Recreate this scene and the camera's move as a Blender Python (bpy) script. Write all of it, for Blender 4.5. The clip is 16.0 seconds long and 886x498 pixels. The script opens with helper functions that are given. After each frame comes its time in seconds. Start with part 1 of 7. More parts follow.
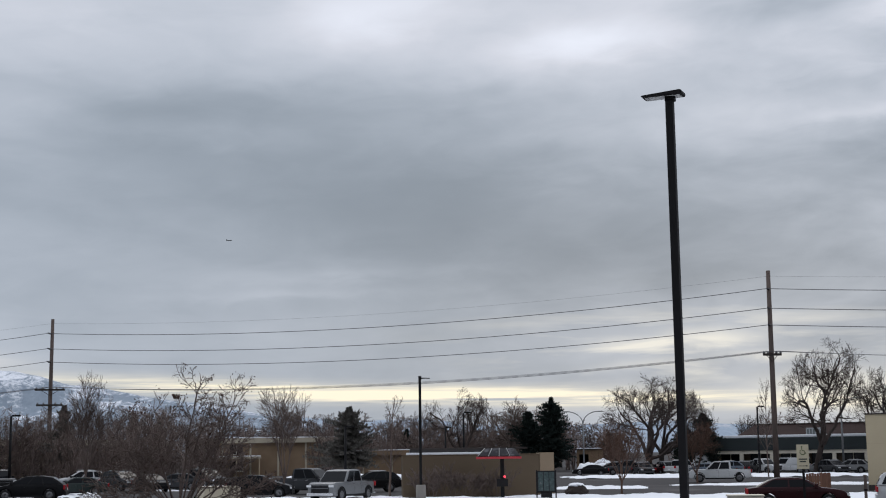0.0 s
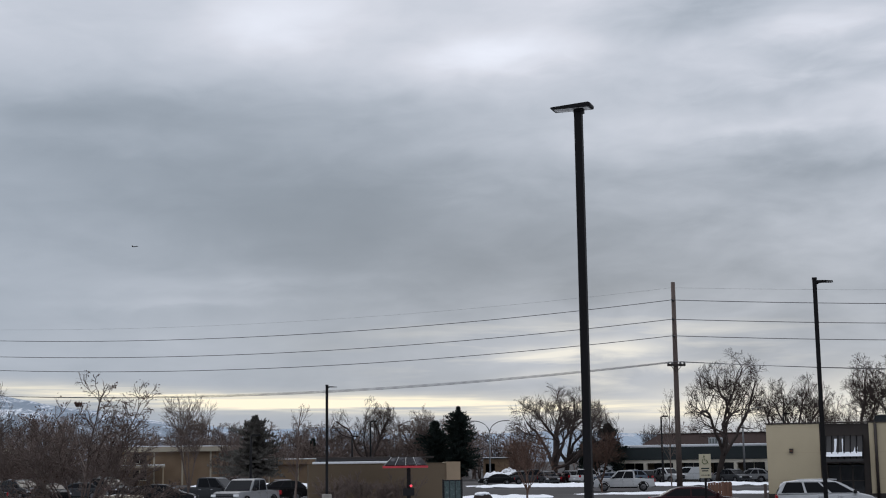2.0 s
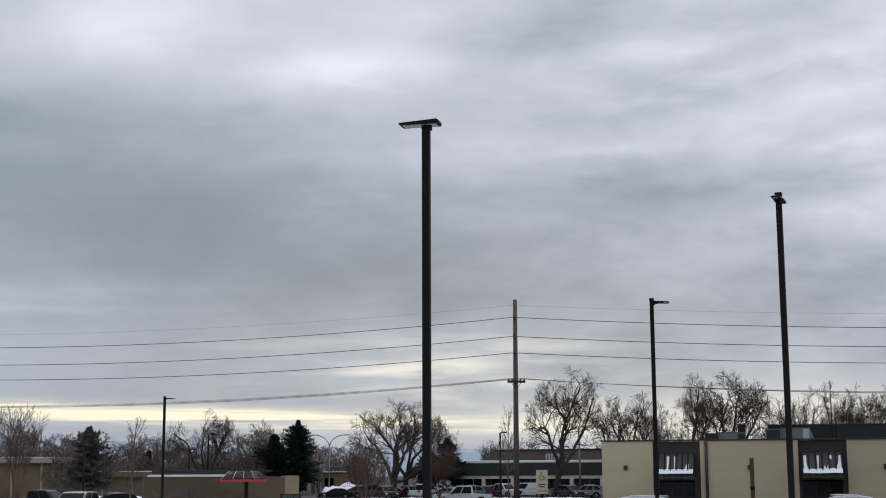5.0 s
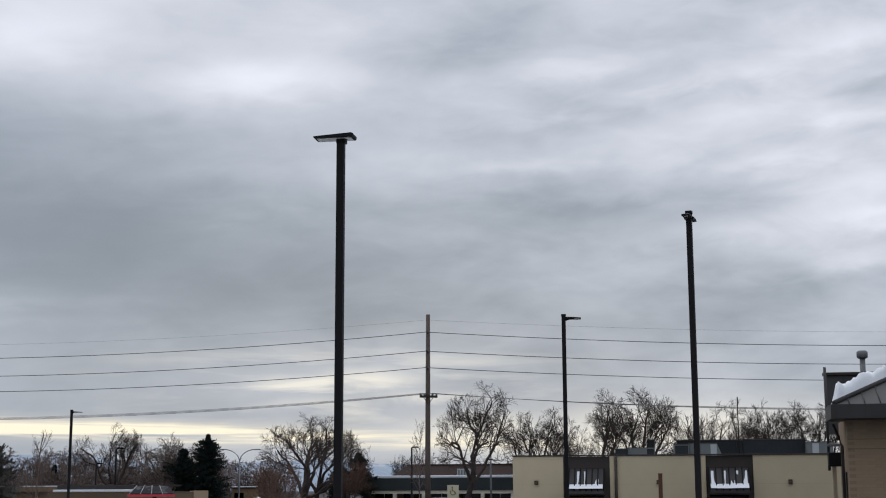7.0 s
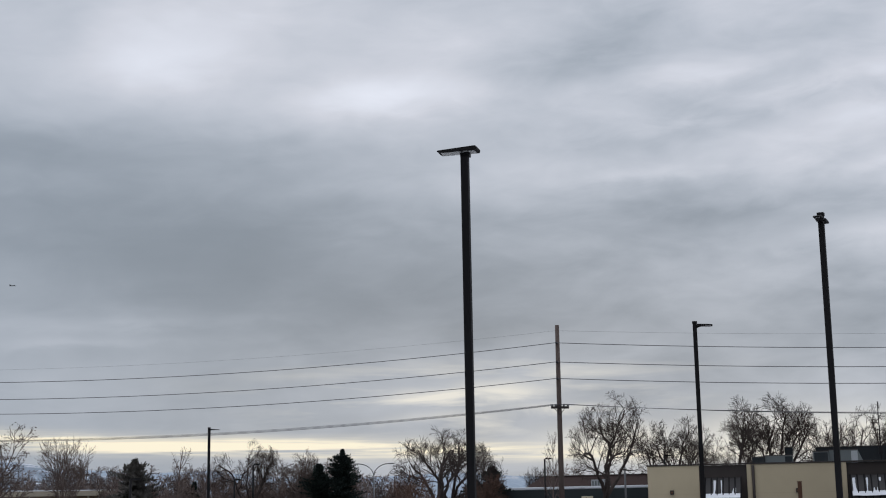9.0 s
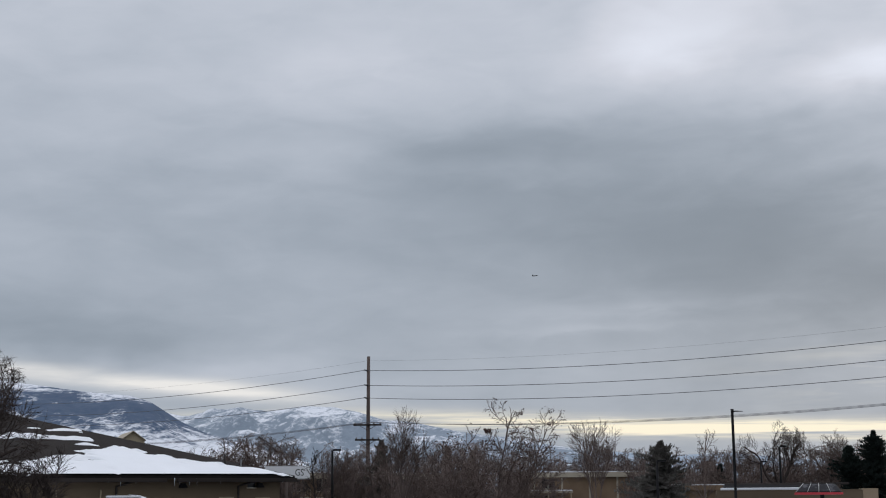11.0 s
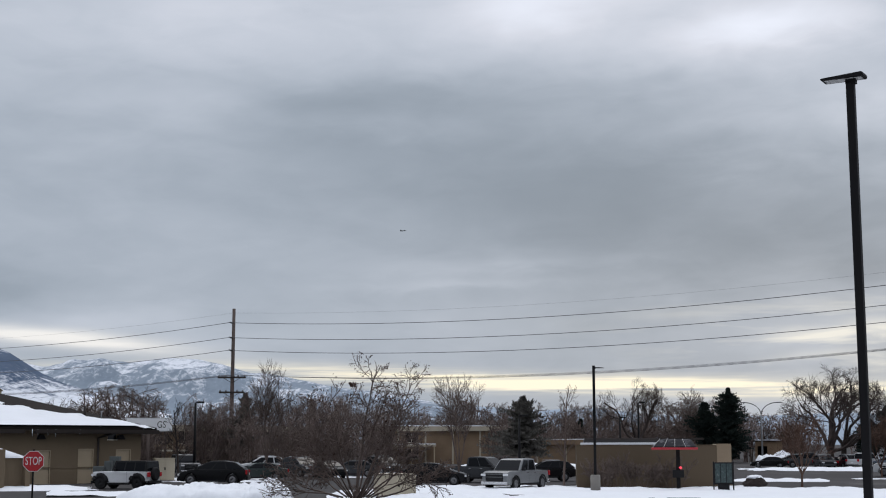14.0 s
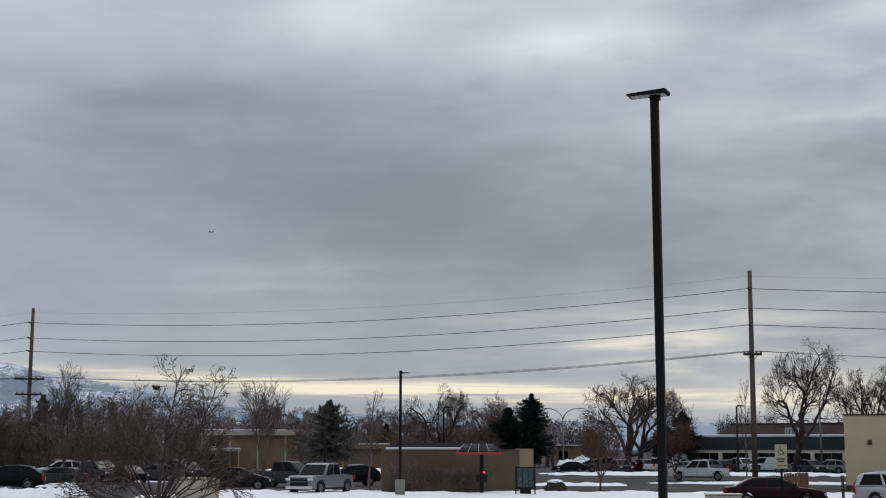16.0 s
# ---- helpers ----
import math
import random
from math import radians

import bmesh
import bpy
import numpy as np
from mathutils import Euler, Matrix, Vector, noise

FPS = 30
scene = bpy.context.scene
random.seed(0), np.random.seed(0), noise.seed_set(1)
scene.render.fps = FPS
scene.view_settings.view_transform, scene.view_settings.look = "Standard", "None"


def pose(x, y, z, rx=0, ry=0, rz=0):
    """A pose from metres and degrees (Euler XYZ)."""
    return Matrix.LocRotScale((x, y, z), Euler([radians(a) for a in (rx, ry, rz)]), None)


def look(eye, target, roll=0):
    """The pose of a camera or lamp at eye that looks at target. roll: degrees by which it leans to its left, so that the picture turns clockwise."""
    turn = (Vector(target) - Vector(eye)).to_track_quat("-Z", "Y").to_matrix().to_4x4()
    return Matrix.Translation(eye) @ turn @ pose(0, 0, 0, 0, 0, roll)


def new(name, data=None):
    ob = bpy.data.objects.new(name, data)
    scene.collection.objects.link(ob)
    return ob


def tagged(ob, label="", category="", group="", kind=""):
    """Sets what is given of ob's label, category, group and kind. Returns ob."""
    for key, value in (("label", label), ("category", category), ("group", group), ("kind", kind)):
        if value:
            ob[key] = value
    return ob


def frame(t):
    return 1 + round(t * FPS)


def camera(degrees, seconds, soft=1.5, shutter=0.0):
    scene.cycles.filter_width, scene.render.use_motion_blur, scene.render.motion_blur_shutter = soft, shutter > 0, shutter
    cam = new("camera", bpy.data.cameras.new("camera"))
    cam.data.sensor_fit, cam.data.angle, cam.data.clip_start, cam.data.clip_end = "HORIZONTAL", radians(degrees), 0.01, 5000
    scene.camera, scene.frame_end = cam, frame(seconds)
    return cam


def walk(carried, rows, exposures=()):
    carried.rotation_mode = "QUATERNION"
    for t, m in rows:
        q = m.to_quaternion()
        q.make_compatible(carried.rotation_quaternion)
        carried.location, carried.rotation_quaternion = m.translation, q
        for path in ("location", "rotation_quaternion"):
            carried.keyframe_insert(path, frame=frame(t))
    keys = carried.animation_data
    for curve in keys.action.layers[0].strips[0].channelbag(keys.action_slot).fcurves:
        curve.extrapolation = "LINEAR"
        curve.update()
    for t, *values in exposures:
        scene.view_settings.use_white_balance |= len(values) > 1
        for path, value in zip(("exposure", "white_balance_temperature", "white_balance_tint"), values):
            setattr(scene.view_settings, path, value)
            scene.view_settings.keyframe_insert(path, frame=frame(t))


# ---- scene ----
EYE = 2.6
cam = camera(35.49, 16.0, soft=1.1)
ROWS = [
    (0, 98.429, 0.748, 0.111),
    (0.5, 98.858, 0.819, -1.237),
    (1, 98.812, 0.735, -2.392),
    (1.5, 98.736, 0.670, -3.066),
    (2, 98.750, 0.701, -3.709),
    (2.5, 98.787, 0.732, -4.683),
    (3, 98.775, 0.710, -5.956),
    (3.5, 98.828, 0.540, -7.199),
    (4, 99.073, 0.388, -8.282),
    (4.5, 99.218, 0.423, -9.295),
    (6.8, 99.696, -0.025, -13.552),
    (7, 99.871, 0.231, -13.894),
    (7.5, 100.020, 0.486, -14.751),
    (8, 100.109, 0.794, -15.262),
    (8.5, 100.341, 1.136, -13.536),
    (9, 100.418, 1.003, -8.437),
    (9.5, 100.277, 0.911, -3.208),
    (10, 100.412, 0.781, 3.310),
    (10.2, 100.345, 0.703, 5.862),
    (10.6, 100.174, 0.558, 9.972),
    (11, 99.949, 0.429, 12.792),
    (11.4, 99.669, 0.317, 14.368),
    (11.8, 99.332, 0.223, 14.740),
    (12.1, 99.041, 0.165, 14.257),
    (12.3, 98.829, 0.133, 13.582),
    (12.5, 98.591, 0.103, 12.768),
    (13, 98.158, -0.016, 10.754),
    (13.5, 98.103, 0.055, 8.932),
    (14, 98.042, 0.103, 7.228),
    (14.5, 98.107, -0.020, 5.435),
    (15, 98.204, -0.363, 3.732),
    (15.5, 98.137, -0.349, 1.585),
    (16, 98.220, -0.042, -0.721),
]

# the phone turns where it is held: seconds, pitch, roll, yaw
walk(cam, [(t, pose(0, 0, EYE, rx, ry, rz)) for t, rx, ry, rz in ROWS],
     exposures=[(0.0, 0.0), (8.0, 0.0), (9.0, -0.1), (10.0, -0.1), (12.5, 0.0), (13.5, 0.06), (14.5, 0.0), (15.0, 0.02), (15.5, -0.08), (16.0, -0.20)])


# ---- small node helpers ----
def node(tree, kind, **kw):
    n = tree.nodes.new(kind)
    for k, v in kw.items():
        if k == "operation":
            n.operation = v
        elif k == "blend":
            n.data_type = "RGBA"
            n.blend_type = v
    return n


def calc(tree, op, a, b=None, c=None, clamp=False):
    n = tree.nodes.new("ShaderNodeMath")
    n.operation = op
    n.use_clamp = clamp
    for i, v in enumerate((a, b, c)):
        if v is None:
            continue
        if isinstance(v, (int, float)):
            n.inputs[i].default_value = v
        else:
            tree.links.new(v, n.inputs[i])
    return n.outputs[0]


def mixed(tree, fac, a, b, blend="MIX"):
    n = tree.nodes.new("ShaderNodeMix")
    n.data_type, n.blend_type = "RGBA", blend
    for sock, v in ((n.inputs[0], fac), (n.inputs[6], a), (n.inputs[7], b)):
        if isinstance(v, (int, float)):
            sock.default_value = v
        elif isinstance(v, tuple):
            sock.default_value = (*v[:3], 1)
        else:
            tree.links.new(v, sock)
    return n.outputs[2]


# ---- sky, sun ----
def make_sky():
    world = bpy.data.worlds.new("overcast_sky")
    scene.world = world
    world.use_nodes = True
    t = world.node_tree
    t.nodes.clear()
    way = t.nodes.new("ShaderNodeTexCoord").outputs["Generated"]
    sep = t.nodes.new("ShaderNodeSeparateXYZ")
    t.links.new(way, sep.inputs[0])
    x, y, z = sep.outputs
    az = calc(t, "MULTIPLY", calc(t, "ARCTAN2", x, y), 57.2958)
    el = calc(t, "MULTIPLY", calc(t, "ARCSINE", z), 57.2958)

    def noise_at(sx, sy, detail, rough, seed, dist=0.0, shear=0.0):
        comb = t.nodes.new("ShaderNodeCombineXYZ")
        e2 = calc(t, "MULTIPLY_ADD", az, -shear, el)
        t.links.new(calc(t, "MULTIPLY", az, sx), comb.inputs[0])
        t.links.new(calc(t, "MULTIPLY", e2, sy), comb.inputs[1])
        comb.inputs[2].default_value = seed
        n = t.nodes.new("ShaderNodeTexNoise")
        t.links.new(comb.outputs[0], n.inputs["Vector"])
        n.inputs["Scale"].default_value = 1.0
        n.inputs["Detail"].default_value = detail
        n.inputs["Roughness"].default_value = rough
        n.inputs["Distortion"].default_value = dist
        return calc(t, "SUBTRACT", n.outputs["Fac"], 0.5)

    # the cloud forms drift: bend the bearings by slow noise
    wa = noise_at(0.10, 0.16, 3, 0.5, 3.0)
    we = noise_at(0.09, 0.20, 4, 0.55, 8.0)
    baz = calc(t, "MULTIPLY_ADD", wa, 9.0, az)
    bel = calc(t, "MULTIPLY_ADD", we, 4.5, el)

    ribs = noise_at(0.42, 1.25, 5, 0.55, 90.0, 0.6, 0.02)
    naz = calc(t, "MULTIPLY_ADD", wa, 3.0, az)
    nel = calc(t, "MULTIPLY_ADD", ribs, 0.8, calc(t, "MULTIPLY_ADD", we, 1.2, el))
    sums = [None]

    def bell(pa, pe, a, e, wide, high, slope):
        da = calc(t, "SUBTRACT", pa, a)
        de_ = calc(t, "SUBTRACT", calc(t, "MULTIPLY_ADD", da, -slope, pe), e)
        da = calc(t, "MULTIPLY", da, 1 / wide)
        de_ = calc(t, "MULTIPLY", de_, 1 / high)
        r2 = calc(t, "MULTIPLY_ADD", de_, de_, calc(t, "MULTIPLY", da, da))
        return calc(t, "POWER", 2.71828, calc(t, "MULTIPLY", r2, -1.0))

    def mass(a, e, wide, high, slope, k, crisp=False):
        """A lighter or darker bank: bearing, height, half width, half height, slope, strength."""
        g = calc(t, "MULTIPLY", bell(naz if crisp else baz, nel if crisp else bel, a, e, wide, high, slope), k)
        sums[0] = g if sums[0] is None else calc(t, "ADD", sums[0], g)

    # broad banks
    mass(-3.0, 19.0, 5.0, 1.5, 0.25, 0.18)
    mass(4.0, 16.2, 6.0, 1.2, -0.06, 0.13)
    mass(14.0, 13.9, 6.0, 1.1, 0.10, 0.12)
    mass(27.0, 14.4, 6.0, 1.3, 0.14, 0.13)
    mass(32.0, 18.5, 6.0, 1.6, 0.10, 0.14)
    mass(29.0, 11.6, 7.0, 1.3, 0.06, 0.14)
    mass(-2.0, 10.9, 14.0, 4.0, -0.10, -0.105)
    mass(7.0, 7.2, 9.0, 2.4, 0.0, -0.06)
    mass(29.0, 9.6, 6.0, 1.2, 0.05, 0.12)
    mass(18.0, 14.5, 9.0, 2.6, 0.08, 0.07)
    mass(32.0, 12.5, 5.0, 2.5, 0.05, 0.10)
    mass(6.0, 17.5, 8.0, 2.0, 0.05, 0.06)
    mass(15.0, 18.3, 4.0, 1.4, 0.10, -0.08)
    mass(22.0, 16.0, 7.0, 0.8, 0.18, -0.06)
    mass(19.5, 11.4, 5.0, 0.9, 0.02, -0.06)
    mass(-11.0, 13.6, 9.0, 1.3, 0.12, -0.06)
    mass(-29.0, 6.3, 6.0, 1.2, -0.04, -0.12)
    mass(-19.0, 16.5, 8.0, 2.0, 0.12, 0.06)
    mass(-24.0, 5.0, 8.0, 0.9, -0.10, 0.10)
    mass(33.0, 12.0, 6.0, 6.0, 0.0, 0.05)
    mass(-4.0, 9.5, 10.0, 3.0, 0.0, -0.03)
    mass(12.0, 6.0, 5.5, 2.0, 0.0, 0.09)
    mass(8.5, 16.0, 5.0, 2.0, 0.0, 0.04)
    # lighter folds
    mass(7.5, 16.8, 3.6, 0.75, 0.05, 0.14, True)
    mass(-2.5, 18.0, 2.6, 0.9, 0.10, 0.09, True)
    mass(-18.0, 17.6, 4.0, 0.8, 0.10, 0.06, True)
    mass(19.0, 17.2, 4.0, 0.6, 0.05, 0.13, True)
    mass(17.3, 13.3, 3.0, 0.4, 0.08, 0.13, True)
    mass(26.0, 16.7, 3.6, 0.55, 0.10, 0.13, True)
    mass(31.5, 17.7, 3.0, 0.5, 0.10, 0.10, True)
    mass(31.0, 14.5, 3.2, 0.42, 0.12, 0.16, True)
    mass(27.0, 13.1, 2.2, 0.32, 0.10, 0.12, True)
    mass(32.0, 10.7, 2.6, 0.42, 0.08, 0.15, True)
    mass(31.0, 9.1, 2.4, 0.36, 0.05, 0.11, True)
    mass(24.5, 10.3, 2.6, 0.40, 0.10, 0.08, True)
    mass(-4.0, 7.4, 6.0, 0.30, 0.04, 0.05, True)
    mass(-7.0, 6.6, 5.0, 0.25, 0.03, 0.05, True)
    # darker folds
    mass(14.5, 17.6, 3.2, 0.9, 0.05, -0.10, True)
    mass(19.0, 14.8, 4.2, 0.5, 0.10, -0.11, True)
    mass(20.0, 11.3, 3.4, 0.42, 0.05, -0.08, True)
    mass(32.0, 15.7, 3.0, 0.36, 0.10, -0.11, True)
    mass(30.0, 12.4, 3.0, 0.36, 0.10, -0.09, True)
    mass(27.5, 11.4, 2.6, 0.40, 0.10, -0.07, True)
    mass(25.0, 8.0, 4.0, 0.6, 0.0, -0.05, True)
    mass(1.0, 10.3, 9.0, 1.5, -0.04, -0.045, True)
    mass(-10.0, 14.4, 4.2, 0.7, 0.10, -0.05, True)
    mass(-19.0, 15.0, 3.6, 0.6, 0.05, -0.05, True)
    mass(-11.5, 12.3, 4.2, 0.6, -0.10, -0.04, True)
    total = sums[0]

    soft = noise_at(0.095, 0.25, 4, 0.45, 21.0, 0.5, 0.04)
    fine = noise_at(0.22, 0.60, 5, 0.52, 40.0, 0.6, 0.03)
    broken = calc(t, "MULTIPLY_ADD", az, 0.03, 0.80)
    broken = calc(t, "MINIMUM", calc(t, "MAXIMUM", broken, 0.65), 1.75)
    v = calc(t, "ADD", total, calc(t, "MULTIPLY", calc(t, "MULTIPLY", soft, 0.28), broken))
    v = calc(t, "ADD", v, calc(t, "MULTIPLY", calc(t, "MULTIPLY", fine, 0.17), broken))
    v = calc(t, "ADD", v, calc(t, "MULTIPLY", calc(t, "MULTIPLY", ribs, 0.07), broken))
    # the cloud deck brightens towards the zenith
    rise = calc(t, "MULTIPLY", calc(t, "SUBTRACT", el, 11.0), 0.014)
    rise = calc(t, "MINIMUM", calc(t, "MAXIMUM", rise, 0.0), 0.75)
    v = calc(t, "ADD", calc(t, "ADD", v, rise), 0.467)
    v = calc(t, "SMOOTH_MAX", v, 0.30, 0.16)
    # cool grey, whiter where it is bright
    white = calc(t, "MULTIPLY", calc(t, "SUBTRACT", v, 0.3), 2.5, clamp=True)
    hue = mixed(t, white, (0.828, 0.982, 1.175), (0.94, 0.985, 1.105))
    # low sun in the haze takes the blue out near the horizon
    ha = calc(t, "MULTIPLY", calc(t, "SUBTRACT", az, 14.0), 1 / 21.0)
    hb = calc(t, "MULTIPLY", calc(t, "SUBTRACT", el, 3.5), 1 / 8.0)
    haze = calc(t, "POWER", 2.71828, calc(t, "MULTIPLY", calc(t, "MULTIPLY_ADD", ha, ha, calc(t, "MULTIPLY", hb, hb)), -1.0))
    hue = mixed(t, calc(t, "MULTIPLY", haze, 0.66), hue, (0.952, 0.985, 1.045))
    grey = t.nodes.new("ShaderNodeVectorMath")
    grey.operation = "SCALE"
    t.links.new(hue, grey.inputs[0])
    t.links.new(v, grey.inputs["Scale"])

    # clear strip under the deck with low yellow light
    streak = noise_at(0.10, 2.6, 5, 0.6, 60.0, 0.4)
    de = calc(t, "MULTIPLY_ADD", we, 0.7, el)
    strip = calc(t, "SUBTRACT", calc(t, "MULTIPLY_ADD", az, 0.03, de), 2.42)
    strip = calc(t, "POWER", 2.71828, calc(t, "MULTIPLY", calc(t, "MULTIPLY", strip, strip), -8.5))
    side = calc(t, "MULTIPLY", calc(t, "SUBTRACT", az, 0.0), 1 / 15.5)
    side = calc(t, "POWER", 2.71828, calc(t, "MULTIPLY", calc(t, "MULTIPLY", side, side), -1.0))
    glow = calc(t, "MULTIPLY", calc(t, "MULTIPLY", strip, side), calc(t, "MULTIPLY_ADD", streak, 7.0, 1.15), clamp=True)
    # thin places above it
    patch = noise_at(0.12, 1.05, 5, 0.55, 75.0, 0.3)
    low = calc(t, "MULTIPLY", calc(t, "SUBTRACT", el, 4.2), 0.75)
    low = calc(t, "POWER", 2.71828, calc(t, "MULTIPLY", calc(t, "MULTIPLY", low, low), -1.0))
    near = calc(t, "MULTIPLY", calc(t, "SUBTRACT", az, 10.0), 1 / 7.0)
    near = calc(t, "POWER", 2.71828, calc(t, "MULTIPLY", calc(t, "MULTIPLY", near, near), -1.0))
    thin = calc(t, "MULTIPLY", calc(t, "MULTIPLY", low, near), calc(t, "MULTIPLY_ADD", patch, 6.0, 0.15), clamp=True)
    for a, e, wide, high, k in ((11.2, 4.5, 1.7, 0.42, 0.85), (7.8, 4.4, 1.7, 0.22, 0.5), (9.0, 3.5, 2.4, 0.20, 0.4), (13.2, 3.8, 2.0, 0.22, 0.45), (23.5, 2.3, 7.0, 1.1, 1.0), (15.3, 2.5, 2.6, 0.6, 0.95)):
        g = calc(t, "MULTIPLY", bell(naz, nel, a, e, wide, high, 0.02), calc(t, "MULTIPLY_ADD", ribs, 1.5, k), clamp=True)
        thin = calc(t, "MAXIMUM", thin, g)
    colour = mixed(t, calc(t, "MULTIPLY", thin, 0.85), grey.outputs[0], (0.93, 0.89, 0.79))
    colour = mixed(t, glow, colour, (1.05, 0.965, 0.76))
    # bright gap along the mountain skyline
    line = calc(t, "MULTIPLY_ADD", calc(t, "ADD", az, 28.0), 0.106, calc(t, "SUBTRACT", de, 4.75))
    line = calc(t, "MULTIPLY", line, 2.7)
    line = calc(t, "POWER", 2.71828, calc(t, "MULTIPLY", calc(t, "MULTIPLY", line, line), -1.0))
    left = calc(t, "MULTIPLY", calc(t, "ADD", az, 25.0), 1 / 8.5)
    left = calc(t, "POWER", 2.71828, calc(t, "MULTIPLY", calc(t, "MULTIPLY", left, left), -1.0))
    gap = calc(t, "MULTIPLY", calc(t, "MULTIPLY", line, left), calc(t, "MULTIPLY_ADD", patch, 3.0, 0.8), clamp=True)
    colour = mixed(t, calc(t, "MULTIPLY", gap, 0.9), colour, (0.92, 0.90, 0.87))

    nishita = t.nodes.new("ShaderNodeTexSky")
    nishita.sky_type, nishita.sun_disc = "NISHITA", False
    nishita.sun_elevation, nishita.sun_rotation = radians(24), radians(5)
    clear = t.nodes.new("ShaderNodeVectorMath")
    clear.operation = "SCALE"
    t.links.new(nishita.outputs[0], clear.inputs[0])
    clear.inputs["Scale"].default_value = 0.05
    back = t.nodes.new("ShaderNodeBackground")
    t.links.new(mixed(t, 0.985, clear.outputs[0], colour), back.inputs[0])
    back.inputs[1].default_value = 1.0
    out = t.nodes.new("ShaderNodeOutputWorld")
    t.links.new(back.outputs[0], out.inputs[0])


make_sky()
sun_data = bpy.data.lights.new("sun", "SUN")
sun_data.energy, sun_data.angle, sun_data.color = 0.6, radians(25), (1.0, 0.96, 0.9)
sun = new("sun", sun_data)
sun.matrix_world = look((0, 0, 50), (4, -30, 10))


# ---- materials ----
def surface(name, colour, rough=0.7, vary=0.25, scale=3.0, fine=40.0, bump=0.2, metal=0.0, second=None, cover=0.5, each=0.0, stretch=(1, 1, 1), gloss=0.3):
    m = bpy.data.materials.new(name)
    m.use_nodes = True
    t = m.node_tree
    b = t.nodes["Principled BSDF"]
    where = t.nodes.new("ShaderNodeTexCoord").outputs["Object"]
    mp = t.nodes.new("ShaderNodeMapping")
    mp.inputs["Scale"].default_value = stretch
    t.links.new(where, mp.inputs[0])

    def noise_tex(s, d):
        n = t.nodes.new("ShaderNodeTexNoise")
        t.links.new(mp.outputs[0], n.inputs["Vector"])
        n.inputs["Scale"].default_value, n.inputs["Detail"].default_value = s, d
        return n.outputs["Fac"]
    big, small = noise_tex(scale, 4), noise_tex(fine, 3)
    dark = tuple(c * (1 - vary) for c in colour)
    light = tuple(min(1, c * (1 + vary)) for c in colour)
    ramp = calc(t, "MULTIPLY_ADD", calc(t, "SUBTRACT", calc(t, "MULTIPLY_ADD", small, 0.4, calc(t, "MULTIPLY", big, 0.6)), 0.5), 2.2, 0.5, clamp=True)
    col = mixed(t, ramp, dark, light)
    if second:
        mask = calc(t, "MULTIPLY_ADD", calc(t, "SUBTRACT", calc(t, "MULTIPLY_ADD", small, 0.25, big), 1.125 - cover), 9.0, 0.5, clamp=True)
        col = mixed(t, mask, col, second)
    if each:
        info = t.nodes.new("ShaderNodeObjectInfo").outputs["Random"]
        k = calc(t, "MULTIPLY_ADD", info, 2 * each, 1 - each)
        c3 = t.nodes.new("ShaderNodeCombineXYZ")
        for i in range(3):
            t.links.new(k, c3.inputs[i])
        col = mixed(t, 1.0, col, c3.outputs[0], "MULTIPLY")
    t.links.new(col, b.inputs["Base Color"])
    t.links.new(calc(t, "MULTIPLY_ADD", small, 0.2, rough - 0.1, clamp=True), b.inputs["Roughness"])
    b.inputs["Metallic"].default_value = metal
    b.inputs["Specular IOR Level"].default_value = 0.15 if rough >= 0.8 else gloss
    if bump:
        bp = t.nodes.new("ShaderNodeBump")
        bp.inputs["Strength"].default_value = bump
        bp.inputs["Distance"].default_value = 0.02
        t.links.new(small, bp.inputs["Height"])
        t.links.new(bp.outputs[0], b.inputs["Normal"])
    return m


SNOW = surface("snow", (0.70, 0.725, 0.76), 0.75, 0.06, 0.4, 9, 0.35)
ASPHALT = surface("wet_asphalt", (0.040, 0.038, 0.039), 0.85, 0.3, 0.15, 30, 0.2, second=(0.085, 0.08, 0.08), cover=0.35, gloss=0.15)
CONCRETE = surface("concrete", (0.215, 0.20, 0.18), 0.85, 0.15, 1.5, 30, 0.2)
BLACK_STEEL = surface("black_painted_steel", (0.008, 0.0075, 0.0085), 0.6, 0.2, 2, 60, 0.05, gloss=0.16)
GREY_STEEL = surface("galvanised_steel", (0.42, 0.43, 0.44), 0.45, 0.12, 3, 40, 0.05, metal=0.6)
POLE_WOOD = surface("weathered_pole_wood", (0.115, 0.09, 0.08), 0.85, 0.3, 3, 30, 0.4, stretch=(6, 6, 0.4))
BARK = surface("bare_bark", (0.036, 0.029, 0.026), 0.9, 0.3, 3, 40, 0.4, each=0.2)
BARK_MID = surface("brown_grey_bark", (0.056, 0.044, 0.040), 0.9, 0.3, 3, 40, 0.4, each=0.2)
DULL_STEEL = surface("dull_grey_steel", (0.16, 0.165, 0.17), 0.6, 0.12, 3, 40, 0.05, metal=0.3)
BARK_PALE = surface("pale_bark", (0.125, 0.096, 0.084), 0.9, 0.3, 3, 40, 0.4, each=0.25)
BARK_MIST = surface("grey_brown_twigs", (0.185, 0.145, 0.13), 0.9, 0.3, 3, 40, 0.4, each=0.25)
TWIG_RED = surface("russet_twigs", (0.105, 0.066, 0.051), 0.9, 0.25, 2, 30, 0.2, each=0.2)
NEEDLE = surface("dark_needles", (0.028, 0.039, 0.034), 0.8, 0.4, 0.8, 20, 0.3)
NEEDLE_DRY = surface("dull_needles", (0.115, 0.108, 0.096), 0.85, 0.4, 0.8, 20, 0.3)
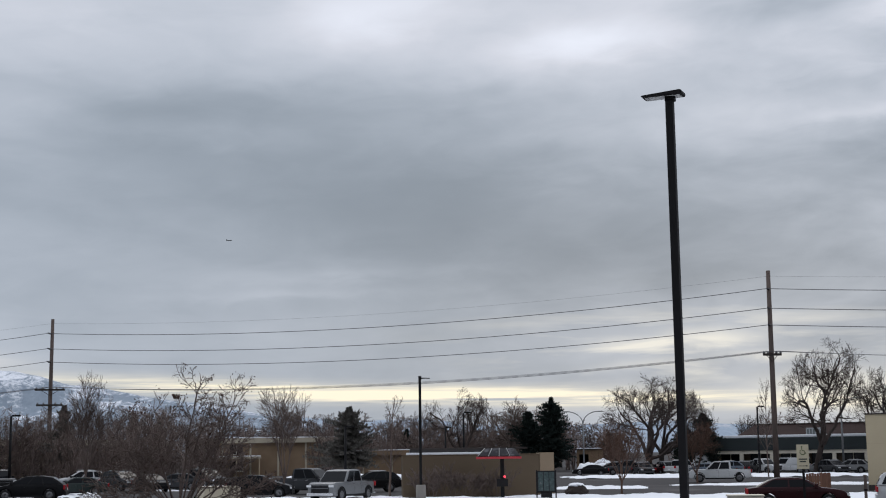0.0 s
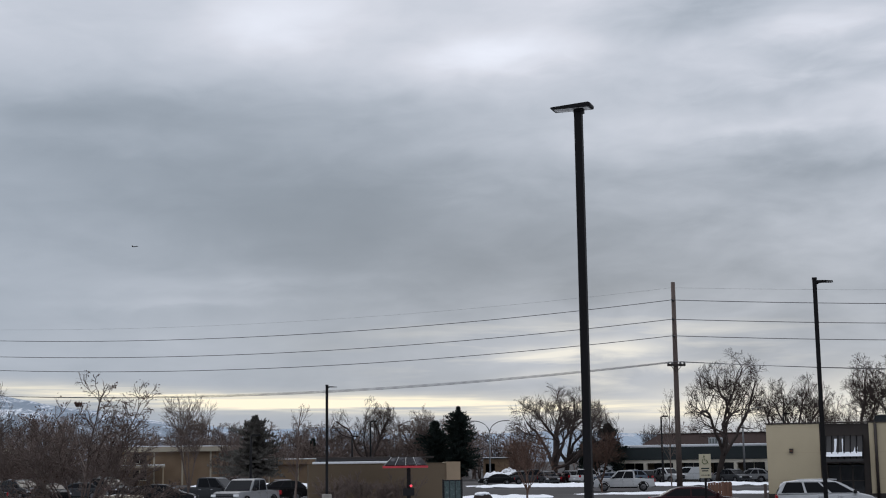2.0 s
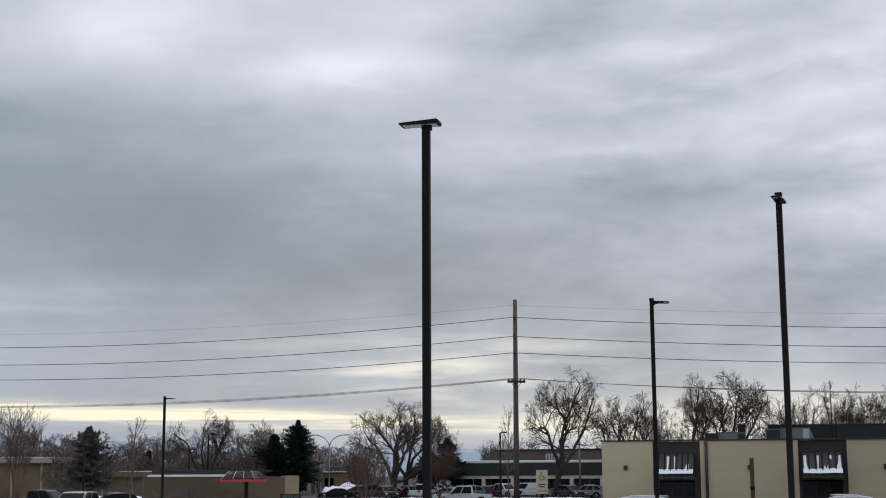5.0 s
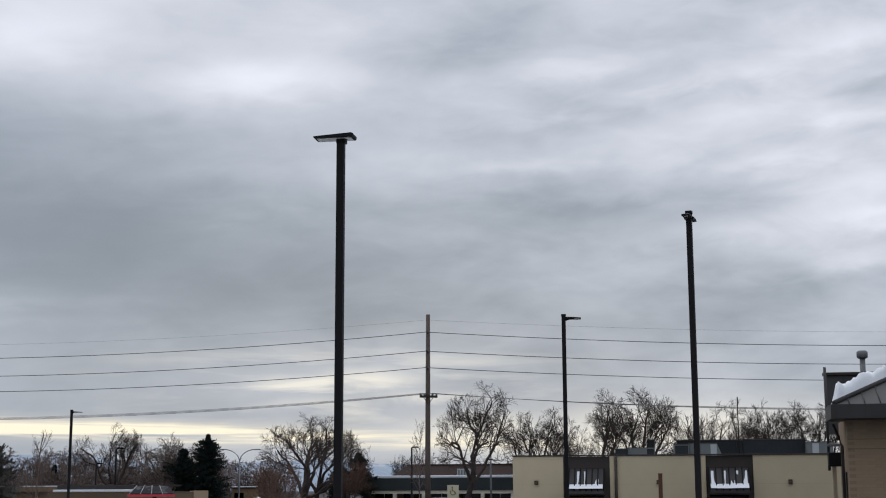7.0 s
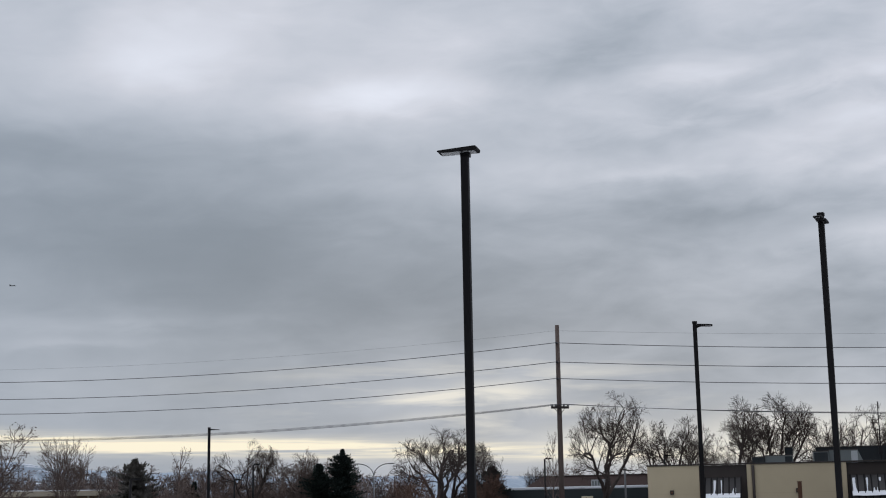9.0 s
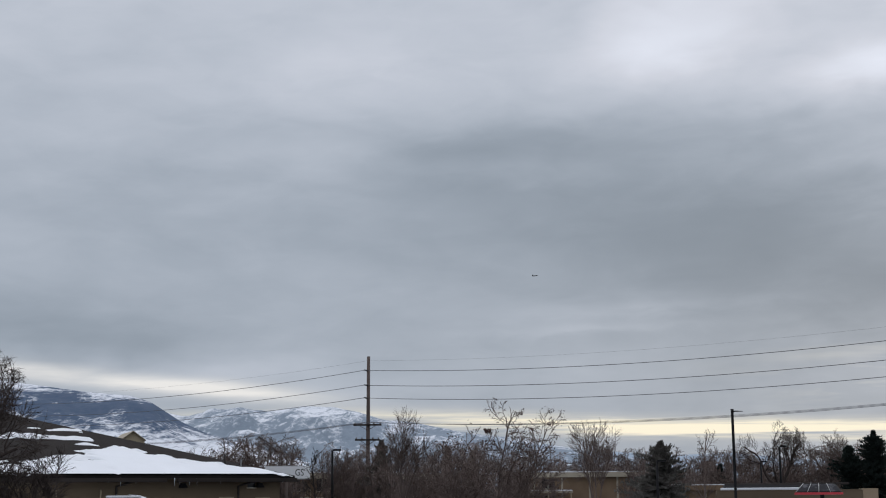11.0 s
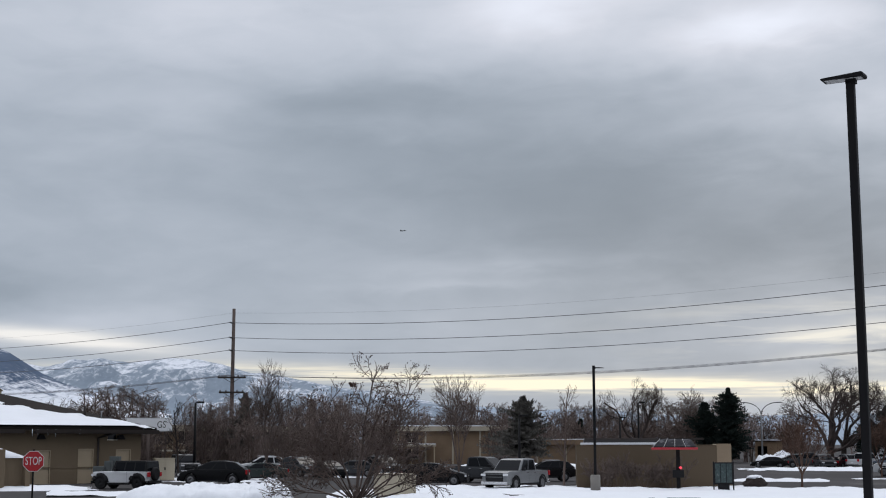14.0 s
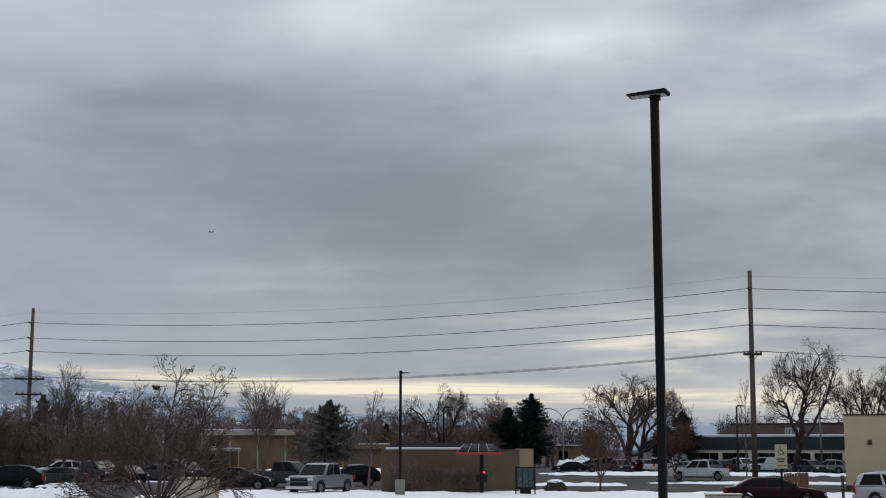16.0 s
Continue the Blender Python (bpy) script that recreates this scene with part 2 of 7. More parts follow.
DRY_LEAF = surface("dry_leaf", (0.06, 0.035, 0.028), 0.8, 0.3, 4, 30, 0.2)
WIRE = surface("aluminium_cable", (0.10, 0.10, 0.11), 0.6, 0.1, 1, 20, 0.0)
STUCCO = surface("tan_stucco", (0.44, 0.375, 0.26), 0.9, 0.07, 0.5, 30, 0.25)
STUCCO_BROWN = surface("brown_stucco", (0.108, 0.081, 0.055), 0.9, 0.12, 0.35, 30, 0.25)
TRIM_DARK = surface("dark_brown_trim", (0.033, 0.026, 0.023), 0.6, 0.2, 1, 30, 0.1)
WALL_TAN = surface("painted_tan_block", (0.150, 0.115, 0.078), 0.9, 0.14, 0.3, 20, 0.2)
SHINGLE = surface("brown_shingles", (0.016, 0.013, 0.012), 0.9, 0.3, 0.8, 12, 0.5)
ORANGE_BRICK = surface("orange_brick", (0.19, 0.133, 0.087), 0.9, 0.2, 0.6, 20, 0.3)
GLASS_DARK = surface("dark_glass", (0.012, 0.014, 0.017), 0.08, 0.2, 1, 5, 0.0)


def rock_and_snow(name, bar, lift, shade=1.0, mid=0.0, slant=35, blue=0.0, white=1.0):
    """Mountain flanks: snow over dark timber and rock, distance haze put into their colours; bar: how much stays bare.
    """
    m = bpy.data.materials.new(name)
    m.use_nodes = True
    t = m.node_tree
    b = t.nodes["Principled BSDF"]
    where = t.nodes.new("ShaderNodeTexCoord").outputs["Object"]
    mp = t.nodes.new("ShaderNodeMapping")
    mp.inputs["Scale"].default_value = (0.011, 0.003, 0.008)
    mp.inputs["Rotation"].default_value = (0, radians(slant), 0)
    t.links.new(where, mp.inputs[0])

    def noise_tex(s, d, r):
        n = t.nodes.new("ShaderNodeTexNoise")
        t.links.new(mp.outputs[0], n.inputs["Vector"])
        n.inputs["Scale"].default_value, n.inputs["Detail"].default_value, n.inputs["Roughness"].default_value = s, d, r
        n.inputs["Distortion"].default_value = 0.6
        return n.outputs["Fac"]
    a, c = noise_tex(1.1, 9, 0.66), noise_tex(8.5, 8, 0.72)
    sep = t.nodes.new("ShaderNodeSeparateXYZ")
    t.links.new(where, sep.inputs[0])
    hi = calc(t, "MULTIPLY", calc(t, "ABSOLUTE", calc(t, "SUBTRACT", sep.outputs[2], mid)), lift)
    f = calc(t, "ADD", calc(t, "MULTIPLY_ADD", c, 0.75, a), hi)
    f = calc(t, "MULTIPLY_ADD", calc(t, "SUBTRACT", f, bar), 6.0, 0.5, clamp=True)
    # blue-grey of the air in between is painted into the bare tones
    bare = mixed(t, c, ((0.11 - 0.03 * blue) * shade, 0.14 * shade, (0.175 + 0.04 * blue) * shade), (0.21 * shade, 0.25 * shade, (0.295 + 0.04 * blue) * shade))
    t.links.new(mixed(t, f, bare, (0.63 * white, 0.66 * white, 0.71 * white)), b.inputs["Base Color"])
    b.inputs["Roughness"].default_value = 0.95
    b.inputs["Specular IOR Level"].default_value = 0.1
    return m


# ---- mesh helpers ----
def spot(az, d, z=0.0):
    return Vector((d * math.sin(radians(az)), d * math.cos(radians(az)), z))


def mesh_of(name, verts, faces, material, smooth=False):
    me = bpy.data.meshes.new(name)
    me.from_pydata([tuple(v) for v in verts], [], faces)
    me.materials.append(material)
    if smooth:
        me.polygons.foreach_set("use_smooth", [True] * len(me.polygons))
    me.update()
    return me


def part(name, bm, material, parent=None, label=""):
    if isinstance(bm, bpy.types.Mesh):
        me = bm
    else:
        me = bpy.data.meshes.new(name)
        bm.normal_update()
        bm.to_mesh(me)
        bm.free()
        me.materials.append(material)
    ob = new(name, me)
    if parent is not None:
        ob.parent = parent
    return tagged(ob, label)


def thing(name, m, label, category, group="", kind=""):
    ob = new(name)
    ob.matrix_world = m
    ob.empty_display_size = 0.3
    return tagged(ob, label, category, group, kind)


def box(x0, x1, y0, y1, z0, z1, bev=0.0, bm=None):
    own = bm or bmesh.new()
    vs = [own.verts.new((x, y, z)) for x in (x0, x1) for y in (y0, y1) for z in (z0, z1)]
    fs = [own.faces.new([vs[i] for i in q]) for q in ((0, 1, 3, 2), (4, 6, 7, 5), (0, 4, 5, 1), (2, 3, 7, 6), (0, 2, 6, 4), (1, 5, 7, 3))]
    if bev:
        es = list({e for f in fs for e in f.edges})
        bmesh.ops.bevel(own, geom=es, offset=bev, segments=2, affect="EDGES", profile=0.6)
    return own


def prism(profile, y0, y1, bev=0.0, segs=2):
    """A side outline in x and z, drawn out from y0 to y1."""
    bm = bmesh.new()
    a = [bm.verts.new((x, y0, z)) for x, z in profile]
    b = [bm.verts.new((x, y1, z)) for x, z in profile]
    n = len(a)
    bm.faces.new(a)
    bm.faces.new(b[::-1])
    for i in range(n):
        bm.faces.new((a[i], b[i], b[(i + 1) % n], a[(i + 1) % n]))
    bmesh.ops.recalc_face_normals(bm, faces=bm.faces)
    if bev:
        bmesh.ops.bevel(bm, geom=list(bm.edges), offset=bev, segments=segs, affect="EDGES", profile=0.6)
    return bm


def tube(points, radii, sides=8, bm=None, cap=True):
    own = bm or bmesh.new()
    rings = []
    for i, p in enumerate(points):
        p = Vector(p)
        d = (Vector(points[min(i + 1, len(points) - 1)]) - Vector(points[max(i - 1, 0)])).normalized()
        u = d.orthogonal().normalized() if abs(d.z) < 0.98 else Vector((1, 0, 0))
        u = (u - d * u.dot(d)).normalized()
        w = d.cross(u)
        r = radii[i] if isinstance(radii, (list, tuple)) else radii
        rings.append([own.verts.new(p + (u * math.cos(k * 2 * math.pi / sides) + w * math.sin(k * 2 * math.pi / sides)) * r) for k in range(sides)])
    for a, b in zip(rings, rings[1:]):
        for k in range(sides):
            f = own.faces.new((a[k], a[(k + 1) % sides], b[(k + 1) % sides], b[k]))
            f.smooth = True
    if cap:
        own.faces.new(rings[0][::-1])
        own.faces.new(rings[-1])
    return own


def facing(az, d, turn=0.0, z=0.0):
    """A place whose local -y looks back along the bearing; turn in degrees, anticlockwise from above."""
    p = spot(az, d, z)
    return pose(p.x, p.y, p.z, 0, 0, -az + turn)


# ---- ground ----
def make_ground():
    n = 40
    xs = np.sign(np.linspace(-1, 1, n)) * np.abs(np.linspace(-1, 1, n)) ** 3 * 4800
    verts = [(x, y, 0.0) for y in xs for x in xs]
    faces = [(j * n + i, j * n + i + 1, (j + 1) * n + i + 1, (j + 1) * n + i) for j in range(n - 1) for i in range(n - 1)]
    ob = new("ground", mesh_of("ground", verts, faces, ASPHALT))
    tagged(ob, "wet dark asphalt ground of a parking lot", "ground", kind="structure")


make_ground()


def snow_strip(az0, az1, d0, d1, h=0.14, seed=0, label="strip of trodden snow on the verge", ragged=0.35, name="snow_strip"):
    """Lying snow between two bearings and two distances, thin and ragged at its edges."""
    nu = max(10, int((az1 - az0) * 5))
    nv = 12
    verts, faces = [], []
    for j in range(nv + 1):
        for i in range(nu + 1):
            u, v = i / nu, j / nv
            p = spot(az0 + (az1 - az0) * u, d0 + (d1 - d0) * v)
            e = min(u * 10, (1 - u) * 10, v * 3.2, (1 - v) * 3.2)
            q = noise.noise((p.x * 0.35 + seed, p.y * 0.2, seed * 1.7))
            q2 = noise.noise((p.x * 1.3 + seed, p.y * 0.6, seed * 0.7))
            k = max(0.0, min(1.0, e + (q + 0.4 * q2) * ragged * 1.6 - 0.15))
            verts.append((p.x, p.y, h * (k * k * (3 - 2 * k)) * (1 + 0.5 * q2 + 0.3 * q) - 0.012 + 0.004))
    for j in range(nv):
        for i in range(nu):
            a = j * (nu + 1) + i
            faces.append((a, a + 1, a + nu + 2, a + nu + 1))
    ob = new(name, mesh_of(name, verts, faces, SNOW, True))
    return tagged(ob, label, "snow", kind="structure")


snow_strip(-4.9, 22, 66, 89, 0.14, 1, ragged=0.55)
snow_strip(8.5, 17, 107, 112, 0.16, 2, ragged=0.6)
snow_strip(4.6, 19, 140, 153, 0.22, 3, ragged=0.6)
snow_strip(-12, -1.9, 112, 128, 0.25, 4)
snow_strip(-12, -4.5, 66, 79, 0.2, 5)
snow_strip(-38, -21.0, 84, 92, 0.2, 6)
snow_strip(4.4, 8.2, 100, 106, 0.16, 7)
snow_strip(-6.2, -1.6, 131, 143, 0.22, 11, ragged=0.5)
snow_strip(-6.5, -1.6, 158, 178, 0.3, 12, ragged=0.5)
snow_strip(-9.0, -1.7, 72, 89, 0.16, 13, ragged=0.5)
snow_strip(-18.9, -14.5, 100, 112, 0.2, 14, ragged=0.5)
snow_strip(-23, -19.6, 74, 82, 0.14, 15, ragged=0.5)
# out of view: white sheet added to bounce light onto the lamp heads' undersides
snow_strip(-2, 30, 11, 34, 0.12, 8, "unseen snow sheet added to bounce light up to the lamp heads")


# ---- mountains ----
def ridge(name, az0, az1, r0, r1, heights, material, seed, label, crag, naz=420, nr=70):
    """A range of hills between two bearings: its skyline by bearing and height in degrees."""
    ha, he = zip(*heights)
    verts, faces = [], []
    for j in range(nr + 1):
        v = j / nr
        r = r0 + (r1 - r0) * v
        for i in range(naz + 1):
            az = az0 + (az1 - az0) * i / naz
            top = math.tan(radians(float(np.interp(az, ha, he)))) * r1
            p = spot(az, r)
            rid = 1 - abs(noise.noise((p.x * 0.0035 + seed, p.y * 0.0011, seed))) * 2
            rough = noise.fractal((p.x * 0.006 + seed, p.y * 0.003, 9.1), 0.75, 2.2, 7)
            z = top * (v ** 0.85) + top * crag * (0.5 * rid + rough) * (1.6 * v * (1 - v) + 0.05) - 12 * (1 - v)
            verts.append((p.x, p.y, z))
    for j in range(nr):
        for i in range(naz):
            a = j * (naz + 1) + i
            faces.append((a, a + 1, a + naz + 2, a + naz + 1))
    ob = new(name, mesh_of(name, verts, faces, material, True))
    return tagged(ob, label, "mountains", kind="structure")


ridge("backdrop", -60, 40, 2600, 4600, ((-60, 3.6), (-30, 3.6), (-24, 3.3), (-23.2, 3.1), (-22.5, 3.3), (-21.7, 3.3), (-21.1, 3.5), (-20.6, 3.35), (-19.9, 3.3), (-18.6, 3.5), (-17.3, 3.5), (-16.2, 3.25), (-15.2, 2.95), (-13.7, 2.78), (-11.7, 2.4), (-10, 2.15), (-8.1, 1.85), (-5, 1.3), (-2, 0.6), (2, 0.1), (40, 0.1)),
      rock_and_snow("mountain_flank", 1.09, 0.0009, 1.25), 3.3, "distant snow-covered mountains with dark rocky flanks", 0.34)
# far range: haze painted in as a lighter bare tone and greyed snow
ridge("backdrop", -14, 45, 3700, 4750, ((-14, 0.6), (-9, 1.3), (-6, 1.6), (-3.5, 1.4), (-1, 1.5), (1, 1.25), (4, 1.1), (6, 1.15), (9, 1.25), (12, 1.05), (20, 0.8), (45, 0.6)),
      rock_and_snow("painted_haze_flank", 1.08, 0.0006, 1.7, white=0.72), 5.1, "pale snowy mountains far off with haze put into their colour", 0.30, 300, 40)
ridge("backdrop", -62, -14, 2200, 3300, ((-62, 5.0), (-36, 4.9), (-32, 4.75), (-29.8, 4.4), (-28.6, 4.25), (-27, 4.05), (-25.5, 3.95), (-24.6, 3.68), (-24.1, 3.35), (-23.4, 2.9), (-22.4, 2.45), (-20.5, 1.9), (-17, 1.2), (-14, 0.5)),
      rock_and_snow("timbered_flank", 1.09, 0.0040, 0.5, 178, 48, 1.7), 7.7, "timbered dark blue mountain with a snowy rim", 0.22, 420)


# ---- lamp posts ----
def lamp_post(az, d, top, width, head_len, turn, two=False, base=False, flat=False, half=0.16):
    root = thing("lamp_post", facing(az, d, turn), "tall black square steel lamp post with a flat LED head", "lamp post", "parking lot lamp posts")
    z0 = 0.95 if base else 0.05
    part("post", box(-width / 2, width / 2, -width / 2, width / 2, z0, top - 0.06, 0.012), BLACK_STEEL, root)
    if base:
        part("footing", tube([(0, 0, 0), (0, 0, 0.9), (0, 0, 0.95)], [0.27, 0.27, 0.24], 20), CONCRETE, root, "round grey concrete footing")
    else:
        part("base_plate", box(-width, width, -width, width, 0, 0.05, 0.01), BLACK_STEEL, root)
    if flat:
        # long flat head that sits across the top of the post
        h = part("lamp_head", prism([(-0.385, -0.012), (-0.36, -0.028), (0.185, -0.028), (0.20, -0.015), (0.20, 0.02), (0.175, 0.035), (-0.37, 0.002)], -0.125, 0.125, 0.004), BLACK_STEEL, root)
        h.location = (0, 0, top)
        part("lens", box(-0.335, 0.165, -0.09, 0.09, -0.034, -0.0275, 0.002), GREY_LENS, h, "pale LED lens")
        part("bracket", box(-0.06, 0.08, -0.055, 0.055, -0.10, -0.03, 0.01), BLACK_STEEL, root).location = (0, 0, top)
    else:
        for s in ((1, -1) if two else (1,)):
            h = part("lamp_head", prism([(0.06, -0.04), (0.18, -0.012), (head_len, -0.012), (head_len, 0.012), (0.30, 0.03), (0.06, 0.04)], -half, half, 0.008), BLACK_STEEL, root)
            h.location = (0, 0, top - 0.13)
            h.rotation_euler = (0, 0, math.pi if s < 0 else 0)
            part("lens", box(0.30, head_len - 0.04, 0.03 - half, half - 0.03, -0.022, -0.0125, 0.002), GREY_LENS, h, "pale LED lens")
            part("bracket", box(width / 2, 0.09, -0.05, 0.05, -0.06, 0.05, 0.008), BLACK_STEEL, h)
        part("cap", box(-width / 2 - 0.01, width / 2 + 0.01, -width / 2 - 0.01, width / 2 + 0.01, top - 0.06, top, 0.01), BLACK_STEEL, root)
    return root


GREY_LENS = surface("pale_led_lens", (0.50, 0.50, 0.49), 0.35, 0.2, 6, 60, 0.05)
lamp_post(9.62, 19.3, 7.58, 0.110, 0.6, -14, flat=True)
lamp_post(18.93, 40.0, 7.60, 0.12, 0.50, 0)
lamp_post(24.20, 25.0, 7.56, 0.10, 0.36, 79, two=True, half=0.07)
lamp_post(-1.03, 77.0, 6.90, 0.15, 0.55, 0, base=True)


# ---- utility line ----
POLE_A, POLE_B = Vector((-45.1, 158.7, 0)), Vector((29.15, 123.6, 0))
STEP = POLE_B - POLE_A
POLE_L, POLE_R = POLE_A - STEP * 1.05, POLE_B + Vector((80, -14, 0))
HEIGHTS = (18.05, 16.85, 15.1, 13.6)


def utility_pole(p, lean, arms):
    root = thing("utility_pole", pose(p.x, p.y, 0, 0, lean, 0), "tall weathered wooden utility pole with insulators", "utility pole", "utility poles")
    part("pole", tube([(0, 0, -0.3), (0, 0, 6), (0, 0, 12), (0, 0, 18.55)], [0.27, 0.25, 0.22, 0.19], 12), POLE_WOOD, root)
    side = Vector((STEP.x, STEP.y, 0)).normalized()
    across = Vector((-side.y, side.x, 0))
    for z in HEIGHTS[1:]:
        s = -across
        part("insulator", tube([(0, 0, z), s * 0.42 + Vector((0, 0, z)), s * 0.75 + Vector((0, 0, z + 0.05))], [0.06, 0.10, 0.06], 8), BLACK_STEEL, root)
    for z, half in arms:
        bm = box(-half, half, -0.09, 0.09, z - 0.11, z + 0.10, 0.01)
        arm = part("crossarm", bm, TRIM_DARK, root)
        arm.location = (0, -0.27, 0)
        for q in (-0.9, -0.45, 0.45, 0.9):
            part("insulator", tube([(q * half, -0.27, z + 0.07), (q * half, -0.27, z + 0.16), (q * half, -0.27, z + 0.30)], [0.06, 0.12, 0.05], 8), DULL_STEEL, root)
        for s in (-1, 1):
            part("brace", tube([(s * half * 0.6, -0.2, z - 0.06), (0, -0.2, z - 0.65)], 0.03, 5), TRIM_DARK, root)
    return root


utility_pole(POLE_A, 0.3, ((10.45, 1.7), (8.7, 1.5)))
utility_pole(POLE_B, 0.2, ((11.0, 0.82),))
utility_pole(POLE_L, 0.0, ((10.45, 1.6), (8.7, 1.4)))
utility_pole(POLE_R, 0.0, ((11.0, 0.82),))


def cable(a, b, sag, r, name="power_line"):
    pts = []
    n = 28
    for i in range(n + 1):
        u = i / n
        p = a.lerp(b, u)
        pts.append(p - Vector((0, 0, sag * 4 * u * (1 - u))))
    ob = part(name, tube(pts, r, 5, cap=False), WIRE)
    tagged(ob, "dark sagging overhead cable strung between wooden poles", "cable", "overhead cables")
    return ob


ACROSS = Vector((STEP.y, -STEP.x, 0)).normalized()
if ACROSS.y > 0:
    ACROSS = -ACROSS
for a, b, sag in ((POLE_A, POLE_B, 1.45), (POLE_L, POLE_A, 1.5), (POLE_B, POLE_R, 1.1)):
    for k, z in enumerate(HEIGHTS):
        o = ACROSS * (0.0 if k == 0 else 0.75)
        up = Vector((0, 0, z))
        cable(a + o + up, b + o + up, sag * (0.85 if k == 0 else 1.0), 0.007 if k == 0 else 0.032)
    za, zb = 10.75, 11.3
    for q, r in ((-0.5, 0.016), (0.0, 0.022), (0.5, 0.022)):
        cable(a + Vector((q, -0.27, za if a is not POLE_B else zb)), b + Vector((q, -0.27, za if b is POLE_A else zb)), 1.45 + 0.14 * q, r)

# ---- buildings ----
def opening_wall(name, x0, x1, z0, z1, y, thick, holes, material, parent, label=""):
    """A wall in the local xz plane with real holes (x0, x1, z0, z1)."""
    bm = bmesh.new()
    xs = sorted({x0, x1, *[h[0] for h in holes], *[h[1] for h in holes]})
    zs = sorted({z0, z1, *[h[2] for h in holes], *[h[3] for h in holes]})
    for a, b in zip(xs, xs[1:]):
        for c, d in zip(zs, zs[1:]):
            mx, mz = (a + b) / 2, (c + d) / 2
            if any(h[0] < mx < h[1] and h[2] < mz < h[3] for h in holes):
                continue
            box(a, b, y, y + thick, c, d, bm=bm)
    bmesh.ops.remove_doubles(bm, verts=bm.verts, dist=0.0005)
    seen = {}
    for f in bm.faces:
        seen.setdefault(tuple(round(v, 3) for v in f.calc_center_median()), []).append(f)
    bmesh.ops.delete(bm, geom=[f for fs in seen.values() if len(fs) > 1 for f in fs], context="FACES")
    return part(name, bm, material, parent, label)


DOOR_TAN = surface("tan_painted_door", (0.36, 0.29, 0.20), 0.6, 0.08, 1, 30, 0.05)
CREAM = surface("cream_paint", (0.60, 0.56, 0.47), 0.6, 0.08, 1, 20, 0.05)
FASCIA_DULL = surface("dull_cream_boards", (0.36, 0.32, 0.25), 0.8, 0.12, 1, 20, 0.05)
METAL_ROOF = surface("dark_bronze_metal", (0.036, 0.034, 0.034), 0.55, 0.15, 1, 30, 0.05, gloss=0.3)
WHITE_SIGN = surface("white_sign_face", (0.72, 0.73, 0.74), 0.5, 0.05, 1, 20, 0.02)
RED_PAINT = surface("red_painted_metal", (0.40, 0.035, 0.045), 0.45, 0.12, 2, 20, 0.05)
GREEN_FASCIA = surface("grey_green_fascia", (0.027, 0.036, 0.038), 0.7, 0.15, 0.5, 12, 0.1)
BROWN_ROOF = surface("red_brown_roofing", (0.034, 0.021, 0.019), 0.8, 0.2, 0.5, 12, 0.2)
WOOD_FENCE = surface("red_brown_fence_wood", (0.10, 0.052, 0.035), 0.8, 0.2, 1, 20, 0.2, each=0.15)


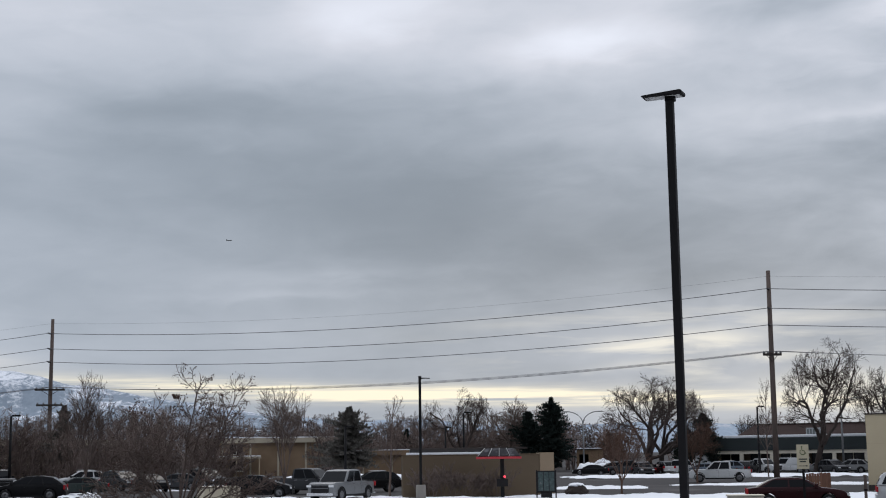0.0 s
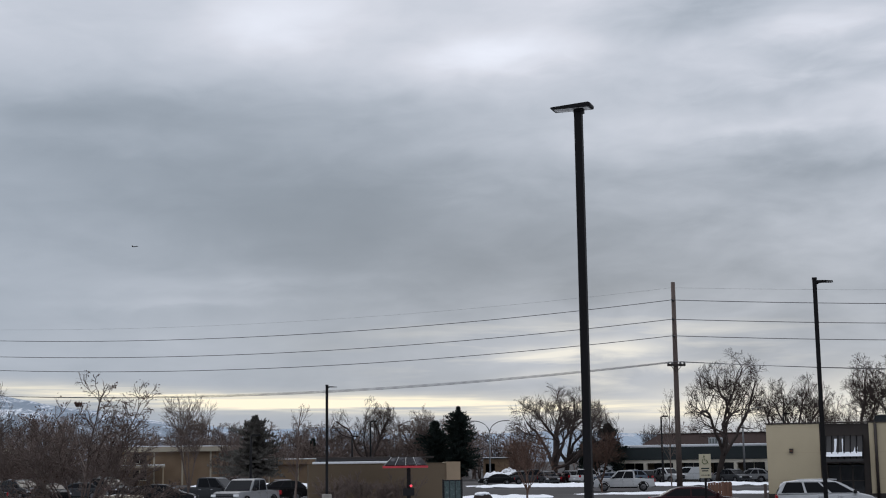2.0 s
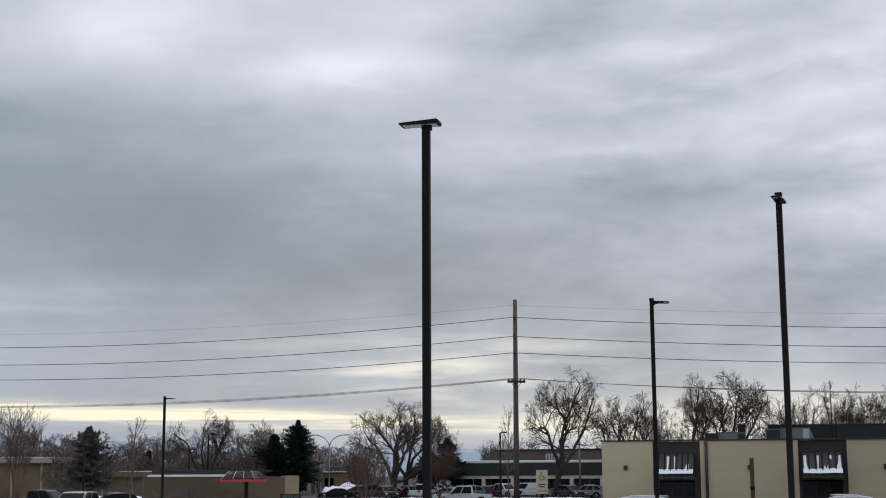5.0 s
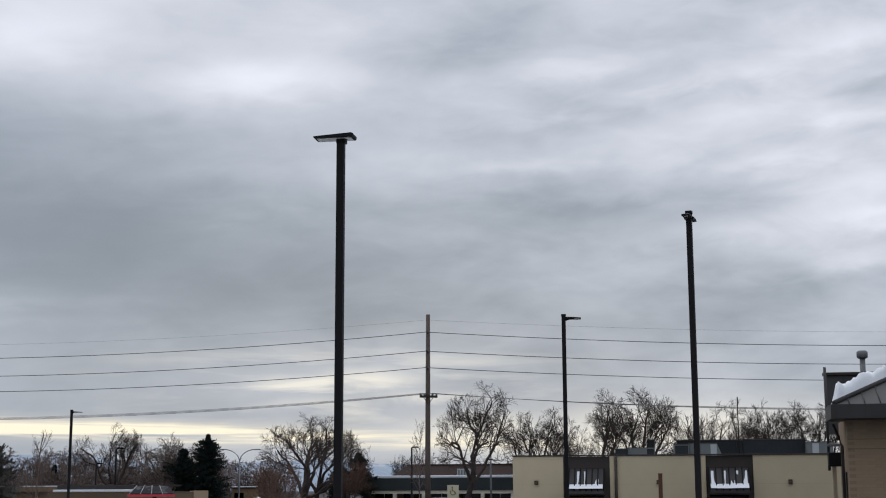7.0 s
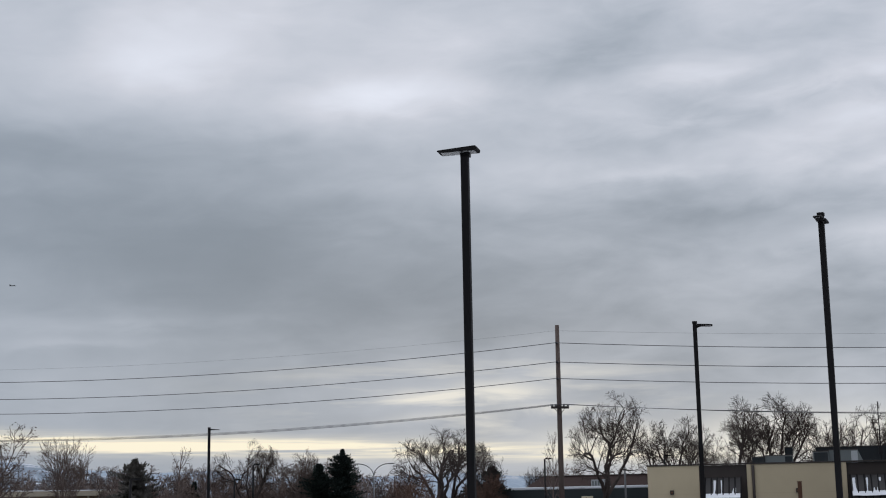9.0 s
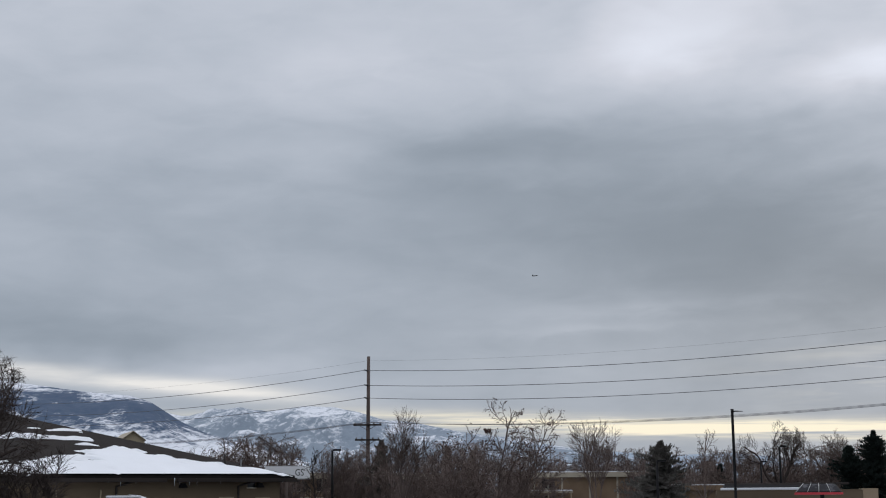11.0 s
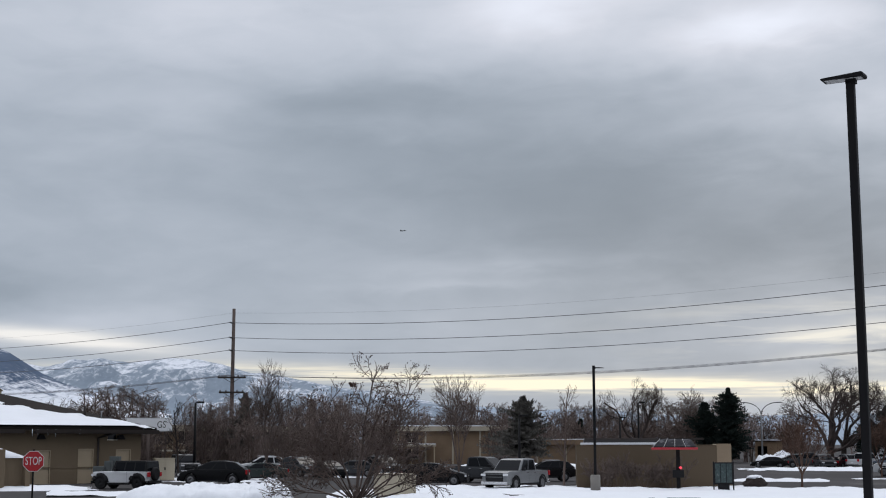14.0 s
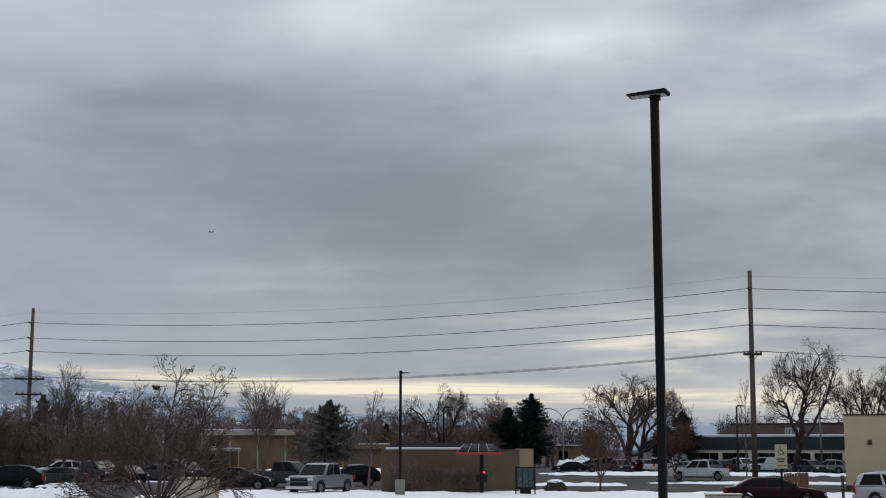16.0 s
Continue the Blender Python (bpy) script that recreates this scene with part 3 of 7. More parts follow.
def hip_house():
    """Brown block building with a wide hip roof under melting snow."""
    ang = 225.6
    m = pose(-33.6, 95.3, 0, 0, 0, ang)
    inv = m.inverted()

    def along(az):
        # where the bearing meets the wall line
        o, w = inv @ Vector((0, 0, 0)), (inv.to_3x3() @ spot(az, 1.0))
        return (o + w * (-o.y / w.y)).x
    root = thing("block_building", m, "low tan block building under a half-snowed brown hip roof", "building")
    L, D, zt = 42.0, 34.0, 3.75
    doors = [(along(-21.55) - 0.5, along(-21.55) + 0.5, 0, 2.3), (along(-20.1) - 0.5, along(-20.1) + 0.5, 0, 2.25), (along(-23.2) - 0.5, along(-23.2) + 0.5, 0, 2.2)]
    win = [(along(-20.55) - 0.32, along(-20.55) + 0.32, 3.0, 3.5)]
    front = opening_wall("wall", 0, L, 0, zt, -0.25, 0.25, doors + win, WALL_TAN, root)
    part("wall", box(0, 0.25, -D, -0.25, 0, zt), WALL_TAN, root)
    part("wall", box(L - 0.25, L, -D, -0.25, 0, zt), WALL_TAN, root)
    part("wall", box(0, L, -D - 0.25, -D, 0, zt), WALL_TAN, root)
    part("band", box(-0.02, L, 0.0, 0.03, 1.05, 1.14), WALL_TAN, root)
    for x0, x1, z0, z1 in doors:
        d = part("door", box(x0, x1, -0.12, -0.06, z0, z1, 0.01), DOOR_TAN, root, "plain tan steel door")
        part("handle", tube([(x0 + 0.1, -0.03, 1.0), (x0 + 0.22, -0.03, 1.0)], 0.02, 6), GREY_STEEL, d)
        part("frame", box(x0 - 0.06, x0, -0.1, 0.02, z0, z1 + 0.06), DOOR_TAN, d)
        part("frame", box(x1, x1 + 0.06, -0.1, 0.02, z0, z1 + 0.06), DOOR_TAN, d)
        part("frame", box(x0, x1, -0.1, 0.02, z1, z1 + 0.06), DOOR_TAN, d)
    for x0, x1, z0, z1 in win:
        w = part("window", box(x0, x1, -0.14, -0.1, z0, z1), GLASS_DARK, root)
        part("frame", box(x0 - 0.06, x1 + 0.06, 0.0, 0.03, z0 - 0.06, z0), CREAM, w)
    for az in (-20.25, -23.3):
        x = along(az)
        part("wall_lamp", prism([(x - 0.3, 3.0), (x + 0.3, 3.0), (x + 0.2, 3.28), (x - 0.1, 3.32)], 0.0, 0.3, 0.02), BLACK_STEEL, root)
    for az in (-21.1, -25.9):
        x = along(az)
        part("downspout", tube([(x - 1.0, 0.75, 3.45), (x - 0.55, 0.4, 3.3), (x, 0.1, 3.1), (x, 0.1, 0.2), (x, 0.3, 0.1)], 0.08, 8), TRIM_DARK, root)
    for az in (-26.5, -28.2):
        x = along(az)
        part("pipe", tube([(x, 0.1, 0.0), (x, 0.1, 2.9)], 0.06, 8), DOOR_TAN, root)
    # roof
    e, s, pitch, ze = 0.8, 17.5, 0.30, 3.82
    x0, x1, y0, y1 = -e, L + e, e, -D - e
    hx = (x1 - x0) / 2
    k = min(hx, (y0 - y1) / 2)
    rz = ze + k * pitch
    v = [(x0, y0, ze), (x1, y0, ze), (x1, y1, ze), (x0, y1, ze), (x0 + k, (y0 + y1) / 2, rz), (x1 - k, (y0 + y1) / 2, rz)]
    low = [(a, b, c - 0.16) for a, b, c in v]
    f = [(0, 4, 5, 1), (1, 5, 2), (2, 5, 4, 3), (3, 4, 0), (6, 7, 11, 10), (7, 8, 11), (8, 9, 10, 11), (9, 6, 10), (0, 1, 7, 6), (1, 2, 8, 7), (2, 3, 9, 8), (3, 0, 6, 9)]
    roof = part("roof", mesh_of("roof", v + low, f, SHINGLE), None, root, "weathered brown shingle roof")
    # gutter, one piece missing where the ice hangs
    gut = [(x0 - 0.1, along(-23.7)), (along(-24.1), x1)]
    for a, b in gut:
        g = prism([(0.0, 0.0), (0.14, 0.0), (0.2, 0.26), (0.17, 0.26), (0.12, 0.03), (0.0, 0.03)], a, b)
        ob = part("gutter", g, TRIM_DARK, root)
        ob.matrix_basis = Matrix(((0, 1, 0, 0), (1, 0, 0, e), (0, 0, 1, ze - 0.42), (0, 0, 0, 1)))
        part("fascia", box(a, b, e - 0.05, e - 0.005, ze - 0.44, ze - 0.16), TRIM_DARK, root)
    part("soffit", box(x0, x1, 0.02, e - 0.05, ze - 0.22, ze - 0.17), TRIM_DARK, root)
    for i in range(24):
        x = random.uniform(x0 + 1, x0 + 26)
        h = random.uniform(0.15, 0.6)
        part("icicle", tube([(x, e + 0.1, ze - 0.15), (x, e + 0.1, ze - 0.15 - h)], [0.03, 0.004], 5), ICE, root, "thin clear icicle")
    part("vent_pipe", tube([(3.4, -2.0, ze + 0.7), (3.4, -2.0, ze + 1.55)], 0.09, 8), TRIM_DARK, root)
    part("vent_pipe", tube([(2.5, -1.2, ze + 0.5), (2.5, -1.2, ze + 1.1), (2.5, -1.2, ze + 1.15)], [0.05, 0.05, 0.12], 8), GREY_STEEL, root)
    # snow on the slope: a blanket low down and scraps above
    nu, nv = 230, 70
    verts, faces, ids = [], [], {}
    grid = {}
    for j in range(nv + 1):
        for i in range(nu + 1):
            u, w = i / nu, j / nv
            q = w * k
            x = x0 + q + (x1 - x0 - 2 * q) * u
            xa = x - x0
            edge = max(2.4, min(xa * 0.66 - 0.6, 6.6 - 0.42 * max(0, xa - 11)))
            if xa < 6:
                edge = xa * 0.66 - 0.5
            nz = noise.noise((x * 0.28, q * 0.9, 4.0)) + 0.5 * noise.noise((x * 0.9, q * 2.4, 1.0)) + 0.25 * noise.noise((x * 2.3, q * 6.0, 2.0))
            band = edge - q + 1.25 * nz
            up = 0.8 * noise.noise((x * 0.22, q * 0.8, 9.0)) + 0.4 * noise.noise((x * 0.7, q * 2.2, 2.0)) - 0.16 - 0.07 * abs(q - 10)
            hole = 0.9 * noise.noise((x * 0.35, q * 1.1, 14.0)) + 0.5 * noise.noise((x * 1.1, q * 3.2, 5.0)) - 0.50 + 0.055 * max(0, min(xa, 20) - 11) - 0.05 * max(0, 8 - xa)
            t_ = max(min(band, 0.45 - hole * 2.4), up * 1.6 if xa > 12 else -1)
            t_ = min(t_, (u * (x1 - x0 - 2 * q)) * 0.9 - 0.1, 0.5)
            th = 0.17 * max(-0.2, min(1.0, t_ * 2.5))
            over = 0.12 if j == 0 else 0.0
            grid[i, j] = (x, y0 - q + over, ze + q * pitch + th - over * 0.3, t_)
    for (i, j), (x, y, z, t_) in grid.items():
        ids[i, j] = len(verts)
        verts.append((x, y, z))
    for j in range(nv):
        for i in range(nu):
            if max(grid[i, j][3], grid[i + 1, j][3], grid[i, j + 1][3], grid[i + 1, j + 1][3]) > -0.02:
                faces.append((ids[i, j], ids[i + 1, j], ids[i + 1, j + 1], ids[i, j + 1]))
    part("snow_cover", mesh_of("snow_cover", verts, faces, SNOW, True), None, root, "thick melting snow")
    return root


WALL_GROOVE = surface("mortar_groove", (0.15, 0.115, 0.078), 0.95, 0.1, 1, 20, 0.1)
ICE = surface("ice", (0.6, 0.66, 0.7), 0.15, 0.1, 5, 40, 0.1)
hip_house()


def tan_building():
    """Stucco building with dark entry bays, snowy awnings and roof plant."""
    a, b = spot(16.75, 92.0), spot(29.1, 92.0)
    ang = math.degrees(math.atan2(b.y - a.y, b.x - a.x))
    m = pose(a.x, a.y, 0, 0, 0, ang)
    inv = m.inverted()

    def along(az, y=0.0):
        o, w = inv @ Vector((0, 0, 0)), (inv.to_3x3() @ spot(az, 1.0))
        return (o + w * ((y - o.y) / w.y)).x

    def high(az, el, y=0.0):
        o, w = inv @ Vector((0, 0, 0)), (inv.to_3x3() @ spot(az, 1.0))
        return EYE + ((y - o.y) / w.y) * math.tan(radians(el))
    root = thing("stucco_building", m, "long flat-roofed tan stucco building with dark brown entry bays", "building")
    W, Dp, zt = along(29.1), 16.0, 4.72
    bays = [(along(18.80), along(20.68), 19.04, 20.44), (along(24.52), along(26.38), 24.64, 26.19)]
    xs = [0.0, bays[0][0], bays[0][1], bays[1][0], bays[1][1], W + 6]
    for i in (0, 2, 4):
        part("wall", box(xs[i], xs[i + 1], 0, 0.3, 0, zt, 0.015), STUCCO, root)
        for q in (1.25, 2.9):
            part("control_joint", box(xs[i] + 0.02, xs[i + 1] - 0.02, -0.003, 0.0, q, q + 0.02), STUCCO_JOINT, root)
    for x0, x1, az0, az1 in bays:
        wx0, wx1 = along(az0) + 0.0, along(az1)
        zt_aw, zb_aw = high(az0, 0.78), high(az0, -0.15)
        bay = opening_wall("bay_panel", x0, x1, 0, zt - 0.02, 0.12, 0.2, [(wx0, wx1, 0.05, zb_aw - 0.15)], TRIM_DARK, root, "dark brown metal bay panel")
        n = 6
        # glazed entry set back
        for i in range(3):
            p0 = wx0 + (wx1 - wx0) * i / 3
            p1 = wx0 + (wx1 - wx0) * (i + 1) / 3
            w = part("window", box(p0 + 0.05, p1 - 0.05, 0.62, 0.66, 0.1, zb_aw - 0.25), GLASS_DARK, root)
            part("frame", box(p0, p0 + 0.05, 0.56, 0.7, 0.05, zb_aw - 0.15), TRIM_DARK, w)
            part("frame", box(p1 - 0.05, p1, 0.56, 0.7, 0.05, zb_aw - 0.15), TRIM_DARK, w)
            part("transom", box(p0 + 0.05, p1 - 0.05, 0.57, 0.69, 1.1, 1.16), TRIM_DARK, w)
        aw = part("awning", prism([(-1.15, zb_aw - 0.04), (-1.15, zb_aw + 0.10), (0.11, zt_aw + 0.06), (0.11, zt_aw - 0.06)], wx0, wx1), METAL_ROOF, root, "sloped dark metal awning with bars")
        aw.matrix_basis = Matrix(((0, 1, 0, 0), (1, 0, 0, 0), (0, 0, 1, 0), (0, 0, 0, 1)))
        for i in range(n + 1):
            x = wx0 + (wx1 - wx0) * i / n
            part("rib", tube([(x, -1.16, zb_aw + 0.12), (x, 0.1, zt_aw + 0.1)], 0.035, 5), BLACK_STEEL, aw).matrix_basis = Matrix(((0, 1, 0, 0), (1, 0, 0, 0), (0, 0, 1, 0), (0, 0, 0, 1)))
        # snow sliding off the awning
        verts, faces = [], []
        nu, nv = 90, 22
        for j in range(nv + 1):
            for i in range(nu + 1):
                u, v = i / nu, j / nv
                x = wx0 + 0.05 + (wx1 - wx0 - 0.1) * u
                yy = -1.2 + 1.3 * v
                zz = zb_aw + 0.10 + (zt_aw - zb_aw - 0.04) * (v * 1.3 - 0.05) / 1.26
                q = noise.noise((x * 1.1, v * 1.5, x0))
                rib = abs(((u * n) % 1) - 0.5)
                pane = noise.noise((int(u * n) * 3.7 + x0, 1.0, 2.0))
                streak = noise.noise((x * 5.0, v * 1.2, x0 + 4))
                k = 0.34 - v + 0.04 * q
                if v > 0.34:
                    k = min(0.36 - rib, 0.9 - v, -0.04 + 0.4 * pane + 0.55 * streak - 0.1 * v)
                th = 0.24 * max(-0.3, min(1, k * 3)) * (1.0 if v < 0.34 else 0.2)
                verts.append((x, yy, zz + th))
        for j in range(nv):
            for i in range(nu):
                q = j * (nu + 1) + i
                faces.append((q, q + 1, q + nu + 2, q + nu + 1))
        part("snow_cover", mesh_of("snow_cover", verts, faces, SNOW, True), None, aw, "slumped snow").matrix_basis = Matrix(((0, 1, 0, 0), (1, 0, 0, 0), (0, 0, 1, 0), (0, 0, 0, 1)))
    part("downspout", tube([(along(20.93), -0.12, 0.1), (along(20.93), -0.12, zt - 0.05)], 0.09, 8), TRIM_DARK, root)
    part("corner_trim", box(along(20.69), along(20.84), -0.03, 0.02, 0, zt), STUCCO, root)
    part("corner_trim", box(along(24.36), along(24.51), -0.03, 0.02, 0, zt), STUCCO, root)
    part("coping", box(-0.06, W + 6, -0.07, 0.37, zt, zt + 0.09, 0.01), TRIM_DARK, root)
    part("wall", box(0, 0.3, 0.3, Dp, 0, zt), STUCCO, root)
    part("wall", box(W + 5.7, W + 6, 0.3, Dp, 0, zt), STUCCO, root)
    part("wall", box(0.3, W + 5.7, Dp - 0.3, Dp, 0, zt), STUCCO, root)
    part("roof", box(0.3, W + 5.7, 0.32, Dp - 0.3, zt - 0.5, zt - 0.3), SNOW, root, "flat roof under snow")
    for az, el in ((17.70, 0.27), (22.62, 0.27), (27.8, 0.27)):
        x, z = along(az), high(az, el)
        sc = part("wall_lamp", box(x - 0.12, x + 0.12, -0.16, 0.0, z - 0.14, z + 0.14, 0.02), TRIM_DARK, root)
        part("lens", box(x - 0.08, x + 0.08, -0.166, -0.161, z - 0.06, z + 0.06), WOOD_FENCE, sc)
    part("base_course", box(0.0, W, -0.05, 0.0, 0, 0.35, 0.01), TRIM_DARK, root)
    return root, along, high, m


STUCCO_JOINT = surface("stucco_joint", (0.40, 0.335, 0.235), 0.95, 0.05, 1, 20, 0.0)
tan_root, tan_along, tan_high, tan_m = tan_building()


def roof_plant(az0, az1, el, y0, depth, material, label, slats=0, name="rooftop_unit", panel=None, cut=0.0):
    """A unit on the flat roof between two bearings, up to a height in degrees; cut: sloped end."""
    x0, x1 = tan_along(az0, y0), tan_along(az1, y0)
    top = tan_high((az0 + az1) / 2, el, y0) - 4.42
    root = thing(name, tan_m @ pose((x0 + x1) / 2, y0, 4.42), label, "rooftop unit", "rooftop units")
    w = (x1 - x0) / 2
    part("curb", box(-w + 0.1, w - 0.1, 0.1, depth - 0.1, 0, 0.2), TRIM_DARK, root)
    part("casing", prism([(-w, 0.2), (w, 0.2), (w - cut, top), (-w, top)], 0, depth, 0.02), material, root)
    part("lid", box(-w - 0.03, w - cut + 0.03, -0.03, depth + 0.03, top, top + 0.05, 0.01), TRIM_DARK, root)
    for i in range(slats):
        x = -w + 2 * w * (i + 0.5) / slats
        part("slat", box(x - 0.02, x + 0.02, -0.02, -0.002, 0.3, top - 0.08), UNIT_DARK, root)
    if panel:
        a, b, mat = panel
        part("access_panel", box(-w + 2 * w * a, -w + 2 * w * b, -0.03, -0.002, 0.28, top - 0.06, 0.008), mat, root)
    return root


UNIT_GREY = surface("grey_unit_steel", (0.085, 0.096, 0.096), 0.6, 0.12, 1, 20, 0.05)
UNIT_DARK = surface("dark_screen_panel", (0.016, 0.019, 0.021), 0.7, 0.2, 1, 20, 0.05, gloss=0.15)
UNIT_PALE = surface("pale_unit_steel", (0.24, 0.255, 0.26), 0.6, 0.12, 1, 20, 0.05)
roof_plant(20.92, 21.42, 1.60, 6, 2.2, UNIT_DARK, "dark steel rooftop air unit on a flat roof", 4)
roof_plant(21.43, 22.5, 1.64, 6.2, 2.2, UNIT_GREY, "grey steel rooftop air unit with a dark end", panel=(0.72, 0.98, UNIT_DARK))
roof_plant(22.2, 22.52, 1.95, 9.0, 1.0, UNIT_DARK, "small black rooftop exhaust fan on a flat roof", name="roof_fan")
roof_plant(23.4, 26.0, 1.92, 9.5, 1.5, UNIT_DARK, "long black screened rooftop unit", 12)
roof_plant(26.02, 28.45, 1.92, 9.5, 1.5, UNIT_DARK, "long black screened rooftop unit", 11)
roof_plant(23.28, 23.88, 1.76, 6.0, 2.2, UNIT_GREY, "grey framed rooftop unit with a black louvred face", 5, panel=(0.1, 0.95, UNIT_DARK))
roof_plant(23.89, 25.25, 1.80, 6.4, 2.2, UNIT_GREY, "grey steel rooftop unit with a sloped end", panel=(0.62, 0.80, UNIT_PALE), cut=0.45)
roof_plant(28.5, 29.5, 1.80, 8, 2.5, UNIT_GREY, "grey rooftop unit with a pale access panel", panel=(0.2, 0.45, UNIT_PALE))
mast = thing("roof_mast", tan_m @ pose(tan_along(25.86, 9), 9, 4.42), "thin dark antenna mast on the flat roof", "antenna")
part("pole", tube([(0, 0, 0), (0, 0, 4.6)], [0.045, 0.03], 6), BLACK_STEEL, mast)
part("bracket", box(-0.15, 0.15, -0.1, 0.1, 1.0, 1.5, 0.02), BLACK_STEEL, mast)


def brick_building():
    """Brick corner with a dark standing-seam roof, vents and a snow slab."""
    a = spot(30.05, 45.0)
    m = pose(a.x, a.y, 0, 0, 0, -25)
    root = thing("brick_building", m, "tan brick building corner with a dark standing-seam metal roof", "building")
    front = part("wall", box(0, 14.0, 0.006, 0.3, 0, 4.74), BRICK_MORTAR, root)
    for z in (4.1, 3.8):
        part("soldier_joint", box(0.0, 14.0, -0.006, 0.002, z - 0.012, z), TRIM_DARK, root)
    side = part("wall", box(0.02, 0.3, 0.3, 3.2, 0, 4.74), BRICK_MORTAR, root, "tan brick side wall")
    return root, front, side, m


BRICK_MORTAR = surface("brick_mortar", (0.235, 0.178, 0.122), 0.95, 0.1, 2, 30, 0.2)
BRICK_TAN = surface("tan_brick", (0.285, 0.212, 0.142), 0.9, 0.10, 3, 40, 0.3, each=0.04)
brick_root, brick_front, brick_side, brick_m = brick_building()


def brick_roof():
    root = brick_root
    x0, x1, yb = -0.42, 14.0, 1.2
    ze, zf, run, pit = 4.75, 5.13, 6.0, 0.46
    part("soffit", box(x0, x1, -0.8, 0.3, ze - 0.06, ze), METAL_ROOF, root)
    part("soffit", box(x0, 0.0, 0.3, yb, ze - 0.06, ze), METAL_ROOF, root)
    part("fascia", box(x0, x1, -0.9, -0.8, ze - 0.06, zf, 0.01), METAL_ROOF, root, "dark bronze metal fascia")
    part("fascia", box(x0 - 0.1, x0, -0.9, yb, ze - 0.06, zf, 0.01), METAL_ROOF, root)
    for i in range(16):
        part("fascia_joint", box(x0 + i * 0.9, x0 + i * 0.9 + 0.015, -0.906, -0.9, ze - 0.05, zf - 0.01), TRIM_DARK, root)
    top = zf + run * pit
    slope = part("roof", mesh_of("roof", [(x0, -0.85, zf), (x1, -0.85, zf), (x1, -0.85 + run, top), (x0 + run, -0.85 + run, top), (x0, yb, zf), (x0 + run, 7.0, top)], [(0, 1, 2, 3), (0, 3, 5, 4)], ROOF_GREY), None, root, "grey standing-seam metal roof")
    for i in range(1, 30):
        x = x0 + i * 0.46
        dy = min(run, x - x0)
        part("seam", tube([(x, -0.85, zf + 0.02), (x, -0.85 + dy, zf + 0.02 + dy * pit)], 0.018, 4), METAL_ROOF, slope)
    part("hip_cap", tube([(x0, -0.85, zf + 0.03), (x0 + run, -0.85 + run, top + 0.03)], 0.08, 6), METAL_ROOF, slope)
    # taller rear part, vents, flue
    part("parapet", box(-0.05, 14.0, 7.0, 7.25, 4.5, 6.62, 0.02), ROOF_GREY, root, "grey metal parapet panel")
    for i in range(1, 20):
        part("seam", box(-0.05 + i * 0.62, -0.02 + i * 0.62, 6.97, 7.0, 4.6, 6.55), METAL_ROOF, root)
    part("coping", box(-0.12, 14.0, 6.9, 7.35, 6.62, 6.72, 0.01), TRIM_DARK, root)
    v = part("vent_pipe", tube([(1.38, 7.9, 5.5), (1.38, 7.9, 7.35)], 0.10, 14), DULL_STEEL, root, "galvanised roof vent with a round cap")
    part("cap", tube([(1.38, 7.9, 7.28), (1.38, 7.9, 7.33), (1.38, 7.9, 7.52), (1.38, 7.9, 7.57)], [0.14, 0.2, 0.2, 0.15], 16), DULL_STEEL, v)
    v = part("vent_pipe", tube([(1.63, 1.2, 5.7), (1.63, 1.2, 6.12), (1.63, 1.2, 6.2), (1.63, 1.2, 6.62)], [0.17, 0.13, 0.07, 0.07], 12), DULL_STEEL, root)
    part("cap", tube([(1.63, 1.2, 6.60), (1.63, 1.2, 6.63), (1.63, 1.2, 6.70)], [0.13, 0.14, 0.02], 12), DULL_STEEL, v)
    c = part("flue", box(2.95, 3.75, 3.3, 4.1, 5.8, 7.25, 0.02), TRIM_DARK, root)
    part("flue_cap", box(2.86, 3.84, 3.21, 4.19, 7.05, 7.2, 0.02), DULL_STEEL, c)
    part("flue_hood", box(2.93, 3.77, 3.28, 4.12, 7.26, 7.85, 0.03), DULL_STEEL, c)
    # side gear: downpipe, conduit, meter, door
    part("downspout", tube([(-0.36, 0.8, 4.6), (-0.2, 0.8, 4.2), (-0.1, 0.8, 3.9), (-0.1, 0.8, 0.1)], 0.05, 8), TRIM_DARK, root)
    part("mast", tube([(-0.20, 5.0, 3.2), (-0.20, 5.0, 6.75)], 0.05, 6), METAL_ROOF, root)
    part("meter_box", box(-0.42, 0.0, 2.2, 2.6, 3.3, 3.75, 0.03), BLACK_STEEL, root)
    part("bracket", box(-0.4, 0, 2.7, 2.8, 3.95, 4.05, 0.02), DULL_STEEL, root)
    part("post", box(-0.3, -0.18, 2.4, 2.6, 0, 3.3, 0.01), DOOR_TAN, root)
    part("door", box(-0.02, 0.02, 0.9, 1.8, 0, 3.1, 0.01), TRIM_DARK, root)
    # snow slab along the hip
    verts, faces = [], []
    nu, nv = 44, 14
    for j in range(nv + 1):
        for i in range(nu + 1):
            u, v_ = i / nu, j / nv
            s = -0.02 + 2.35 * u
            off = v_ * 1.3
            x, y = x0 + s, -0.85 + s + off
            zz = zf + (x - x0) * pit
            q = noise.noise((s * 2.2, off * 2, 3.0)) + 0.4 * noise.noise((s * 7.0, off * 6, 1.0))
            k = min(u * 12, (1 - u) * 4, 1.0) * min(1, v_ * 9, (1 - v_) * 6)
            verts.append((x, y, zz + 0.62 * max(0, k) * (0.8 + 0.45 * q) - 0.02))
    for j in range(nv):
        for i in range(nu):
            q = j * (nu + 1) + i
            faces.append((q, q + 1, q + nu + 2, q + nu + 1))
    part("snow_cover", mesh_of("snow_cover", verts, faces, SNOW, True), None, root, "slab of old snow")


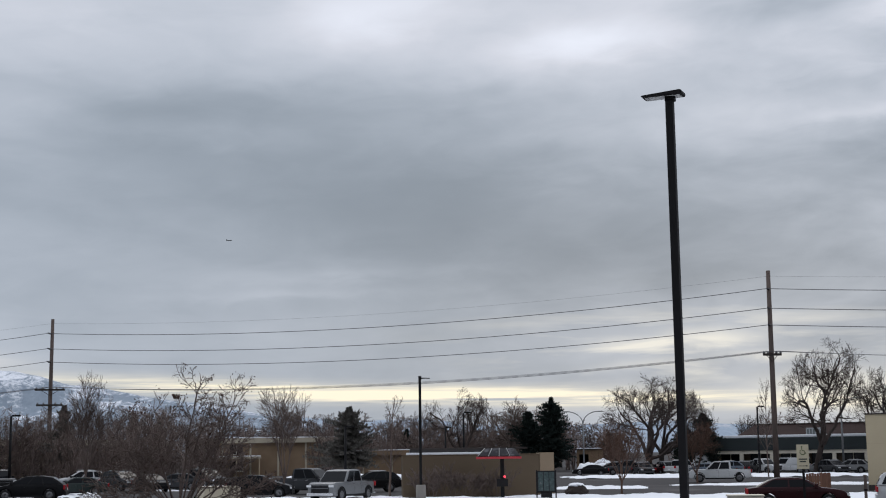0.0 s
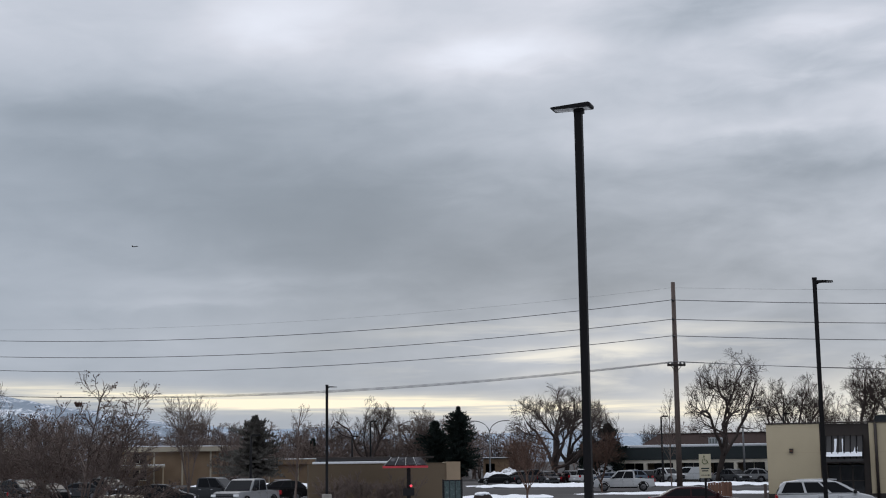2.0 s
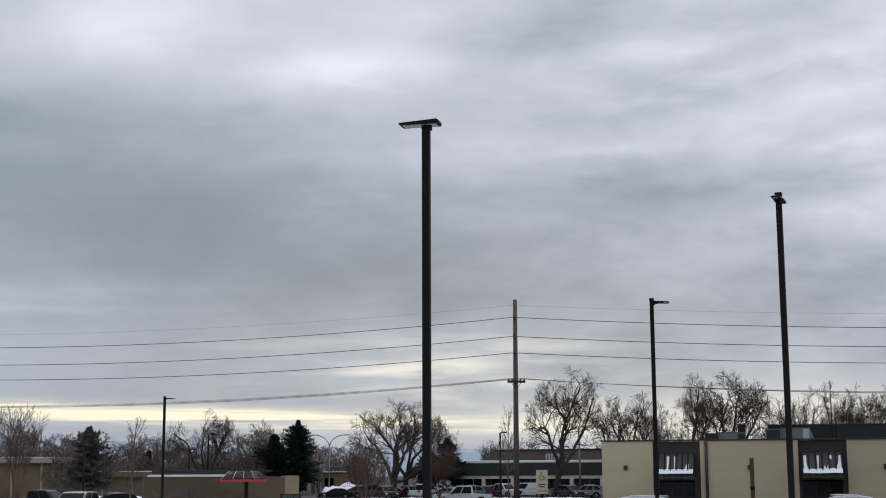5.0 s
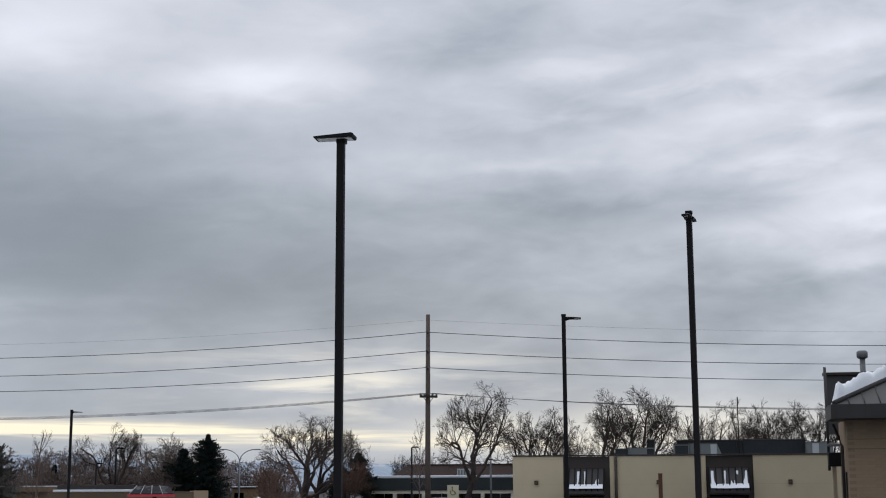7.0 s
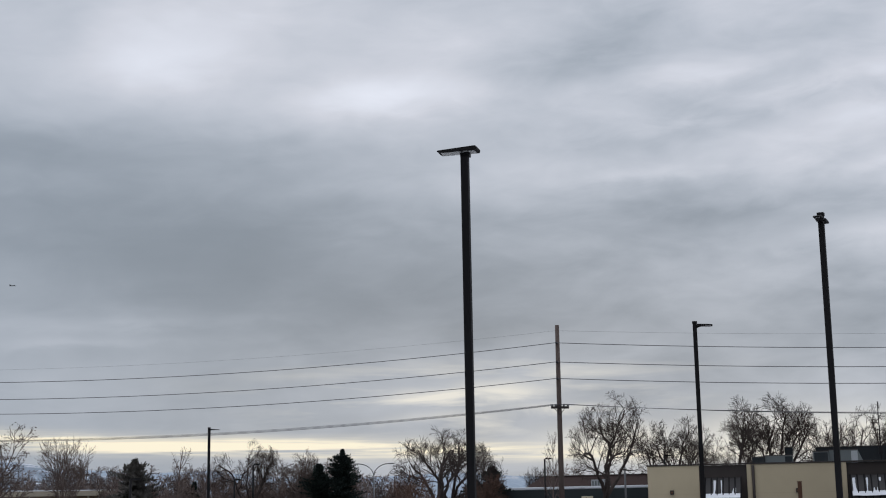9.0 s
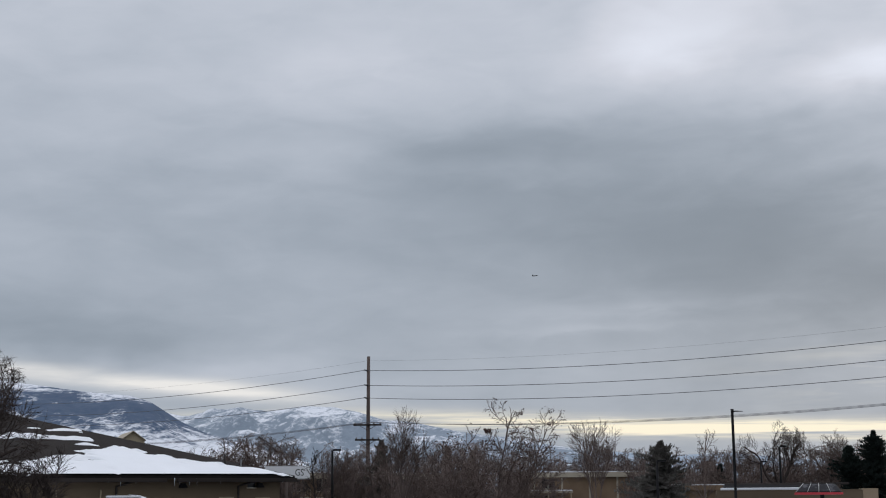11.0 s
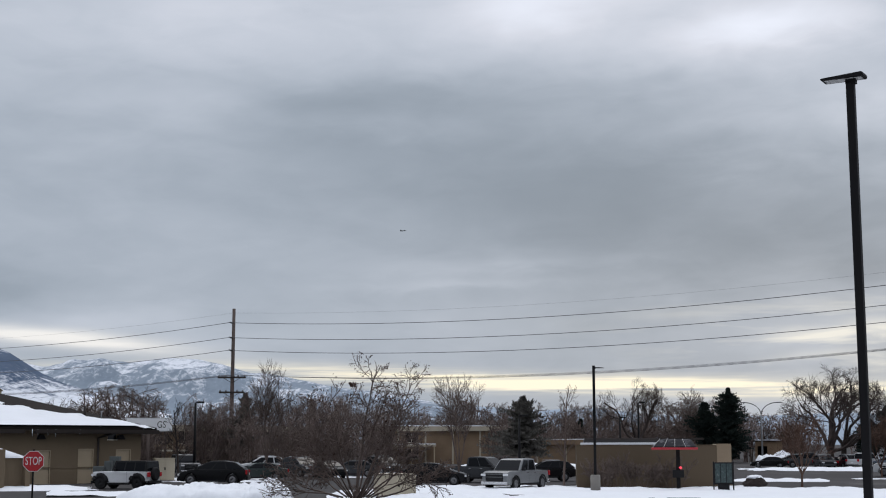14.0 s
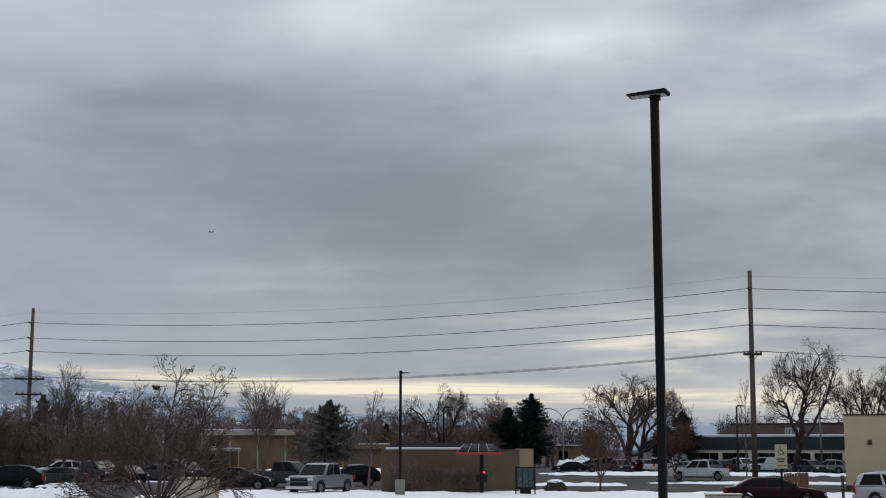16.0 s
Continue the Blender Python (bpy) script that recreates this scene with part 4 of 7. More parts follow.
ROOF_GREY = surface("grey_metal_roofing", (0.058, 0.058, 0.058), 0.6, 0.12, 1, 30, 0.05, gloss=0.25)
brick_roof()


def strip_mall():
    a, b = spot(10.55, 176), spot(18.3, 170)
    ang = math.degrees(math.atan2(b.y - a.y, b.x - a.x))
    m = pose(a.x, a.y, 0, 0, 0, ang)
    root = thing("strip_mall", m, "low strip mall with a dark grey-green fascia and brown roof", "building")
    L = 26.0
    part("fascia", box(0, L, -1.8, -1.5, 2.55, 4.05, 0.03), GREEN_FASCIA, root)
    part("canopy", box(0, L, -1.5, 0.3, 3.0, 3.9), GREEN_FASCIA, root)
    part("soffit_band", box(0.05, L - 0.05, -1.7, -1.45, 2.15, 2.55), CREAM, root, "cream soffit band")
    part("wall", box(0, L, 0.3, 0.6, 0, 3.6), WALL_TAN, root)
    part("gutter_snow", box(1.0, L, -1.3, 6.0, 4.05, 4.36, 0.08), SNOW, root, "snow on the canopy roof")
    for i in range(7):
        x = 1.0 + i * 3.7
        part("column", box(x, x + 0.45, -1.75, -1.35, 0, 2.15, 0.02), CREAM, root)
        w = part("window", box(x + 0.8, x + 3.3, 0.24, 0.3, 0.4, 2.3), GLASS_DARK, root)
        part("frame", box(x + 1.95, x + 2.05, 0.2, 0.24, 0.4, 2.3), CREAM, w)
    part("upper_wall", mesh_of("upper_wall", [(1.6, 6, 4.1), (L, 6, 4.1), (L, 8.5, 5.8), (3.8, 8.5, 5.8), (L, 20, 5.8), (3.8, 20, 5.8), (1.6, 20, 4.1)], [(0, 1, 2, 3), (3, 2, 4, 5), (0, 3, 5, 6)], BROWN_ROOF), None, root, "red-brown sloped roof")
    part("ridge_coping", box(3.7, L, 8.35, 8.6, 5.8, 5.89), TRIM_DARK, root)
    for x, w, h in ((11.6, 1.6, 1.0), (20.0, 2.6, 1.5)):
        u = thing("rooftop_unit", m @ pose(x, 3.2, 4.2), "pale steel rooftop air unit above snow", "rooftop unit", "rooftop units")
        part("casing", box(0, w, 0, 1.4, 0.1, h, 0.04), UNIT_PALE, u)
        for i in range(4):
            part("slat", box(0.15 + i * w / 4.4, 0.35 + i * w / 4.4, -0.03, 0, 0.25, h - 0.15), UNIT_GREY, u)


strip_mall()


def garage_block():
    """Low tan block with a dark opening beyond the road."""
    root = thing("garage", facing(5.35, 205, 0), "low tan block garage with a dark open bay beyond the road", "building")
    opening_wall("wall", 0, 3.8, 0, 2.95, 0, 0.3, [(0.35, 1.7, 0.0, 2.3)], ORANGE_BRICK, root)
    part("wall", box(0, 0.3, 0.3, 7, 0, 2.95), ORANGE_BRICK, root)
    part("wall", box(3.5, 3.8, 0.3, 7, 0, 2.95), ORANGE_BRICK, root)
    part("wall", box(0.3, 3.5, 6.7, 7, 0, 2.95), TRIM_DARK, root)
    part("roof", box(-0.2, 4.0, -0.2, 7.2, 2.95, 3.1, 0.02), TRIM_DARK, root)
    part("snow_cover", box(0.0, 3.8, 0.0, 7.0, 3.104, 3.2, 0.04), SNOW, root, "thin snow on the roof")


garage_block()


def motel(az0, az1, d0, d1, top, label, storeys=2, balcony=False, windows=99, porch=0.0):
    a, b = spot(az0, d0), spot(az1, d1)
    ang = math.degrees(math.atan2(b.y - a.y, b.x - a.x))
    m = pose(a.x, a.y, 0, 0, 0, ang)
    L = (b - a).length
    root = thing("brick_motel", m, label, "building")
    n = int(L / 3.6)
    holes = []
    sh = (top - 0.7) / storeys
    for i in range(min(n, windows)):
        x = (i + 0.5) * L / n
        for k in range(storeys):
            z = k * sh + 0.75
            holes.append((x - 0.85, x + 0.85, z, z + 1.3))
    opening_wall("wall", 0, L, 0, top - 0.65, 0, 0.3, holes, ORANGE_BRICK, root)
    for x0, x1, z0, z1 in holes:
        w = part("window", box(x0, x1, 0.12, 0.16, z0, z1), GLASS_DARK, root)
        part("frame", box((x0 + x1) / 2 - 0.03, (x0 + x1) / 2 + 0.03, 0.08, 0.12, z0, z1), CREAM, w)
        part("sill", box(x0 - 0.08, x1 + 0.08, -0.08, 0.1, z0 - 0.1, z0), CREAM, w)
    part("fascia", box(-0.4, L + 0.4, -0.6, 0.3, top - 0.65, top, 0.02), FASCIA_DULL if windows else ORANGE_BRICK, root, "dull fascia board")
    if porch:
        part("porch_roof", box(-1.0, porch, -3.6, -0.62, 2.35, 2.62, 0.03), FASCIA_DULL, root, "flat porch roof")
        part("porch_snow", box(-0.95, porch - 0.05, -3.55, -0.65, 2.624, 2.74, 0.05), SNOW, root, "snow on the porch roof")
        for i in range(4):
            x = -0.8 + (porch + 0.5) * i / 3
            part("porch_post", box(x, x + 0.14, -3.5, -3.36, 0, 2.35, 0.01), DOOR_TAN, root)
    part("roof", box(-0.3, L + 0.3, 0.3, 10, top - 0.7, top - 0.1), SHINGLE, root)
    part("wall", box(0, L, 9.7, 10, 0, top - 0.7), ORANGE_BRICK, root)
    part("snow_cover", box(-0.35, L + 0.35, -0.55, 0.28, top + 0.004, top + 0.12, 0.04), SNOW, root, "thin line of snow")
    for i in range(0, n + 1):
        x = i * L / n
        part("pilaster", box(x - 0.12, x + 0.12, -0.07, -0.002, 0, top - 0.66), FASCIA_DULL if not balcony else ORANGE_BRICK, root)
    if balcony:
        for i in range(n):
            x = (i + 0.5) * L / n
            bc = part("balcony", box(x - 1.3, x + 1.3, -1.3, -0.08, sh - 0.1, sh + 0.08), CREAM, root)
            part("rail", box(x - 1.3, x + 1.3, -1.32, -1.26, sh + 0.95, sh + 1.03), FASCIA_DULL, bc)
            for q in range(8):
                part("baluster", box(x - 1.28 + q * 0.35, x - 1.24 + q * 0.35, -1.31, -1.27, sh + 0.08, sh + 0.95), FASCIA_DULL, bc)
    return root


motel(-10.2, -4.6, 188, 190, 5.05, "two-storey tan brick motel with a cream fascia behind bare trees", windows=2, porch=8.5)
motel(-4.5, -1.0, 194, 186, 3.2, "low tan brick wing behind bare trees", 1, windows=0)
motel(-20.6, -13.0, 150, 168, 4.75, "brown brick motel with small cream balconies", 2, True)


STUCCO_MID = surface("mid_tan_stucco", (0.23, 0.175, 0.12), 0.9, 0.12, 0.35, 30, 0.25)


def drive_through():
    """Brown screen wall with a low shop roof behind it."""
    a, b = spot(-1.78, 86.0), spot(4.40, 86.6)
    ang = math.degrees(math.atan2(b.y - a.y, b.x - a.x))
    m = pose(a.x, a.y, 0, 0, 0, ang)
    L = (b - a).length
    root = thing("screen_wall_building", m, "low brown stucco drive-through building with a flat roof edge", "building")
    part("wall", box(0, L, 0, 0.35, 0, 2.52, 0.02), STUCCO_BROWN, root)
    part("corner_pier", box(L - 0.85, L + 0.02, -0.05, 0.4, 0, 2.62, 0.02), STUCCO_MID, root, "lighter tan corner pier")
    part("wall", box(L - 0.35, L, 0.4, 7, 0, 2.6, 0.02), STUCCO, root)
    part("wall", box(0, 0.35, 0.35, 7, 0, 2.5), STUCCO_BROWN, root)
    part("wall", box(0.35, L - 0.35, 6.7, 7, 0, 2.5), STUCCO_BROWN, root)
    part("roof", box(0.5, L - 2.2, 1.2, 6.6, 2.5, 2.88, 0.02), METAL_ROOF, root, "dark flat roof")
    part("snow_cover", box(0.25, L - 3.3, 0.5, 1.2, 2.53, 2.70, 0.05), SNOW, root, "strip of snow behind the parapet")
    part("roof_edge", box(0.5, L - 1.5, 1.16, 1.28, 2.86, 2.98, 0.01), TRIM_DARK, root)
    part("coping", box(0, L - 0.9, -0.03, 0.38, 2.52, 2.57, 0.01), STUCCO_BROWN, root)


drive_through()


def gable_house():
    """Tan gable end of a house that shows over the long hip roof."""
    root = thing("house", facing(-25.3, 165, 8), "house with a pale tan gable end behind the block building", "house")
    w, d, ze, zr = 1.35, 9.0, 8.75, 9.7
    v = [(-w, 0, 0), (w, 0, 0), (w, 0, ze), (0, 0, zr), (-w, 0, ze)]
    v += [(a, d, c) for a, b, c in v]
    part("wall", mesh_of("wall", v, [(0, 1, 2, 3, 4), (9, 8, 7, 6, 5), (1, 6, 7, 2), (5, 0, 4, 9)], STUCCO), None, root)
    for s in (-1, 1):
        a, b = (s * (w + 0.1), ze - 0.07), (0.0, zr + 0.02)
        q = [(a[0], -0.4, a[1]), (b[0], -0.4, b[1]), (b[0], d + 0.4, b[1]), (a[0], d + 0.4, a[1])]
        q += [(x, y, z + 0.09) for x, y, z in q]
        f = [(0, 1, 2, 3), (4, 7, 6, 5), (0, 4, 5, 1), (3, 2, 6, 7), (0, 3, 7, 4), (1, 5, 6, 2)]
        part("roof", mesh_of("roof", q, f, FASCIA_DULL), None, root)


gable_house()



# ---- trees ----
class Wood:
    """Collects tapered limbs as tubes."""

    def __init__(self, seed, least=0.0135, twig=0.0105):
        self.r = random.Random(seed)
        self.least, self.twig = least, twig
        self.v, self.f = [], []
        self.tips = []

    def limb(self, pts, radii, sides, pointed=False):
        base = None
        for i, p in enumerate(pts):
            if pointed and i == len(pts) - 1:
                self.v.append((p.x, p.y, p.z))
                for k in range(sides):
                    self.f.append((base + k, base + (k + 1) % sides, len(self.v) - 1))
                return
            d = (pts[min(i + 1, len(pts) - 1)] - pts[max(i - 1, 0)])
            d = d.normalized() if d.length > 1e-6 else Vector((0, 0, 1))
            u = d.cross(Vector((0.3, 0.9, 0.2))).normalized()
            w = d.cross(u)
            now = len(self.v)
            for k in range(sides):
                a = k * 2 * math.pi / sides
                q = p + (u * math.cos(a) + w * math.sin(a)) * radii[i]
                self.v.append((q.x, q.y, q.z))
            if base is not None:
                for k in range(sides):
                    self.f.append((base + k, base + (k + 1) % sides, now + (k + 1) % sides, now + k))
            base = now

    def path(self, p, d, length, n, wander, lift):
        pts = [p.copy()]
        d = d.normalized()
        r = self.r
        for i in range(n):
            d = (d + Vector((r.gauss(0, wander), r.gauss(0, wander), r.gauss(0, wander) + lift))).normalized()
            p = p + d * (length / n)
            pts.append(p.copy())
        return pts

    def grow(self, p, d, length, rad, level, spec):
        """spec rows: segments, wander, lift, children, child length share, angle, sides"""
        n, wander, lift, kids, share, angle, sides = spec[level]
        end = 0.35 if level < len(spec) - 1 else 0.5
        pts = self.path(p, d, length, n, wander, lift)
        radii = [max(self.least if level < 3 else self.twig, rad * (1 - (1 - end) * i / n)) for i in range(n + 1)]
        self.limb(pts, radii, sides, level == len(spec) - 1)
        if level == len(spec) - 1:
            self.tips.append(pts[-1])
            return
        r = self.r
        for k in range(kids):
            u = (k + r.uniform(0.2, 1.0)) / kids
            u = 0.25 + 0.75 * u if level else 0.36 + 0.64 * u
            x = min(u, 0.999) * n
            i = int(x)
            q = pts[i].lerp(pts[i + 1], x - i)
            along = (pts[i + 1] - pts[i]).normalized()
            side = along.orthogonal().normalized()
            side.rotate(Matrix.Rotation(r.uniform(0, 2 * math.pi), 3, along))
            a = radians(r.gauss(angle, 10))
            nd = along * math.cos(a) + side * math.sin(a)
            rr = rad * (1 - (1 - end) * u) * r.uniform(0.42, 0.64)
            self.grow(q, nd, length * share * r.uniform(0.7, 1.25) * (1.15 - 0.4 * u), rr, level + 1, spec)


TREE_MESHES = {}


def bare_mesh(kind, seed):
    """Trunk mesh and crown mesh of a unit-size leafless tree, about 10 m high."""
    key = (kind, seed)
    if key in TREE_MESHES:
        return TREE_MESHES[key]
    twig = {"gnarled": 0.0115, "broom": 0.014, "slim": 0.010}.get(kind, 0.015 if seed < 20 else 0.026)
    trunk, crown = Wood(seed * 7 + 1), Wood(seed * 7 + 2, twig * 1.1, twig)
    r = trunk.r
    if kind == "gnarled":
        h = r.uniform(1.9, 2.7)
        pts = trunk.path(Vector((0, 0, -0.2)), Vector((r.uniform(-0.2, 0.2), 0, 1)), h, 4, 0.07, 0.1)
        trunk.limb(pts, [0.42, 0.35, 0.31, 0.29, 0.28], 9)
        spec = [(12, 0.22, 0.07, 8, 0.42, 46, 6), (6, 0.20, 0.06, 6, 0.55, 40, 4), (3, 0.17, 0.06, 6, 0.62, 33, 3), (2, 0.14, 0.04, 4, 0.75, 28, 3), (1, 0.12, 0.03, 0, 0, 0, 3)]
        for k in range(5):
            a = 2 * math.pi * (k + r.uniform(-0.3, 0.3)) / 5
            lean = r.uniform(0.40, 0.95) if k else 0.12
            crown.grow(pts[-1] - Vector((0, 0, r.uniform(0, 0.7))), Vector((math.cos(a) * lean, math.sin(a) * lean, 1)), r.uniform(6.0, 7.6), 0.20, 0, spec)
    elif kind == "broom":
        pts = trunk.path(Vector((0, 0, -0.2)), Vector((0, 0, 1)), 2.4, 4, 0.03, 0.1)
        trunk.limb(pts, [0.17, 0.15, 0.14, 0.13, 0.12], 8)
        spec = [(7, 0.09, 0.08, 11, 0.42, 36, 5), (4, 0.12, 0.07, 8, 0.48, 35, 3), (2, 0.13, 0.06, 7, 0.55, 32, 3), (1, 0.1, 0.05, 0, 0, 0, 3)]
        for k in range(7):
            a = 2 * math.pi * (k + r.uniform(-0.3, 0.3)) / 7
            lean = r.uniform(0.15, 0.5)
            crown.grow(pts[-1] - Vector((0, 0, r.uniform(0, 0.9))), Vector((math.cos(a) * lean, math.sin(a) * lean, 1)), r.uniform(5.4, 7.4), 0.085, 0, spec)
    elif kind == "slim":
        pts = trunk.path(Vector((0, 0, -0.2)), Vector((0, 0, 1)), 9.6, 9, 0.04, 0.08)
        trunk.limb(pts, [0.16 * (1 - 0.088 * i) + 0.012 for i in range(10)], 7)
        spec = [(5, 0.10, 0.09, 7, 0.45, 38, 4), (4, 0.12, 0.06, 5, 0.5, 38, 3), (2, 0.12, 0.04, 0, 0, 0, 3)]
        for k in range(26):
            i = r.uniform(2.2, 8.6)
            q = pts[int(i)].lerp(pts[int(i) + 1], i % 1)
            a = r.uniform(0, 2 * math.pi)
            crown.grow(q, Vector((math.cos(a), math.sin(a), 0.9)), r.uniform(1.8, 3.4) * (1.25 - i / 12), 0.05, 0, spec)
    else:  # thicket: dense upright scrub with many stems
        for k in range(6):
            a = r.uniform(0, 2 * math.pi)
            p = Vector((math.cos(a) * r.uniform(0, 1.6), math.sin(a) * r.uniform(0, 1.6), -0.1))
            pts = trunk.path(p, Vector((math.cos(a) * 0.15, math.sin(a) * 0.15, 1)), r.uniform(6, 9.6), 7, 0.06, 0.08)
            trunk.limb(pts, [0.12 * (1 - 0.11 * i) + 0.012 for i in range(8)], 6)
            spec = [(3, 0.14, 0.07, 7, 0.5, 40, 3), (2, 0.14, 0.05, 6, 0.6, 42, 3), (1, 0.14, 0.03, 0, 0, 0, 3)]
            for q in range(15 if seed < 20 else 9):
                i = r.uniform(0.3, 6.7)
                q_ = pts[int(i)].lerp(pts[int(i) + 1], i % 1)
                b = r.uniform(0, 2 * math.pi)
                crown.grow(q_, Vector((math.cos(b), math.sin(b), 0.7)), r.uniform(1.4, 2.6), 0.040, 0, spec)
    if kind in ("gnarled", "thicket"):
        # draw stray shoots in, so that the crown keeps a round outline
        rx, cz, rz = (4.9, 5.6, 4.3) if kind == "gnarled" else (3.4, 5.2, 4.6)
        for i, (x, y, z) in enumerate(crown.v):
            k = math.sqrt((x * x + y * y) / rx ** 2 + ((z - cz) / rz) ** 2)
            if k > 1:
                q = (1 + 0.45 * (k - 1)) / k
                crown.v[i] = (x * q, y * q, cz + (z - cz) * q)
    out = []
    for name, w in (("trunk", trunk), ("crown", crown)):
        me = mesh_of(name, w.v, w.f, BARK, False)
        out.append(me)
    TREE_MESHES[key] = (out, crown.tips)
    return TREE_MESHES[key]


def bare_tree(kind, seed, az, d, top, wide=1.0, turn=None, bark=None, twig=None, label="leafless tree with a dense grey-brown crown", lean=0.0):
    (tm, cm), tips = bare_mesh(kind, seed)
    zs = max(v.co.z for v in cm.vertices)
    s = top / zs
    p = spot(az, d)
    spin = Matrix.Rotation(radians(random.uniform(0, 360) if turn is None else turn), 4, "Z")
    root = thing("tree", pose(p.x, p.y, 0, 0, 0, -az) @ Matrix.Rotation(radians(lean), 4, "Y") @ spin, label, "tree", "bare trees")
    root.scale = (s * wide, s * wide, s)
    for name, me, mat in (("trunk", tm, bark or BARK), ("crown", cm, twig or bark or BARK_MID)):
        ob = part(name, me, None, root)
        ob.material_slots[0].link = "OBJECT"
        ob.material_slots[0].material = mat
    return root


def conifer(az, d, top, wide, seed, ragged=0.3, dull=False, label="dark green fir tree"):
    """Whorls of drooping boughs, each a spray of many needle blades."""
    r = random.Random(seed)
    p = spot(az, d)
    root = thing("conifer_tree", pose(p.x, p.y, 0), label, "tree", "evergreen trees")
    part("trunk", tube([(0, 0, -0.1), (0, 0, top * 0.5), (0, 0, top * 0.98)], [0.26, 0.16, 0.03], 8), BARK, root)
    v, f = [], []
    n = int(top * 8)
    lobe = [r.uniform(1 - ragged, 1.1) for _ in range(9)]
    for i in range(n):
        u = (i + r.uniform(0, 1)) / n
        z = top * (0.06 + 0.92 * u) if not dull else top * (0.22 + 0.74 * u)
        shape = min(1.0, (1 - u) ** 0.64 * 1.45 + 0.04) * (0.78 + 0.5 * u * (1 - u)) if not dull else (0.75 + 0.9 * u * (1 - u)) * min(1.0, (1 - u) * 1.5 + 0.08) * (0.8 + 0.35 * math.sin(u * 31))
        for k in range(9 if not dull else 6):
            a = r.uniform(0, 2 * math.pi)
            bump = 1 + 0.30 * math.sin(a * 3 + z * 2.1) * ragged + 0.25 * math.sin(z * 3.3 + a) * ragged
            L = wide / 2 * shape * r.uniform(0.65, 1.05) * bump * lobe[int(u * 8.99)] + 0.10
            up = r.uniform(-0.15, 0.3) + 0.35 * u
            dirv = Vector((math.cos(a), math.sin(a), up)).normalized()
            side = Vector((-math.sin(a), math.cos(a), 0))
            m_ = max(3, int(L * 4.2))
            for q in range(m_):
                s = (q + r.uniform(0.1, 0.9)) / m_
                c = Vector((0, 0, z)) + dirv * (L * s) + Vector((0, 0, -0.06 * L * s * s))
                for sg in (-1, 1, 0):
                    w = (0.16 + 0.34 * (1 - s) * min(1, L)) * r.uniform(0.6, 1.2)
                    tip = c + side * sg * w + dirv * w * 0.8 + Vector((0, 0, r.uniform(-0.12, 0.22)))
                    b = len(v)
                    t1 = Vector((r.uniform(-0.06, 0.06), r.uniform(-0.06, 0.06), 0.09))
                    v.extend([tuple(c + t1), tuple(c - t1), tuple(tip)])
                    f.append((b, b + 1, b + 2))
                    v.extend([tuple(c + dirv * 0.1), tuple(c - dirv * 0.1), tuple(tip + t1 * 0.6)])
                    f.append((b + 3, b + 4, b + 5))
    part("crown", mesh_of("crown", v, f, NEEDLE_DRY if dull else NEEDLE), None, root)
    return root


def shrub(az, d, h, w, seed, material=None, label="leafless brown shrub against the wall"):
    r = random.Random(seed)
    wd = Wood(seed)
    spec = [(4, 0.13, 0.05, 7, 0.55, 32, 3), (3, 0.15, 0.03, 6, 0.5, 35, 3), (2, 0.15, 0.02, 0, 0, 0, 3)]
    for k in range(9):
        a = r.uniform(0, 2 * math.pi)
        q = r.uniform(0, 0.30) * w
        wd.grow(Vector((math.cos(a) * q, math.sin(a) * q * 0.5, -0.02)), Vector((math.cos(a) * 0.5, math.sin(a) * 0.35, 1)), h * r.uniform(0.45, 0.75), 0.016, 0, spec)
    p = spot(az, d)
    ob = new("shrub", mesh_of("shrub", wd.v, wd.f, material or TWIG_RED))
    ob.location = p
    return tagged(ob, label, "shrub", "shrubs")


OLD = "old leafless cottonwood with crooked limbs"
bare_tree("gnarled", 1, 8.2, 161, 11.7, 1.05, 20, label=OLD, lean=-6)
bare_tree("gnarled", 2, 8.6, 163, 11.5, 0.95, 200, label=OLD, lean=9)
bare_tree("gnarled", 2, 14.8, 157, 15.0, 0.78, 100, label=OLD, lean=8)
bare_tree("gnarled", 4, 17.8, 165, 12.6, 0.85, 130, label=OLD)
bare_tree("gnarled", 2, 20.4, 152, 13.6, 0.70, 150, label=OLD)
bare_tree("gnarled", 4, 21.85, 150, 13.7, 0.80, 60, label=OLD)
bare_tree("gnarled", 1, 18.9, 175, 11.4, 0.8, 80, label=OLD)
bare_tree("broom", 5, 24.2, 160, 11.3, 0.95, 30)
bare_tree("gnarled", 2, 25.75, 150, 12.2, 0.72, 220, label=OLD)
bare_tree("gnarled", 1, 27.2, 150, 12.2, 0.75, 250, label=OLD)
bare_tree("gnarled", 4, 28.7, 155, 12.4, 0.75, 310, label=OLD)
bare_tree("broom", 6, 23.3, 175, 8.8, 1.1, 10)
bare_tree("broom", 8, 12.2, 188, 7.8, 1.0, 10)
bare_tree("gnarled", 3, 0.6, 200, 12.2, 0.75, 40, BARK_MID, label=OLD)
bare_tree("gnarled", 1, 2.9, 202, 11.2, 0.9, 140, BARK_PALE, label=OLD)
bare_tree("gnarled", 2, -0.9, 214, 9.6, 0.8, 200, BARK_PALE, label=OLD)
bare_tree("broom", 5, -6.56, 90, 7.3, 0.75, 15, BARK_PALE, label="young leafless tree with upright branches")
bare_tree("slim", 7, -2.3, 89, 6.4, 0.8, 80, BARK_PALE, label="slim leafless tree beside the drive-through wall")
bare_tree("broom", 6, -14.4, 108, 9.5, 0.62, 200, BARK_PALE, label="leafless tree with a tall broom-like crown")
